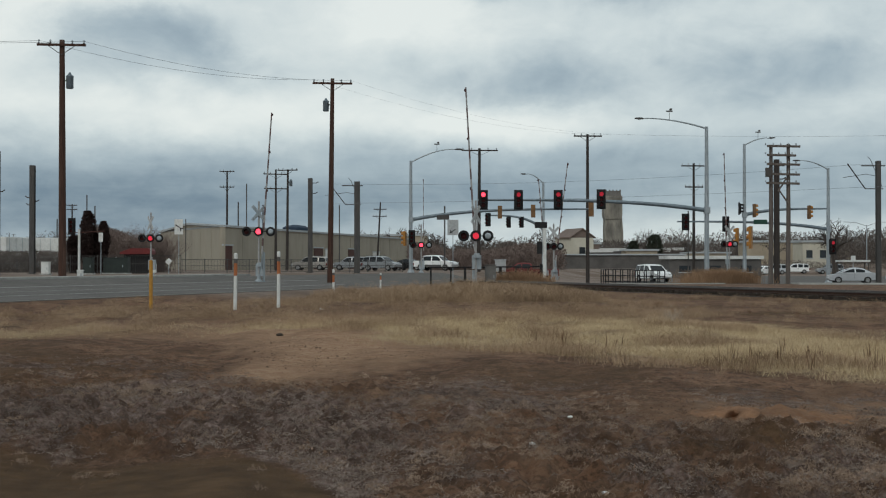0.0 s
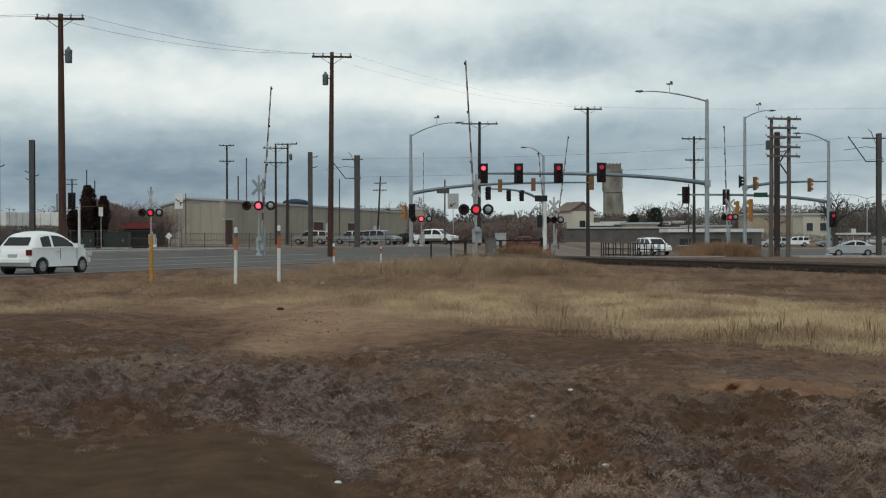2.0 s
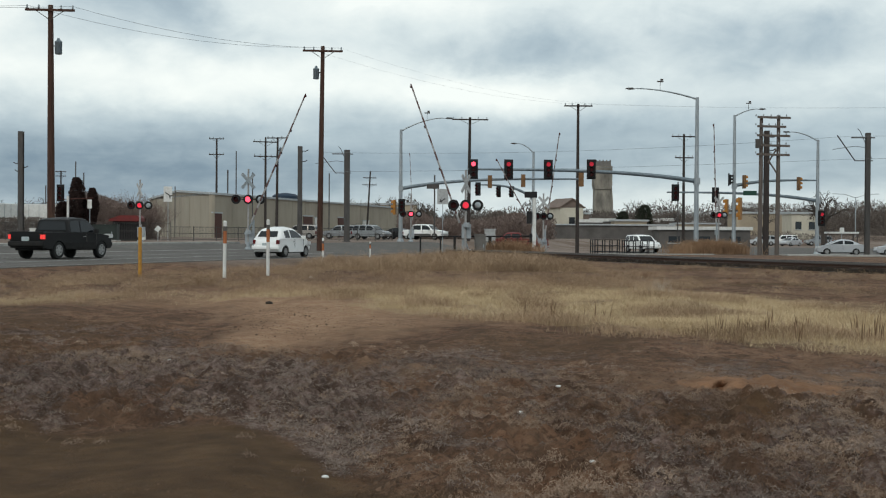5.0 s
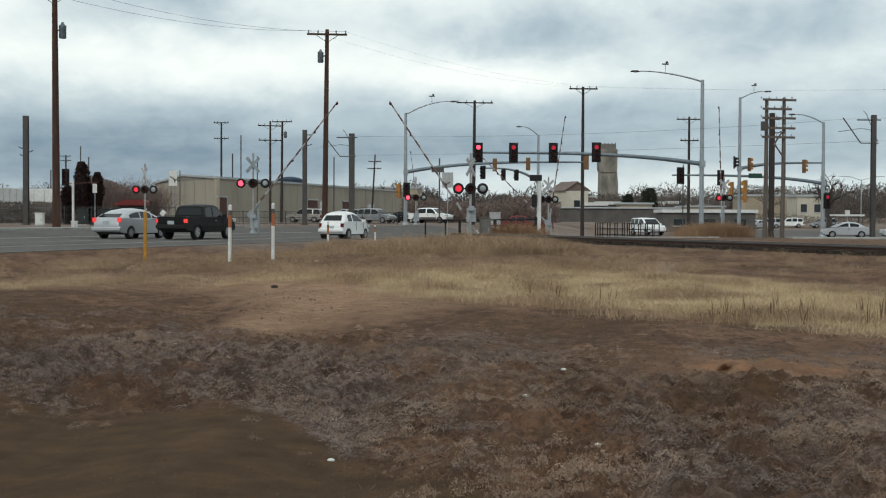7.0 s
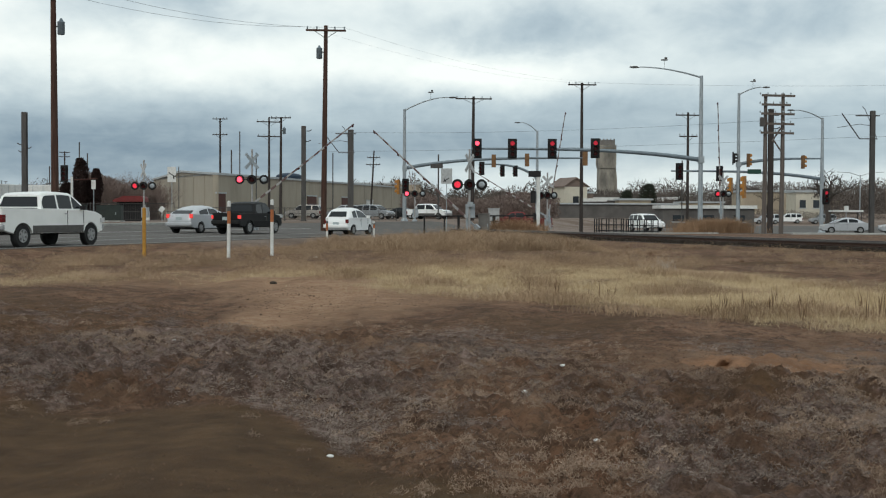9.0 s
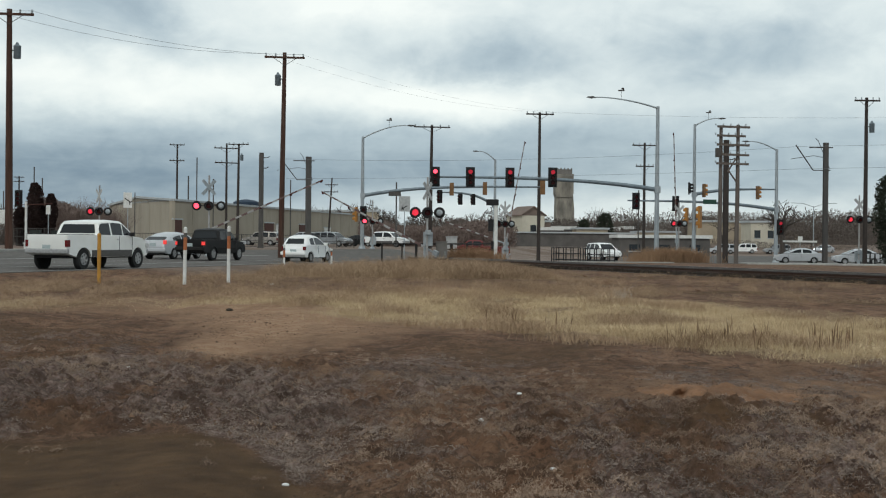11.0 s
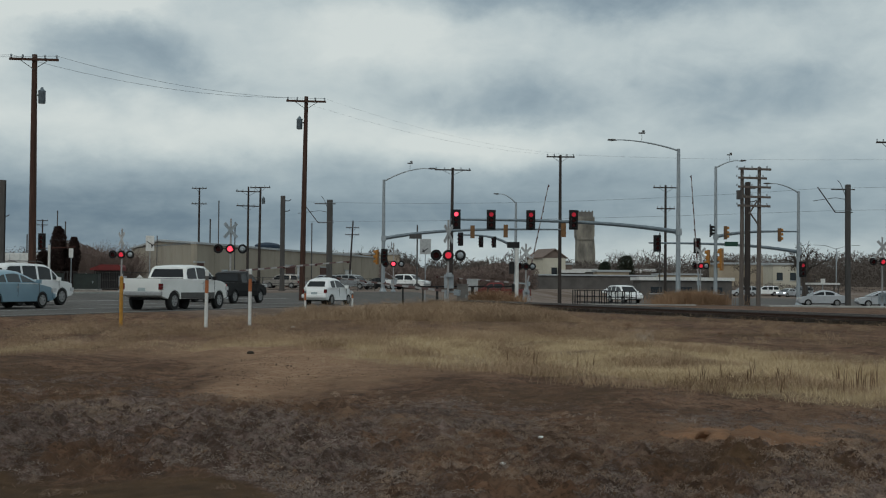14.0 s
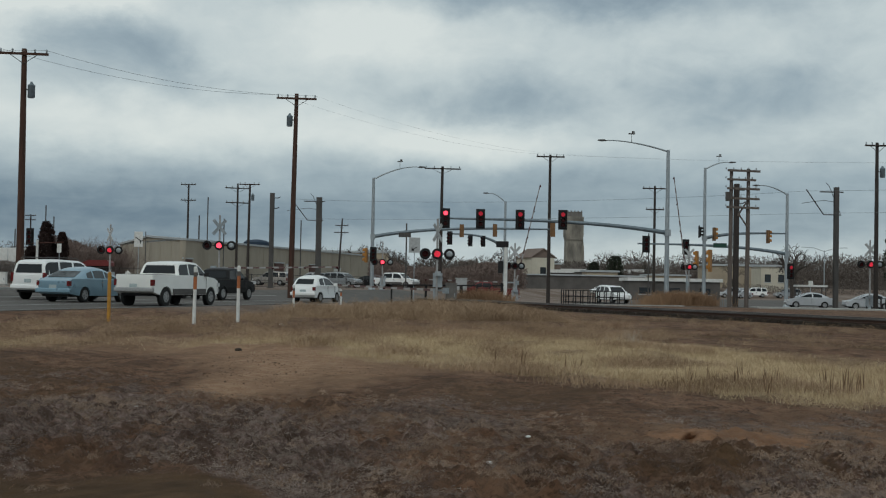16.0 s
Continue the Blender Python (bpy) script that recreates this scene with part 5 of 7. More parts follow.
def bollard():
    x, y = -7.49, 33.0
    ob = thing("marker_pipe", pose(x, y, ground_z(x, y)), "ochre yellow pipe marker standing in the weeds", "marker post")
    part("pipe", tube(B(), [(0, 0, -0.3), (0, 0, 1.22)], 0.047, 14), M_YELLOW, ob, smooth=True)
    bm = B()
    lathe(bm, [(0.05, 1.20), (0.05, 1.25), (0.025, 1.28)], None, 14)
    part("cap", bm, M_YELLOW, ob)


bollard()


# ---- the warehouse and what lies beyond ----
def warehouse():
    ob = thing("warehouse", pose(0, 0, 0), "long low beige metal warehouse with a pale roof edge", "building")
    a, b, c = Vector((-45.0, 205.0)), Vector((-29.5, 172.0)), Vector((-7.0, 262.0))
    z0, zt, zp = -0.2, 6.2, 7.0
    walls = (("gable_wall", a, b), ("long_wall", b, c))
    for nm, p, q in walls:
        d = (q - p)
        n = Vector((d.y, -d.x)).normalized()
        if n.y > 0:
            n = -n
        m = Matrix.Translation((p.x, p.y, 0)) @ Matrix.Rotation(math.atan2(d.y, d.x), 4, "Z")
        ln = d.length
        bm = B()
        top = [(0, zt), (ln * 0.5, zp), (ln, zt)] if nm == "gable_wall" else [(0, zt), (ln, zt)]
        slab(bm, [(0, z0)] + top + [(ln, z0)], 0.0, 0.4, "y", m)
        w = part("wall", bm, M_BEIGE, ob)
        bm = B()
        edge = top + [(x, z + 0.28) for x, z in top[::-1]]
        slab(bm, edge, -0.25, 0.45, "y", m)
        part("roof_edge", bm, M_ROOF, ob, "pale metal roof edge")
        # standing ribs of the siding
        k = 0.9
        while k < ln - 0.5:
            bm = B()
            box(bm, (k, -0.02, (z0 + zt) / 2), (0.10, 0.05, zt - z0 - 0.1), m)
            part("siding_rib", bm, M_BEIGE, w)
            k += 6.0
    m = Matrix.Translation((b.x, b.y, 0)) @ Matrix.Rotation(math.atan2((c - b).y, (c - b).x), 4, "Z")
    for x, w, h, mt, lab in ((1.6, 3.0, 3.9, M_BROWNDOOR, "brown loading door"), (38.0, 4.2, 4.0, M_BROWNDOOR, "brown loading door"), (43.0, 3.2, 3.8, M_WHITE, "white loading door"), (56.0, 5.0, 4.0, M_BROWNDOOR, "brown loading door"), (70.0, 4.0, 3.6, M_WHITE, "white loading door")):
        bm = B()
        box(bm, (x, -0.06, z0 + h / 2), (w, 0.12, h), m)
        d = part("loading_door", bm, mt, ob, lab)
        bm = B()
        box(bm, (x, -0.08, z0 + h + 0.1), (w + 0.4, 0.2, 0.2), m)
        part("door_frame", bm, M_ROOF, d)
    bm = B()
    slab(bm, [(a.x, a.y), (b.x, b.y), (c.x, c.y), (c.x - 18, c.y + 40)], zt + 0.05, zt + 0.3, "z")
    part("roof", bm, M_ROOF, ob)


warehouse()


def silo():
    x, y = 63.0, 480.0
    ob = thing("concrete_tower", pose(x, y, base_z(x, y)), "tall old concrete silo tower, stained and grey", "silo")
    bm = B()
    slab(bm, [(-3.2, -0.5), (2.4, -0.5), (2.7, 12.0), (2.9, 18.6), (-2.9, 18.6), (-3.0, 10.0)], -3, 3, "y")
    part("base", bm, M_SILO, ob)
    bm = B()
    slab(bm, [(-2.9, 17.6), (3.0, 17.6), (3.5, 19.0), (3.5, 26.2), (-3.3, 26.2), (-3.3, 19.0)], -3.4, 3.4, "y")
    part("shaft", bm, M_SILO, ob)
    for k in (-2.3, -0.2, 1.7):
        bm = B()
        box(bm, (k, -3.5, 22.2), (0.35, 0.3, 7.6))
        part("pilaster", bm, M_SILO, ob)
    bm = B()
    slab(bm, [(2.3, 0.0), (4.0, 0.0), (4.0, 13.0), (3.4, 20.0), (2.8, 20.0)], -2.0, 2.4, "y")
    part("stair_tower", bm, M_SILO, ob, "narrow stained shaft on its side")
    bm = B()
    box(bm, (0.1, 0, 27.1), (5.8, 5.8, 1.8))
    for k in range(5):
        box(bm, (-2.5 + 1.3 * k, -2.9, 28.2), (0.5, 0.4, 0.5))
    part("cap", bm, M_GREYBOX, ob, "dark broken parapet")


silo()
# ---- beyond the road, far side ----
def bare_tree(x, y, h, seed, spread=0.5, label="leafless tree with a forked crown", stout=1.0):
    rng = np.random.default_rng(seed)
    ob = thing("bare_tree", pose(x, y, base_z(x, y)), label, "tree", "bare trees")
    r0 = h * 0.022 * stout
    top = Vector((rng.normal() * 0.2, 0, h * 0.38))
    part("trunk", tube(B(), [(0, 0, -0.3), tuple(top * 0.5), tuple(top)], [r0 * 1.3, r0, r0 * 0.8], 8), M_BARK, ob, smooth=True)
    bm = B()
    stems = [(top, Vector((rng.normal() * spread, rng.normal() * spread, 0.8)), h * 0.26, r0 * 0.6, 0) for _ in range(5)]
    while stems:
        p, d, ln, r, lv = stems.pop()
        q = p + d.normalized() * ln
        mid = p.lerp(q, 0.5) + Vector((rng.normal(), rng.normal(), rng.normal())) * ln * 0.07
        tube(bm, [p, mid, q], [r, r * 0.8, r * 0.55], 4 if lv else 6, False)
        if lv < 4:
            for _ in range(3):
                stems.append((q if rng.uniform() < 0.6 else mid, d.normalized() + Vector((rng.normal(), rng.normal(), rng.normal() + 0.15)) * 0.55, ln * rng.uniform(0.5, 0.8), r * 0.5, lv + 1))
    part("crown", bm, M_BARK, ob, "bare grey-brown branches")
    return ob


def leafy(name_crown, parent, shape, count, size, material, seed):
    """Crown of many small leaf clumps; shape(h share, angle) gives the radius, with its own rough edge."""
    rng = np.random.default_rng(seed)
    bm = B()
    h, rad = shape
    for _ in range(count):
        t = rng.uniform(0, 1) ** 0.8
        a = rng.uniform(0, 2 * math.pi)
        r = rad(t) * (0.55 + 0.45 * rng.uniform()) * (1 + 0.25 * math.sin(3 * a + 7 * t + seed))
        c = Vector((r * math.cos(a), r * math.sin(a), t * h))
        for _k in range(2):
            d1 = Vector((rng.normal(), rng.normal(), rng.normal() * 0.7 + 0.5)).normalized() * size * rng.uniform(0.6, 1.3)
            d2 = Vector((rng.normal(), rng.normal(), rng.normal())).normalized() * size * 0.45
            bm.faces.new([bm.verts.new(p) for p in (c - d2, c + d2, c + d1 + d2 * 0.3, c + d1 - d2 * 0.3)])
    return part(name_crown, bm, material, parent)


def juniper(x, y, h, w, seed, material=None, label="dark reddish upright juniper tree"):
    ob = thing("juniper", pose(x, y, base_z(x, y)), label, "tree", "evergreen trees")
    part("trunk", tube(B(), [(0, 0, 0), (0, 0, h * 0.8)], [w * 0.12, w * 0.05], 6), M_BARK, ob)
    leafy("crown", ob, (h, lambda t: w * (0.35 + 0.9 * t) if t < 0.6 else w * 0.9 * math.sqrt(max(0.0, 1 - ((t - 0.6) / 0.42) ** 2))), int(2600 + 420 * h * w), 0.13, material or M_JUNIPER, seed)


juniper(-30.95, 112.0, 5.4, 0.78, 1)
juniper(-29.7, 112.5, 4.5, 0.55, 2)
juniper(-32.4, 113.0, 3.3, 0.75, 3)
juniper(-30.3, 112.8, 3.4, 0.8, 8)
juniper(35.4, 90.0, 6.4, 1.7, 4, M_FIR, "broad dark green conifer beside the line")
for tx, ty, th, sd in ((52.5, 172.0, 8.6, 5), (46.5, 300.0, 9.5, 6), (34.5, 310.0, 9.0, 7), (-11.0, 290.0, 9.5, 8), (-16.5, 300.0, 8.5, 9), (49.5, 260.0, 6.5, 10), (-1.0, 210.0, 6.5, 11), (-63.0, 290.0, 9.5, 12), (5.5, 240.0, 7.0, 14), (62.0, 240.0, 6.5, 15)):
    bare_tree(tx, ty, th, sd, stout=2.0 if sd == 5 else 1.5)


def plain_post(name, x, y, top, r, material, label, category="post"):
    z0 = base_z(x, y)
    ob = thing(name, pose(x, y, z0), label, category)
    part("post", tube(B(), [(0, 0, -0.2), (0, 0, top - z0)], r, 10), material, ob, smooth=True)
    return ob


def sign_post(x, y, lo, hi, w, material, label, post=M_GALV, tilt=0):
    z0 = base_z(x, y)
    ob = thing("road_sign", pose(x, y, z0), label, "road sign", "road signs")
    part("post", tube(B(), [(0, 0.04, -0.2), (0, 0.04, hi - z0)], 0.035, 6), post, ob)
    bm = B()
    box(bm, (0, 0, 0), (w, 0.02, hi - lo), Matrix.Translation((0, -0.02, (lo + hi) / 2 - z0)) @ Matrix.Rotation(radians(tilt), 4, "Y"))
    p = part("panel", bm, material, ob)
    md = p.modifiers.new("round", "BEVEL")
    md.width, md.segments = 0.008, 1
    return ob


def left_signal():
    ob = plain_post("traffic_signal", -29.7, 105.0, 4.05, 0.10, M_WHITE, "white signal post with a black head and thin arm", "traffic signal")
    z0 = base_z(-29.7, 105.0)
    part("arm", tube(B(), [(-0.8, 0, 3.75 - z0), (2.1, 0, 3.9 - z0)], 0.04, 6), M_BROWNDOOR, ob, "thin brown arm")
    signal_head(ob, -0.6, 4.3 - z0, -0.1, False, False, 0, 1.0)


def cabinet(x, y, w, d, h, material, label):
    ob = thing("utility_cabinet", pose(x, y, base_z(x, y)), label, "utility cabinet", "utility cabinets")
    bm = B()
    box(bm, (0, 0, h / 2 + 0.08), (w, d, h))
    b = part("case", bm, material, ob)
    md = b.modifiers.new("round", "BEVEL")
    md.width, md.segments = 0.03, 2
    bm = B()
    box(bm, (0, 0, 0.05), (w + 0.15, d + 0.15, 0.14))
    part("plinth", bm, M_CONCRETE, ob)
    bm = B()
    box(bm, (w * 0.3, -d / 2 - 0.02, h * 0.55), (0.04, 0.04, 0.2))
    part("handle", bm, M_GALV, b)
    bm = B()
    box(bm, (0, 0, h + 0.10), (w + 0.06, d + 0.06, 0.05))
    part("lid", bm, material, ob)


def kiosk():
    x, y = -26.2, 110.0
    z0 = base_z(x, y)
    ob = thing("kiosk", pose(x, y, z0), "small dark kiosk under a red awning", "kiosk")
    bm = B()
    box(bm, (0, 0.6, 0.85), (2.2, 1.2, 1.7))
    part("body", bm, M_BLACK, ob)
    bm = B()
    slab(bm, [(-1.3, 1.65), (-1.3, 1.8), (-0.4, 2.15), (1.1, 2.15), (1.3, 1.95), (1.3, 1.65)], -0.6, 1.4, "y")
    part("awning", bm, M_REDPAINT, ob, "faded red awning")
    for sx in (-1.6, 1.5):
        part("post", tube(B(), [(sx, -0.6, 0), (sx, -0.6, 1.4)], 0.06, 6), M_WHITE, ob)


def fence(x0, y0, x1, y1, h, gap, label, material=M_STEEL):
    a, b = Vector((x0, y0)), Vector((x1, y1))
    n = max(2, round((b - a).length / gap))
    m = Matrix.Translation((x0, y0, base_z(x0, y0))) @ Matrix.Rotation(math.atan2(y1 - y0, x1 - x0), 4, "Z")
    ob = thing("fence", m, label, "fence", "fences")
    ln = (b - a).length
    for z in (0.12, h * 0.55, h):
        part("rail", tube(B(), [(0, 0, z), (ln, 0, z)], 0.022, 5), material, ob)
    first = part("post", tube(B(), [(0, 0, -0.2), (0, 0, h + 0.08)], 0.035, 6), material, ob)
    for i in range(1, n + 1):
        o2 = new("post", first.data)
        o2.parent = ob
        o2.matrix_basis = pose(ln * i / n, 0, 0)
    pk = max(4, int(ln / 0.16))
    if pk <= 260:
        bm = B()
        box(bm, (0, 0, h / 2 + 0.05), (0.014, 0.014, h - 0.1))
        slat = part("picket", bm, material, ob)
        for i in range(1, pk):
            o2 = new("picket", slat.data)
            o2.parent = ob
            o2.matrix_basis = pose(ln * i / pk, 0, 0)


def trailer(x, y, w, ln, z0, h, yaw, label, name="box_trailer"):
    ob = thing(name, pose(x, y, base_z(x, y), 0, 0, yaw), label, "trailer", "white trailers")
    bm = B()
    box(bm, (0, 0, z0 + h / 2), (ln, w, h))
    b = part("box", bm, M_WHITE, ob)
    md = b.modifiers.new("round", "BEVEL")
    md.width, md.segments = 0.06, 2
    bm = B()
    box(bm, (0, 0, z0 - 0.12), (ln * 0.95, w * 0.5, 0.2))
    part("chassis", bm, M_UNDER, ob)
    for sx in (-0.32, 0.32):
        for s in (-1, 1):
            make_wheel(ob, sx * ln, s * (w / 2 - 0.12), 0.42, 0.25)
    n = int(ln / 1.2)
    for i in range(n):
        for s in (-1, 1):
            bm = B()
            box(bm, (-ln / 2 + (i + 0.5) * ln / n, s * (w / 2 + 0.012), z0 + h / 2), (0.05, 0.024, h * 0.94))
            part("rib", bm, M_GALV, b)


def house(x, y, w, d, h, roof, yaw, wall, label, flat=False, windows=2, name="far_building"):
    ob = thing(name, pose(x, y, base_z(x, y) - 0.3, 0, 0, yaw), label, "building", "far buildings")
    bm = B()
    box(bm, (0, 0, h / 2), (w, d, h))
    b = part("wall", bm, wall, ob)
    bm = B()
    if flat:
        box(bm, (0, 0, h + roof / 2), (w + 0.6, d + 0.6, roof))
        part("roof", bm, M_WHITE if flat == 2 else M_ROOF, ob, "pale flat roof edge")
    else:
        slab(bm, [(-w / 2 - 0.4, h - 0.1), (0, h + roof), (w / 2 + 0.4, h - 0.1), (w / 2 + 0.4, h + 0.12), (0, h + roof + 0.25), (-w / 2 - 0.4, h + 0.12)], -d / 2 - 0.4, d / 2 + 0.4, "y")
        slab(bm, [(-w / 2, h), (0, h + roof), (w / 2, h)], -d / 2, d / 2, "y")
        part("roof", bm, M_BROWNROOF, ob, "brown pitched roof")
    for i in range(windows):
        bm = B()
        box(bm, (-w / 2 + w * (i + 0.5) / windows, -d / 2 - 0.03, h * 0.55), (min(1.4, w / windows * 0.45), 0.08, h * 0.3))
        wn = part("window", bm, M_WINDOW, b)
        bm = B()
        box(bm, (-w / 2 + w * (i + 0.5) / windows, -d / 2 - 0.06, h * 0.38), (min(1.7, w / windows * 0.55), 0.12, 0.12))
        part("sill", bm, M_ROOF, wn)


left_signal()
sign_post(-26.6, 100.0, 2.95, 3.65, 0.34, M_WHITE, "small white sign on a thin post")
arrow_sign = sign_post(-22.6, 110.0, 3.75, 5.05, 0.72, M_WHITE, "white sign with a dark arrow on a post")
bm = B()
az = 4.45 - base_z(-22.6, 110.0)
for cx, cz, ln, tilt in ((0.0, -0.05, 0.62, 35), (0.17, -0.30, 0.26, 85), (0.24, -0.20, 0.26, -15)):
    box(bm, (0, 0, 0), (ln, 0.012, 0.075), Matrix.Translation((cx, -0.037, az + cz)) @ Matrix.Rotation(radians(tilt), 4, "Y"))
part("arrow", bm, M_BLACK, arrow_sign, "dark arrow")
sign_post(-22.6, 106.0, 1.2, 1.65, 0.38, M_WHITE, "small white diamond sign near the ground", tilt=40)
sign_post(-24.0, 107.0, 0.5, 1.25, 0.36, M_WHITE, "pale narrow panel near the ground")
board = sign_post(0.85, 110.0, 3.7, 5.0, 0.95, M_PALEBOARD, "pale road sign with a small dark arrow")
bm = B()
az = 4.05 - base_z(0.85, 110.0)
for cx, cz, ln, tilt in ((0.0, 0.0, 0.5, -32), (-0.16, -0.14, 0.24, 8), (-0.20, -0.02, 0.22, 80)):
    box(bm, (0, 0, 0), (ln, 0.012, 0.07), Matrix.Translation((cx, -0.037, az + cz)) @ Matrix.Rotation(radians(tilt), 4, "Y"))
part("arrow", bm, M_BLACK, board, "dark arrow")
cabinet(-27.0, 98.0, 0.7, 0.6, 1.2, M_CABINET, "dark green utility cabinet behind the sidewalk")
cabinet(-28.4, 92.0, 0.55, 0.5, 0.85, M_WHITE, "white utility box beside the sidewalk")
cabinet(-25.6, 101.0, 1.9, 0.9, 1.2, M_CABINET, "long dark utility cabinet behind the sidewalk")
cabinet(-20.3, 72.0, 0.3, 0.3, 0.35, M_WHITE, "small white pedestal at the pole's foot")
cabinet(2.6, 70.5, 0.6, 0.5, 1.2, M_GREYBOX, "grey signal cabinet beside the crossing")
cabinet(3.35, 75.2, 0.62, 0.5, 1.35, M_PALEBOARD, "pale signal cabinet behind the railing")
kiosk()
fence(-62, 118, -22, 108, 1.5, 2.5, "long dark wire fence behind the sidewalk")
fence(-22, 108, -4, 128, 1.2, 2.5, "dark wire fence before the parked cars")
trailer(-49.4, 150.0, 2.5, 9.0, 1.0, 2.9, 75, "white box truck body parked in the yard")
trailer(-46.0, 152.0, 2.5, 3.6, 0.7, 3.2, 0, "short white trailer parked in the yard")
trailer(-66.0, 205.0, 2.6, 12.0, 0.9, 2.6, 5, "white trailer parked in the yard")
small_car(-46.5, 142.0, 160, P_SILVER, "pale car parked in the yard")
for px, py, h, r in ((-39.8, 250, 13.3, 0.14), (-33.6, 220, 15.0, 0.10), (-36.0, 130, 8.2, 0.06), (-40.6, 150, 8.0, 0.07), (-33.0, 165, 7.0, 0.06), (-24.5, 175, 9.3, 0.08), (-14.5, 180, 9.5, 0.08), (0.2, 150, 8.0, 0.09), (28.6, 150, 7.4, 0.07), (-49.5, 165, 7.0, 0.08)):
    plain_post("mast", px, py, h, r, M_STEEL, "thin dark mast standing behind the road", "mast")


M_TANK = mat("dark blue tank paint", (0.035, 0.055, 0.085), (0.025, 0.04, 0.065), 0.6, scale=0.6)


def water_tank():
    x, y = -34.4, 300.0
    ob = thing("roof_tank", pose(x, y, base_z(x, y)), "dark blue tank on a stand behind the warehouse", "tank")
    bm = B()
    lathe(bm, [(2.9, 7.2), (3.0, 7.5), (3.0, 9.3), (2.4, 9.7), (0.6, 10.0)], None, 20)
    part("tank", bm, M_TANK, ob, smooth=True)
    for sx in (-1.9, 1.9):
        for sy in (-1.9, 1.9):
            part("leg", tube(B(), [(sx, sy, 0), (sx, sy, 7.4)], 0.12, 6), M_STEEL, ob)


water_tank()


# ---- at the crossing, near side ----
def weed_railing():
    """A thin dark rail on uneven posts, half lost in the weeds."""
    y = 74.0
    z0 = base_z(2, y)
    ob = thing("railing", pose(0, y, z0), "thin black railing on uneven posts in the weeds", "railing", "black railings")
    part("top_rail", tube(B(), [(-0.7, 0, 1.02 - z0), (2.2, 0.05, 1.03 - z0), (5.75, 0, 1.08 - z0)], 0.045, 6), M_BLACK, ob)
    part("lower_rail", tube(B(), [(2.8, 0, 0.72 - z0), (5.75, 0, 0.76 - z0)], 0.03, 6), M_BLACK, ob)
    for x, top, r in ((-0.7, 1.05, 0.06), (0.45, 1.04, 0.05), (1.27, 1.04, 0.09), (2.5, 1.03, 0.06), (3.3, 1.06, 0.11), (4.2, 1.08, 0.07), (4.9, 1.07, 0.05), (5.65, 1.22, 0.10)):
        bm = B()
        box(bm, (x, 0.02, (top - z0 - 0.3) / 2), (r * 1.6, r * 1.6, top - z0 + 0.3))
        part("post", bm, M_BLACK, ob)


weed_railing()


def crossing_railing(x, y, w, depth, label):
    z0 = base_z(x, y)
    ob = thing("pedestrian_railing", pose(x, y, z0), label, "railing", "black railings")
    runs = [((0, 0), (w, 0)), ((0, depth), (w, depth)), ((0, 0), (0, depth))]
    for (ax, ay), (bx, by) in runs:
        for z in (0.2, 0.62, 1.05):
            part("rail", tube(B(), [(ax, ay, z), (bx, by, z)], 0.03, 6), M_BLACK, ob)
        n = 4 if bx != ax else 2
        for i in range(n + 1):
            part("post", tube(B(), [(ax + (bx - ax) * i / n, ay + (by - ay) * i / n, -0.1), (ax + (bx - ax) * i / n, ay + (by - ay) * i / n, 1.08)], 0.04, 6), M_BLACK, ob)


crossing_railing(11.5, 91.0, 2.1, 2.6, "black pedestrian railing at the crossing")
crossing_railing(14.2, 94.0, 2.0, 2.2, "black pedestrian railing before the waiting car")
crossing_railing(38.2, 104.0, 1.6, 1.2, "black railing on the traffic island")


def ped_pole():
    ob = plain_post("pedestrian_signal", 7.1, 90.0, 3.75, 0.14, M_WHITE, "thick white pole with a black pedestrian signal", "pedestrian signal")
    z0 = base_z(7.1, 90)
    bm = B()
    box(bm, (-0.35, -0.05, 2.35 - z0), (0.36, 0.25, 0.85))
    h = part("signal_head", bm, M_BLACK, ob, "black pedestrian signal head")
    bm = B()
    box(bm, (-0.1, 0, 2.35 - z0), (0.3, 0.06, 0.06))
    part("bracket", bm, M_STEEL, h)
    bm = B()
    box(bm, (-0.25, 0, 3.95 - z0), (0.85, 0.3, 0.42))
    part("detector_box", bm, M_BLACK, ob)


ped_pole()
S7 = crossing_signal(8.35, 97.0, 2.55, 0.5, 0.9, lit=False)


def paving(name, pts, lift, material, label):
    bm = B()
    top = [bm.verts.new((x, y, base_z(x, y) + lift)) for x, y in pts]
    low = [bm.verts.new((x, y, base_z(x, y) - 0.2)) for x, y in pts]
    bm.faces.new(top)
    for i in range(len(pts)):
        j = (i + 1) % len(pts)
        bm.faces.new((low[i], low[j], top[j], top[i]))
    ob = part(name, bm, material, None)
    return tagged(ob, label, "pavement", kind="structure")


paving("pavement_crossing", [(6.6, 74.0), (16.9, 77.0), (15.5, 90.0), (7.2, 91.5)], 0.07, M_CONCRETE, "pale concrete walk at the crossing")
paving("pavement_island", [(20.5, 74.0), (60.0, 66.0), (60.0, 70.0), (20.8, 77.0)], 0.08, M_CONCRETE, "pale concrete island beside the track")
paving("pavement_far_island", [(36.0, 112.0), (58.0, 106.0), (58.0, 109.0), (36.5, 114.5)], 0.12, M_CONCRETE, "pale concrete traffic island")


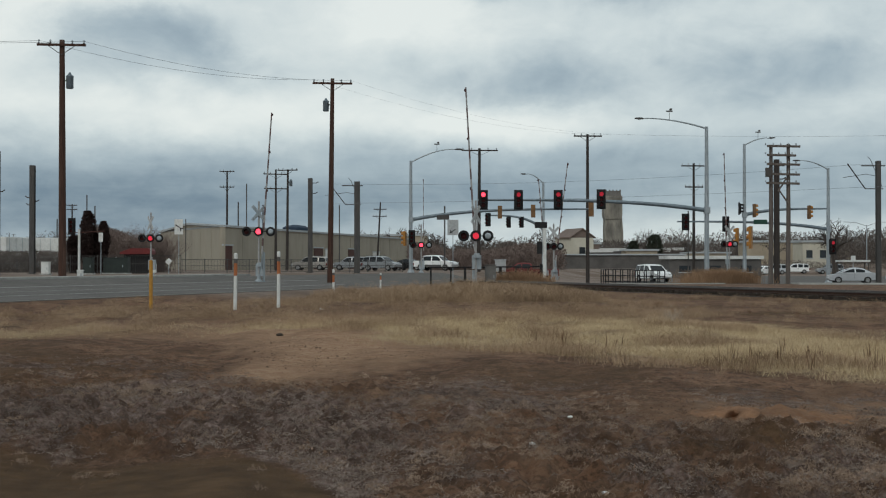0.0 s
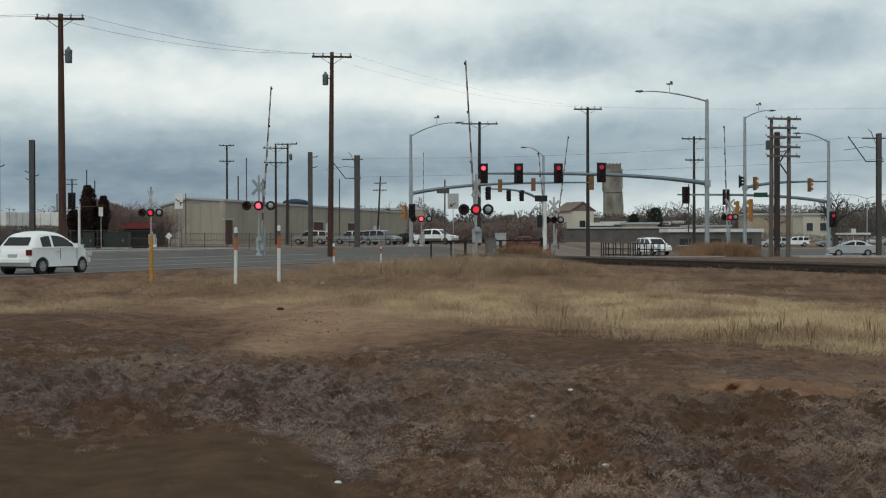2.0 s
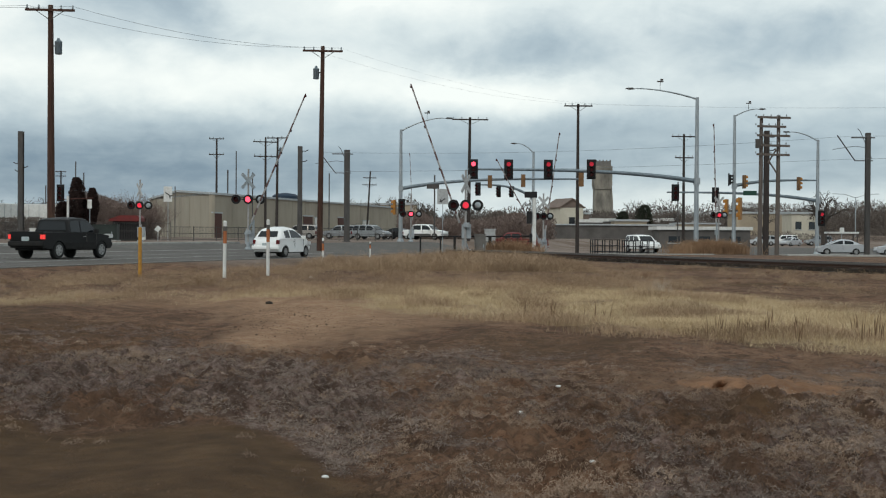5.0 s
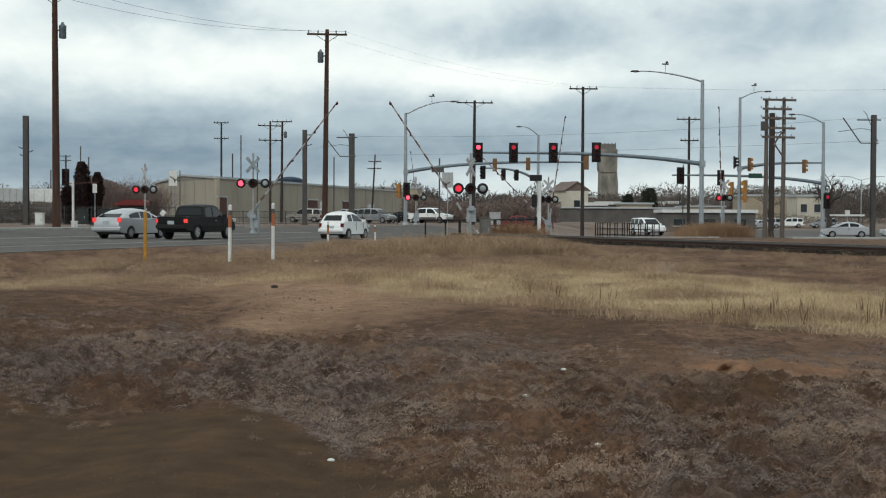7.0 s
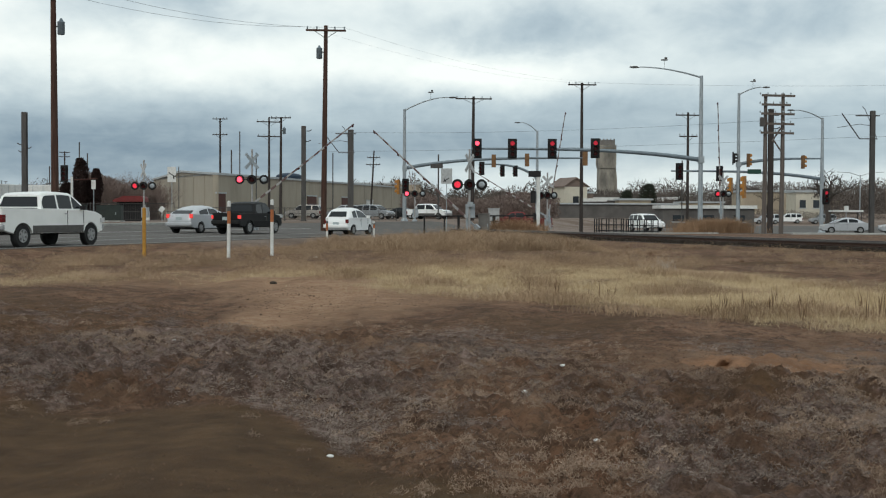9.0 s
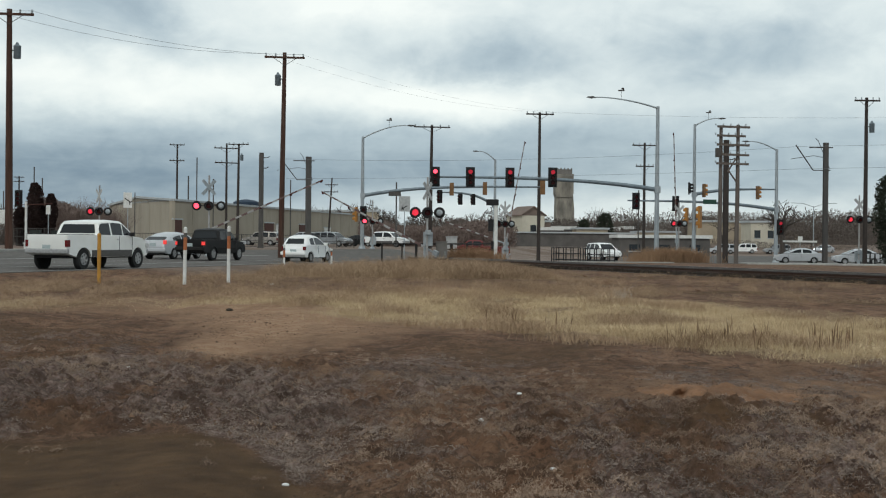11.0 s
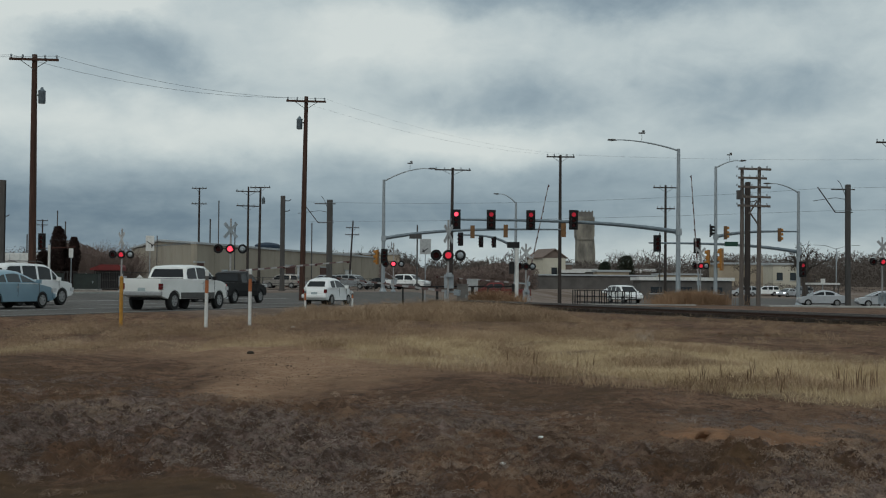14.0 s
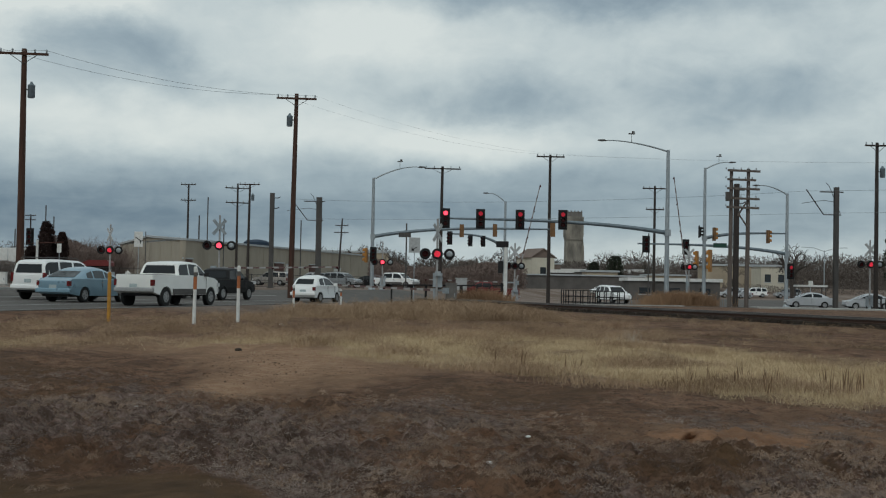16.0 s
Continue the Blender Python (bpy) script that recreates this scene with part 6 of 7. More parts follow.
def red_truck():
    vehicle("flatbed_truck", "faded red flatbed truck behind the weeds", "truck", pose(7.4, 112.0, base_z(7.4, 112), 0, 0, 176), 5.4, 1.95,
            [(-2.6, 0.9), (-2.66, 1.0), (-2.66, 1.35), (-0.5, 1.38), (0.6, 1.42), (1.6, 1.4), (2.3, 1.25), (2.62, 1.0), (2.66, 0.7), (2.6, 0.55)],
            [(-0.4, 1.38), (-0.3, 1.8), (-0.1, 1.9), (0.5, 1.92), (0.9, 1.88), (1.0, 1.82), (1.6, 1.38)], (-1.6, 1.75), 0.4, M_REDPAINT, [(0.1, 0.45), (0.5, 0.85)], M_GLASS, lower=M_TRIM, zb=0.5)


red_truck()

# ---- far right: sheds, houses, shelter ----
house(34.5, 166.0, 11.6, 6.0, 2.75, 0.42, 0, M_SHEDWALL, "long low dark shed with a white roof edge", 2, 3, "long_shed")
house(29.6, 290.0, 5.6, 8.0, 7.0, 1.9, 20, M_CREAM, "pale beige building with a brown gable", False, 1)
house(33.6, 292.0, 3.2, 6.0, 5.6, 0.4, 0, M_BROWNROOF, "reddish-brown annexe of the beige building", True, 1)
house(43.0, 340.0, 9.0, 9.0, 3.2, 1.6, 15, M_TANWALL, "far house with a brown pitched roof", False, 2)
house(52.0, 360.0, 10.0, 9.0, 3.6, 1.8, -12, M_CREAM, "far pale house with a brown pitched roof", False, 2)
house(64.0, 380.0, 12.0, 9.0, 3.6, 1.8, 8, M_TANWALL, "far tan house with a brown pitched roof", False, 3)
house(68.0, 264.0, 13.0, 8.0, 4.6, 0.4, 0, M_TANWALL, "long low tan building", True, 0)
for hx, hy, hw, hh in ((34.5, 285, 5.0, 4.2), (39.5, 300, 6.0, 4.6), (44.0, 288, 4.0, 4.0), (49.5, 305, 7.5, 4.5), (55.5, 312, 5.0, 4.9), (60.5, 300, 4.5, 4.1)):
    house(hx, hy, hw, 6.0, hh - 0.5, 0.7, 0, M_SHEDWALL, "far low building with a white roof", 2, 2)
house(71.5, 250.0, 5.2, 7.0, 4.9, 0.4, 0, M_CREAM, "cream building with dark windows", True, 2)
house(30.5, 232.0, 25.0, 6.0, 2.7, 0.25, 0, M_SHEDWALL, "long low dark building with a pale roof edge", True, 0)
house(37.5, 246.0, 6.0, 6.0, 3.6, 0.35, 0, M_TANWALL, "small tan building with a flat roof", True, 2)
juniper(43.2, 262.0, 6.8, 1.8, 6, M_FIR, "dark broad evergreen among far buildings")
juniper(39.6, 268.0, 5.6, 1.5, 7, M_FIR, "dark broad evergreen among far buildings")
house(52.0, 255.0, 8.0, 8.0, 3.2, 0.3, 0, M_TANWALL, "low tan building beside the street", True, 3)
house(96.0, 330.0, 16.0, 9.0, 3.6, 1.4, 0, M_TANWALL, "far tan house with a brown pitched roof", False, 3)
house(-14.0, 330.0, 20.0, 9.0, 8.2, 0.5, 0, M_TANWALL, "far low building behind the warehouse", True, 4)
for tx, ty in ((33.5, 235), (37.5, 238), (41.0, 232), (58.0, 226), (63.0, 230), (68.5, 228)):
    small_car(tx, ty, 175 + (tx * 7) % 9, (P_WHITE, P_SILVER, P_GREY)[int(tx) % 3], "far parked car in a row", True)


def shelter():
    x, y = 44.6, 140.0
    ob = thing("bus_shelter", pose(x, y, base_z(x, y)), "small bus shelter with a flat white roof", "bus shelter")
    bm = B()
    box(bm, (0, 0, 2.15), (3.3, 1.6, 0.2))
    part("roof", bm, M_WHITE, ob)
    for sx in (-1.5, 1.5):
        for sy in (-0.7, 0.7):
            part("post", tube(B(), [(sx, sy, 0), (sx, sy, 2.1)], 0.05, 6), M_STEEL, ob)
    bm = B()
    box(bm, (0, 0.4, 0.45), (2.2, 0.4, 0.06))
    part("bench", bm, M_STEEL, ob)


shelter()
sign_post(44.0, 138.0, 1.5, 2.1, 0.5, M_WHITE, "small pale sign beside the shelter")


def far_lamp():
    x, y = 83.0, 252.0
    z0 = base_z(x, y)
    ob = thing("double_street_lamp", pose(x, y, z0), "far street lamp with two long arms", "street lamp")
    part("pole", tube(B(), [(0, 0, 0), (0, 0, 8.0)], [0.12, 0.08], 8), M_GALV, ob)
    for s in (-1, 1):
        part("arm", tube(B(), [(0, 0, 7.8), (s * 2.2, 0, 8.5), (s * 4.6, 0, 8.6)], 0.06, 6), M_GALV, ob)


far_lamp()

FAR_CARS = []
for lab, keys in (("far white car driving along the cross street", [(0, 0.25), (1.5, 0.124), (4.5, -0.16), (16, -0.5)]),
                  ("far pale car driving along the cross street", [(0, 1.556), (4.4, 0.638), (5.5, 0.45), (7.0, 0.247), (9.5, -0.043), (16, -0.043)]),
                  ("far car driving with its lamps lit", [(0, 3.487), (10, 1.353), (12.5, 0.834), (13.5, 0.694), (14.5, 0.6), (16, 0.389)])):
    ob, hubs = vehicle("car", lab, "car", pose(60, 218, -0.6), 4.5, 1.8,
                       [(-2.15, 0.34), (-2.23, 0.54), (-2.2, 0.9), (-1.9, 1.0), (-1.3, 0.98), (1.1, 0.95), (1.85, 0.82), (2.2, 0.65), (2.23, 0.42), (2.15, 0.30)],
                       [(-1.80, 0.97), (-1.0, 1.36), (-0.7, 1.44), (-0.2, 1.48), (0.2, 1.43), (0.35, 1.38), (1.30, 0.97)], (-1.3, 1.35), 0.32,
                       P_WHITE if "white" in lab else P_SILVER, [(0.24, 0.50), (0.54, 0.88)], M_GLASS, zb=0.27, head_lit="lit" in lab)
    FAR_CARS.append((ob, keys))


def cross_street(t):
    """A place along the far cross street, which runs aslant beyond the shed."""
    x, y = 45 + 30 * t, 205 + 25 * t
    return pose(x, y, base_z(x, y) + 0.02, 0, 0, 220)


# ---- small plants as many rigid blades ----
def blades(name, spots, material, label, category, hgt, wid, per=5, spread=0.06, lean=0.45, kind="stuff", seed=1):
    """Tufts of stiff blades at spots (x, y, scale)."""
    rng = np.random.default_rng(seed)
    vs, fs = [], []
    for x, y, s in spots:
        z = ground_z(x, y) - 0.01
        for k in range(per):
            a, b = rng.uniform(0, 2 * math.pi), rng.uniform(0, 2 * math.pi)
            h = hgt * s * rng.uniform(0.5, 1.15)
            px, py = x + spread * s * rng.normal(), y + spread * s * rng.normal()
            ln = lean * rng.uniform(0.2, 1.2) * h
            w = wid * rng.uniform(0.6, 1.3)
            cx, cy = math.cos(b) * w, math.sin(b) * w
            tx, ty = px + math.cos(a) * ln, py + math.sin(a) * ln
            mx, my = px + math.cos(a) * ln * 0.35, py + math.sin(a) * ln * 0.35
            i = len(vs)
            vs += [(px - cx, py - cy, z), (px + cx, py + cy, z), (mx + cx * 0.8, my + cy * 0.8, z + h * 0.6), (mx - cx * 0.8, my - cy * 0.8, z + h * 0.6), (tx, ty, z + h)]
            fs += [(i, i + 1, i + 2, i + 3), (i + 3, i + 2, i + 4)]
    me = bpy.data.meshes.new(name)
    me.from_pydata(vs, [], fs)
    me.materials.append(material)
    return tagged(new(name, me), label, category, kind=kind)


def clumps(name, spots, material, label, category, radius, tall, leaf, per, seed, slim=0.14, upright=0.8):
    """Low cushions of many small leaves at spots (x, y, scale)."""
    rng = np.random.default_rng(seed)
    base = np.array([(x, y, ground_z(x, y), s) for x, y, s in spots])
    base = np.repeat(base, per, axis=0)
    n = len(base)
    a, d = rng.uniform(0, 2 * math.pi, n), np.sqrt(rng.uniform(0, 1, n)) * rng.uniform(0.6, 1.4, n)
    sc = base[:, 3]
    mid = np.stack([base[:, 0] + radius * sc * d * np.cos(a), base[:, 1] + radius * sc * d * np.sin(a),
                    base[:, 2] + tall * sc * rng.uniform(0.1, 1.0, n) * np.clip(1.2 - d, 0.15, 1)], axis=1)
    u = rng.normal(size=(n, 3)) * (1, 1, upright)
    u *= (leaf * rng.uniform(0.6, 1.5, n) / np.linalg.norm(u, axis=1))[:, None]
    v = rng.normal(size=(n, 3))
    v *= (slim * leaf / np.linalg.norm(v, axis=1))[:, None]
    vs = np.stack([mid - u, mid + v, mid + u, mid - v], axis=1).reshape(-1, 3)
    me = bpy.data.meshes.new(name)
    me.from_pydata(vs.tolist(), [], np.arange(4 * n).reshape(-1, 4).tolist())
    me.materials.append(material)
    return tagged(new(name, me), label, category, kind="stuff")


def scatter(count, x0, x1, y0, y1, keep, seed, near=True):
    """Spots in a stretch of the plan, denser where keep is high."""
    rng = np.random.default_rng(seed)
    out = []
    while count:
        count -= 1
        y = math.exp(rng.uniform(math.log(y0), math.log(y1))) if near else rng.uniform(y0, y1)
        half = 0.40 * y + 1.5
        x = rng.uniform(max(x0, -half), min(x1, half))
        k = keep(x, y)
        if rng.uniform() < k:
            out.append((x, y, 0.6 + 0.6 * rng.uniform() * min(1, k + 0.3)))
    return out


def weed_share(x, y):
    """Tall brown weeds: a mound before the crossing, thinner to both sides."""
    u, o = road_axes(x, y)
    if o > -3.2:
        return 0.0
    n = 0.34 + 2.1 * noise.noise(Vector((x * 0.6, y * 0.30, 41))) + 1.2 * noise.noise(Vector((x * 1.9, y * 0.8, 43)))
    n *= (1 - 0.84 * smooth_step(4.5, 7.5, x)) * (0.6 + 0.4 * smooth_step(-7.0, -3.0, x))
    return max(0.0, min(1.0, n)) * smooth_step(23.5 - 3 * (1 - smooth_step(-3, 0, x)), 27 - 2.5 * (1 - smooth_step(-3, 0, x)), y) * (1 - smooth_step(46, 52, y))


blades("straw_grass", scatter(64000, -14, 14, 11, 33, straw_share, 3), M_STRAW, "pale yellow dry grass in a broad belt", "dry grass", 0.095, 0.0022, 10, 0.17, 1.6, seed=4)
blades("belt_weeds", scatter(26000, -12, 12, 13, 30, lambda x, y: straw_share(x, y + 1.5) * smooth_step(0.0, 0.45, noise.noise(Vector((x * 0.9, y * 0.45, 45)))), 15), M_WEED, "brown tufts among the pale grass", "weeds", 0.17, 0.0030, 16, 0.14, 1.1, seed=16)
clumps("brown_weeds", scatter(16000, -22, 22, 20, 54, weed_share, 5), M_WEED, "tangled brown dry weeds", "weeds", 0.30, 0.25, 0.042, 56, 6, 0.075, 1.3)
blades("stubble", scatter(26000, -9, 9, 5.2, 24, lambda x, y: (1 - straw_share(x, y)) * (1 - 0.8 * dark_corner(x, y)) * (0.25 + 0.75 * max(0, 0.5 + noise.noise(Vector((x, y, 50))))), 7), M_STUBBLE, "short brown trodden grass", "grass", 0.026, 0.0018, 5, 0.05, 2.0, seed=8)
clumps("leaf_litter", scatter(60000, -8, 7, 5.2, 17, litter_share, 9), M_LITTER, "grey frosted weed twigs on the soil", "leaf litter", 0.045, 0.032, 0.0105, 12, 10, 0.24)


def clods():
    """Crumbs and lumps of soil, some pebbles among them."""
    rng = np.random.default_rng(81)
    vs, fs = [], []
    for x, y, sc in scatter(42000, -8, 8, 5.2, 20, lambda x, y: (1 - straw_share(x, y)) * (1 - 0.8 * dark_corner(x, y)) * (0.15 + 0.85 * smooth_step(-0.1, 0.4, noise.noise(Vector((x * 0.8, y * 0.8, 83))))), 82):
        r = 0.008 * sc * rng.uniform(0.5, 1.4)
        if rng.uniform() < 0.10 and dark_corner(x, y) < 0.3:
            r *= rng.uniform(1.6, 2.6)
        z = ground_z(x, y)
        i = len(vs)
        a = rng.uniform(0, 6.28)
        for k in range(5):
            b = a + k * 1.2566
            vs.append((x + r * math.cos(b) * rng.uniform(0.7, 1.4), y + r * math.sin(b) * rng.uniform(0.7, 1.4), z - 0.004))
        for k in range(3):
            b = a + k * 2.094
            vs.append((x + 0.55 * r * math.cos(b), y + 0.55 * r * math.sin(b), z + r * rng.uniform(0.4, 0.9)))
        fs += [(i, i + 1, i + 5), (i + 1, i + 2, i + 6, i + 5), (i + 2, i + 3, i + 6), (i + 3, i + 4, i + 7, i + 6), (i + 4, i, i + 5, i + 7), (i + 5, i + 6, i + 7)]
    me = bpy.data.meshes.new("soil_clods")
    me.from_pydata(vs, [], fs)
    me.materials.append(M_CLOD)
    tagged(new("soil_clods", me), "crumbly brown clods of soil", "soil clods", kind="stuff")


clods()


def tuft_share(x, y):
    n = 0.25 + 0.9 * noise.noise(Vector((x * 1.3, y * 1.0, 91))) + 0.5 * noise.noise(Vector((x * 4.0, y * 3.0, 93)))
    a = smooth_step(-0.8, 1.2, x) * (1 - smooth_step(9.2, 10.4, y))
    b = math.exp(-((x + 2.8) / 2.6) ** 2 - ((y - 10.8) / 2.2) ** 2)
    c = math.exp(-((x - 0.4) / 1.2) ** 2 - ((y - 9.6) / 1.6) ** 2)
    return max(0.0, n) * max(a, b, c)


clumps("dry_tufts", scatter(20000, -7, 7, 5.0, 14, tuft_share, 94), M_TUFT, "small pale grey-brown tufts of dry weed", "dry tufts", 0.062, 0.060, 0.0105, 70, 95, 0.18, 1.2)


def pebble(x, y, r, label, material=None):
    rng = np.random.default_rng(int(1000 * (x + 20)))
    ob = thing("pebble", pose(x, y, ground_z(x, y)), label, "pebble", "pale pebbles")
    bm = B()
    bmesh.ops.create_icosphere(bm, subdivisions=2, radius=r)
    for v in bm.verts:
        v.co = Vector((v.co.x * 1.3, v.co.y, v.co.z * 0.6 + r * 0.3)) * (1 + 0.15 * noise.noise(v.co / r * 1.2))
    part("stone", bm, material or M_WHITE, ob, smooth=True)


for gx, gy, gr in ((0.80, 6.35, 0.020), (-0.52, 6.32, 0.022), (0.55, 7.95, 0.022), (-2.2, 10.8, 0.02), (-3.75, 10.55, 0.03), (2.95, 7.6, 0.014), (-0.55, 8.6, 0.012)):
    pebble(gx, gy, gr * 0.7, "small pale pebble lying on the soil")


pebble(-3.1, 33.0, 0.045, "pale stone among the weeds")
pebble(-2.66, 21.0, 0.05, "dark lump of soil on the pale ground", M_TIE)
pebble(1.15, 7.4, 0.014, "small pale pebble lying on the soil")
pebble(0.95, 9.6, 0.018, "small pale pebble lying on the soil")


def stalks():
    rng = np.random.default_rng(71)
    spots = [(rng.normal(3.9, 0.5), rng.uniform(13.6, 16.2), rng.uniform(0.4, 1.1)) for _ in range(16)]
    spots += [(rng.normal(5.2, 0.25), rng.uniform(14.2, 15.5), rng.uniform(0.6, 1.1)) for _ in range(12)]
    spots += [(rng.normal(2.1, 0.5), rng.uniform(17.5, 19.5), rng.uniform(0.5, 1.0)) for _ in range(8)]
    blades("dock_stalks", spots, M_STALK, "thin dark brown dry stalks", "dry stalks", 0.36, 0.006, 3, 0.03, 0.25, seed=72)


stalks()
M_ASHEN = blade_mat("ashen stalks", (0.34, 0.29, 0.24), (0.56, 0.50, 0.44))
ashen = np.random.default_rng(73)
blades("pale_stalks", [(ashen.normal(4.3, 0.16), ashen.uniform(24.2, 25.0), ashen.uniform(0.5, 1.1)) for _ in range(16)], M_ASHEN, "whitish dry branching weed", "dry stalks", 0.38, 0.0020, 5, 0.07, 1.0, seed=74)


def mound_weeds():
    rng = np.random.default_rng(12)
    spots = []
    for _ in range(3400):
        x, y = rng.normal(1.4, 2.6), rng.uniform(40, 49)
        if road_axes(x, y)[1] < -3 and -4.5 < x < 5.2:
            spots.append((x, y, (0.5 + 0.5 * rng.uniform()) * (1 - 0.35 * abs(x - 1) / 4) * (0.9 + 0.9 * noise.noise(Vector((x * 0.9, y * 0.45, 47))))))
    blades("tall_weeds", spots, M_WEED, "thicket of tall brown dry weeds", "weeds", 0.66, 0.0042, 16, 0.26, 1.3, seed=13)


mound_weeds()


def thicket(name, x0, x1, y0, y1, height, count, material, label, seed, stems_each=5, wide=0.03, levels=3):
    """A bare bush line: many thin stems that fork."""
    rng = np.random.default_rng(seed)
    vs, fs = [], []
    for _ in range(count):
        x, y = rng.uniform(x0, x1), rng.uniform(y0, y1)
        z = base_z(x, y) - 0.1
        h = height * rng.uniform(0.5, 1.0) * (0.8 + 0.55 * noise.noise(Vector((x * 0.10, y * 0.05, seed))))
        stems = [(Vector((x + rng.normal() * h * 0.1, y + rng.normal() * h * 0.1, z)), Vector((rng.normal() * 0.35, rng.normal() * 0.35, 1)), h * 0.42, wide, 0) for _k in range(stems_each)]
        while stems:
            p, d, ln, w, lv = stems.pop()
            q = p + d.normalized() * ln
            s, t = Vector((w, 0, 0)), Vector((w * 0.5, 0, 0))
            i = len(vs)
            vs += [tuple(p - s), tuple(p + s), tuple(q + t), tuple(q - t)]
            fs.append((i, i + 1, i + 2, i + 3))
            if lv < levels:
                for _k in range(3):
                    stems.append((p.lerp(q, rng.uniform(0.4, 1.0)), d + Vector((rng.normal() * 0.6, rng.normal() * 0.6, rng.uniform(-0.1, 0.4))), ln * rng.uniform(0.4, 0.7), w * 0.7, lv + 1))
    me = bpy.data.meshes.new(name)
    me.from_pydata(vs, [], fs)
    me.materials.append(material)
    return tagged(new(name, me), label, "bushes", kind="stuff")


def foliage_line(name, x0, x1, y0, y1, height, count, size, material, label, seed):
    """Far evergreens and brush as many small leaf clumps."""
    rng = np.random.default_rng(seed)
    vs, fs = [], []
    for _ in range(count):
        x, y = rng.uniform(x0, x1), rng.uniform(y0, y1)
        top = height * (0.55 + 0.45 * noise.noise(Vector((x * 0.05, y * 0.02, seed))) + 0.25 * noise.noise(Vector((x * 0.21, 1, seed))))
        z = base_z(x, y) + max(0.2, top) * rng.uniform(0, 1) ** 0.9
        a = Vector((rng.normal(), rng.normal(), 1.6 * rng.normal())).normalized() * size * rng.uniform(0.7, 1.9)
        b = Vector((rng.normal(), rng.normal(), rng.normal())).normalized() * size * 0.22
        c = Vector((x, y, z))
        i = len(vs)
        vs += [tuple(c - a), tuple(c + b), tuple(c + a), tuple(c - b)]
        fs.append((i, i + 1, i + 2, i + 3))
    me = bpy.data.meshes.new(name)
    me.from_pydata(vs, [], fs)
    me.materials.append(material)
    return tagged(new(name, me), label, "far trees", kind="stuff")


thicket("bare_shrubs", -33.6, -28.2, 118, 134, 7.6, 220, M_SHRUB, "leafless purple-brown shrubs behind the road", 31, 5, 0.018)
foliage_line("shrub_twigs", -33.6, -28.6, 119, 133, 8.6, 34000, 0.17, M_SHRUB, "hazy mass of purple-brown twigs", 38)
thicket("bare_bushes", -4, 16, 172, 200, 4.8, 160, M_SHRUB, "leafless brown bushes beyond the crossing", 32, wide=0.03)
foliage_line("brush_crossing", -5, 17, 176, 202, 6.2, 40000, 0.24, M_SHRUB, "dense brown brush beyond the crossing", 39)
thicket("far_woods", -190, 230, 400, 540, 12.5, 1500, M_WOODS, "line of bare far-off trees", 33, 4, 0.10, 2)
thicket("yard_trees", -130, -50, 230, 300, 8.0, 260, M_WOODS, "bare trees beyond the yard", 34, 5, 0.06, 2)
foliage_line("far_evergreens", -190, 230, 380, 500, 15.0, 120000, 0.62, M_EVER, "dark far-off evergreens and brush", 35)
foliage_line("yard_brush", -130, -48, 225, 290, 5.0, 26000, 0.3, M_WOODS, "brown brush beyond the yard", 40)
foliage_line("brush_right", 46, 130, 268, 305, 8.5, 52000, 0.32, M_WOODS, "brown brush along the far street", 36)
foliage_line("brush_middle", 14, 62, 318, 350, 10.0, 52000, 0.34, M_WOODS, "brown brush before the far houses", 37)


foliage_line("roadside_brush", 48, 100, 240, 248, 3.0, 10000, 0.16, M_WOODS, "low brown brush along the street", 55)
foliage_line("fence_brush", -52, -33.5, 121, 128, 4.0, 20000, 0.14, M_WOODS, "grey brush behind the yard fence", 54)


thicket("tumbleweeds", -4.5, 5.0, 41, 49.5, 1.0, 260, M_TUMBLE, "rounded tangles of dry tumbleweed", 51, 14, 0.005, 2)
thicket("low_tumbleweeds", -14, -3, 27, 37, 0.42, 170, M_TUMBLE, "low tangles of dry weed", 52, 12, 0.004, 2)
thicket("low_brush", 4.0, 16.0, 28, 44, 0.35, 90, M_STUBBLE, "scattered low tangles of dry weed", 53, 12, 0.004, 2)


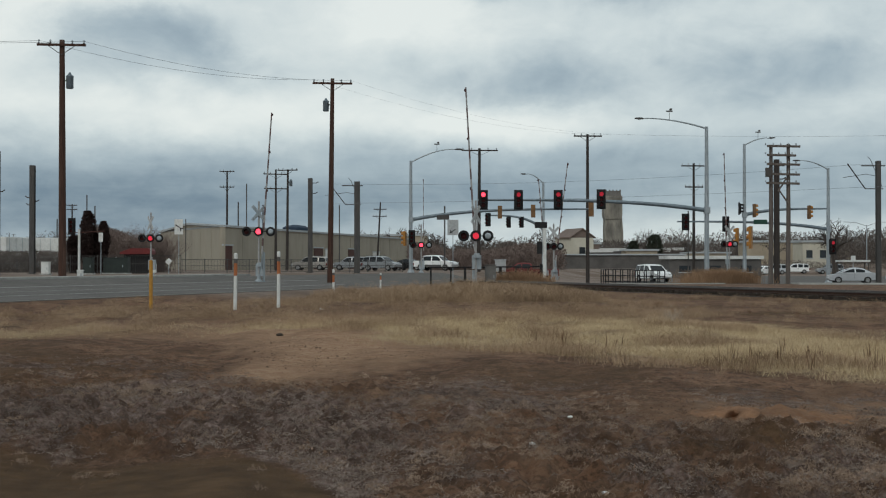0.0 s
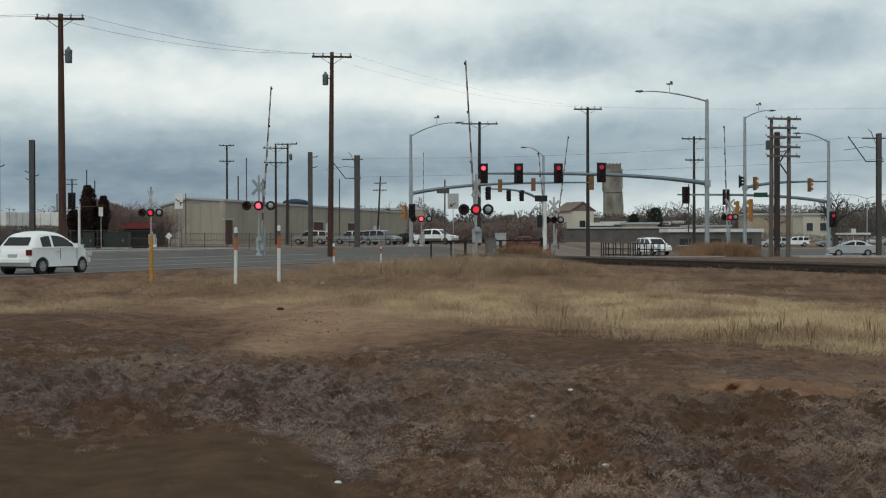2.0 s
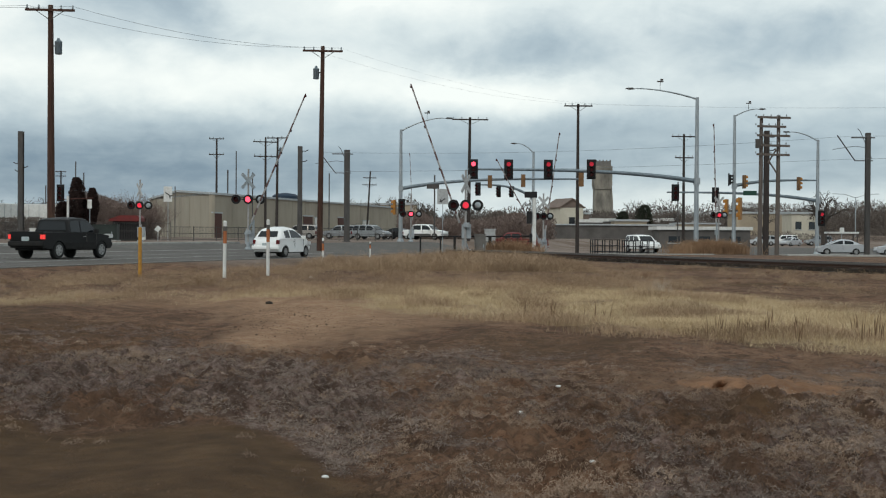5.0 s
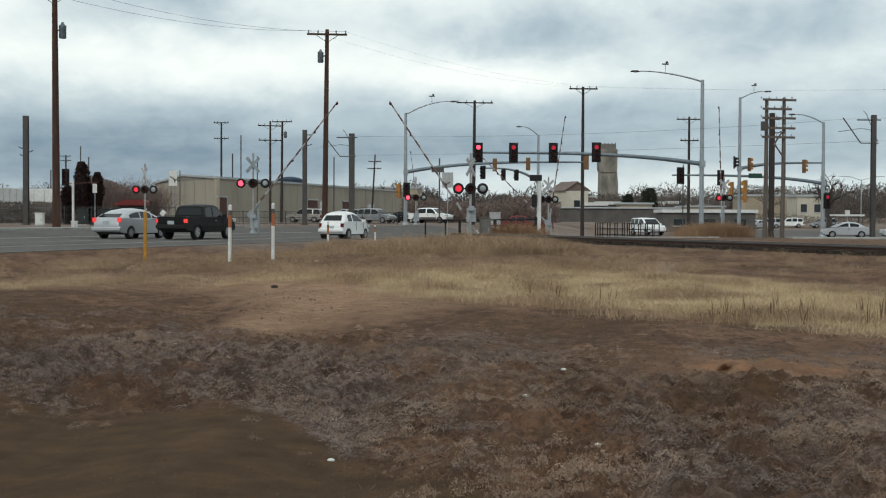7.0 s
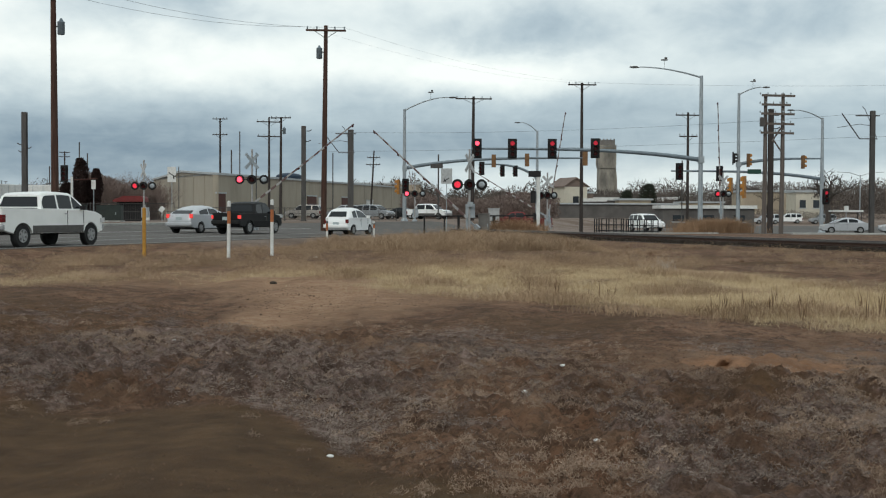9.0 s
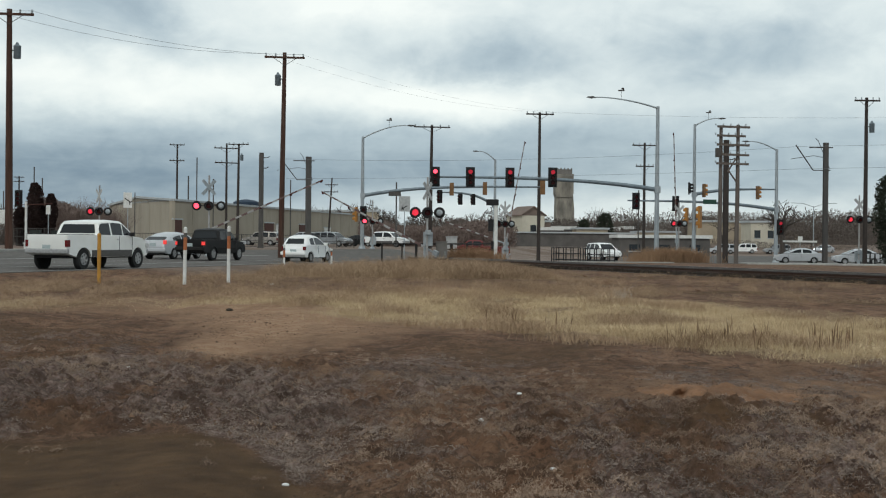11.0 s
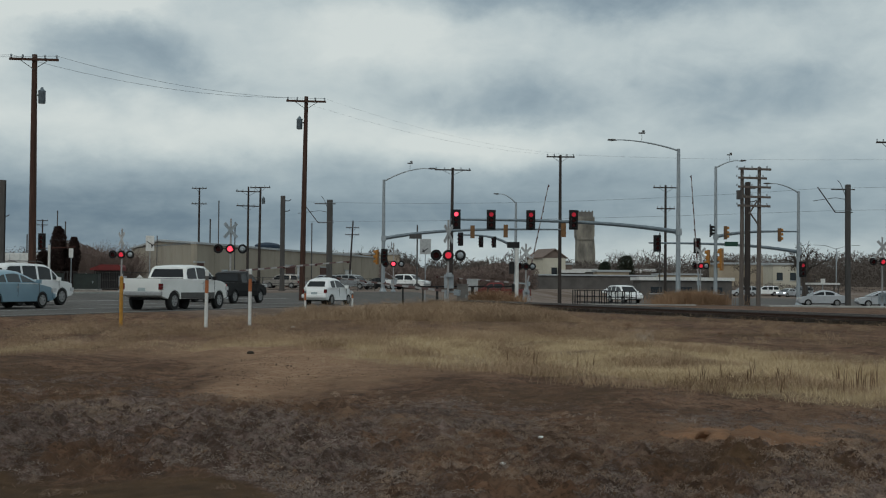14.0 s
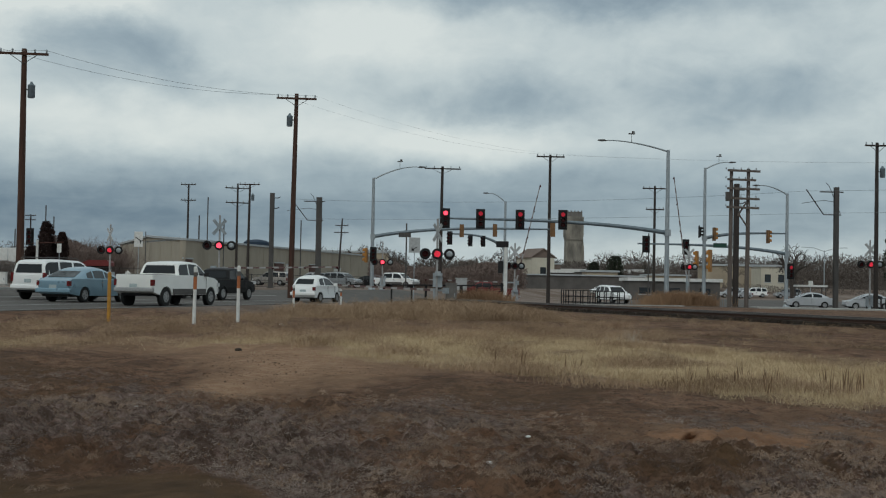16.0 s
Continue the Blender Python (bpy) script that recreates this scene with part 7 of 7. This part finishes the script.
def burrow():
    """A mound of fresh sandy soil with a dark burrow mouth in its near face."""
    x, y = 2.33, 9.75
    ob = thing("burrow", pose(x, y, ground_z(x, y)), "mound of orange-brown soil with a burrow mouth", "burrow")
    bm = B()
    rings, seg = 64, 128
    g0 = ground_z(x, y)
    grid = []
    for i in range(rings + 1):
        d, row = 0.95 * i / rings, []
        for k in range(seg):
            a = 2 * math.pi * k / seg
            p = Vector((d * math.cos(a) * 1.1 + 0.15, d * math.sin(a) * 0.75, 0))
            c = Vector((p.x, p.y, 2.0))
            rise = math.exp(-(d / 0.48) ** 2) * (1 + 0.5 * noise.noise(c * 3))
            p.z = ground_z(x + p.x, y + p.y) - g0 + 0.085 * rise + 0.030 * noise.noise(c * 6) + 0.010 * noise.noise(c * 22) - 0.05 * (d / 0.95) ** 2
            q = math.hypot((p.x + 0.18 - 0.35 * (p.y + 0.22)) / 0.045, (p.y + 0.22) / 0.085) + 0.5 * noise.noise(c * 12)
            if q < 1.5:
                p += Vector((0.02, 0.115, -0.04)) * (1 - smooth_step(0.4, 1.5, q))
            row.append(bm.verts.new(p))
        grid.append(row)
    for r0, r1 in zip(grid, grid[1:]):
        for k in range(seg):
            j = (k + 1) % seg
            bm.faces.new((r0[k], r1[k], r1[j], r0[j]) if r0 is not grid[0] else (r0[k], r1[k], r1[j]))
    bmesh.ops.recalc_face_normals(bm, faces=bm.faces)
    part("mound", bm, M_SANDY, ob, smooth=True)


burrow()


def rust_weeds():
    rng = np.random.default_rng(41)
    spots = [(rng.normal(18.0, 0.8), rng.uniform(80, 88), 0.5 + 0.6 * rng.uniform()) for _ in range(2600)]
    spots += [(rng.normal(4.3, 0.7), rng.uniform(71.5, 74), 0.4 + 0.6 * rng.uniform()) for _ in range(900)]
    blades("rust_weeds", spots, M_ORWEED, "tall rust-brown dry weeds beside the track", "weeds", 0.95, 0.012, 7, 0.2, 0.8, seed=42)


rust_weeds()


def spin(hubs, us, r):
    """Turns a car's wheels with the road that it covers while it is near, a sixth of a turn at most from row to row."""
    ts, ds = [t for t, u in us], [u for t, u in us]
    rows, last, turned = [(0.0, 0.0)], 0, 0.0
    before = float(np.interp(0.0, ts, ds))
    for f in range(1, int(SECONDS * FPS) + 1):
        t = f / FPS
        u = float(np.interp(t, ts, ds))
        if u > -24:
            turned += math.degrees((u - before) / r)
        before = u
        if turned - rows[-1][1] > 20 or f == int(SECONDS * FPS):
            rows.append((t, turned))
    for hub in hubs:
        x, y, z = hub.matrix_basis.translation
        walk(hub, [(t, pose(x, y, z, 0, a, 0)) for t, a in rows])


def motions():
    for ob, hubs, us, o, r in CARS:
        walk(ob, [(t, car_row(u, o)) for t, u in us])
        spin(hubs, us, r)
    for arm, z, keys in GATES:
        walk(arm, [(t, pose(0, -0.2, z, 0, a, 0)) for t, a in keys])
    for lit, x0, x1, y, z in FLASHERS:
        rows, t = [(0.0, x1)], 0.01
        side = 0
        t = 0.03
        while t < SECONDS:
            rows.append((max(t - 0.034, 0.034) if len(rows) > 1 else 0.034, rows[-1][1]))
            rows.append((t + 0.034, x0 if side == 0 else x1))
            side = 1 - side
            t += 0.54
        rows.append((SECONDS, rows[-1][1]))
        seen, out = set(), []
        for tt, x in rows:
            if frame(tt) not in seen:
                seen.add(frame(tt))
                out.append((tt, pose(x, y, z)))
        walk(lit, out)
    for ob, keys in FAR_CARS:
        walk(ob, [(t, cross_street(b)) for t, b in keys])


motions()
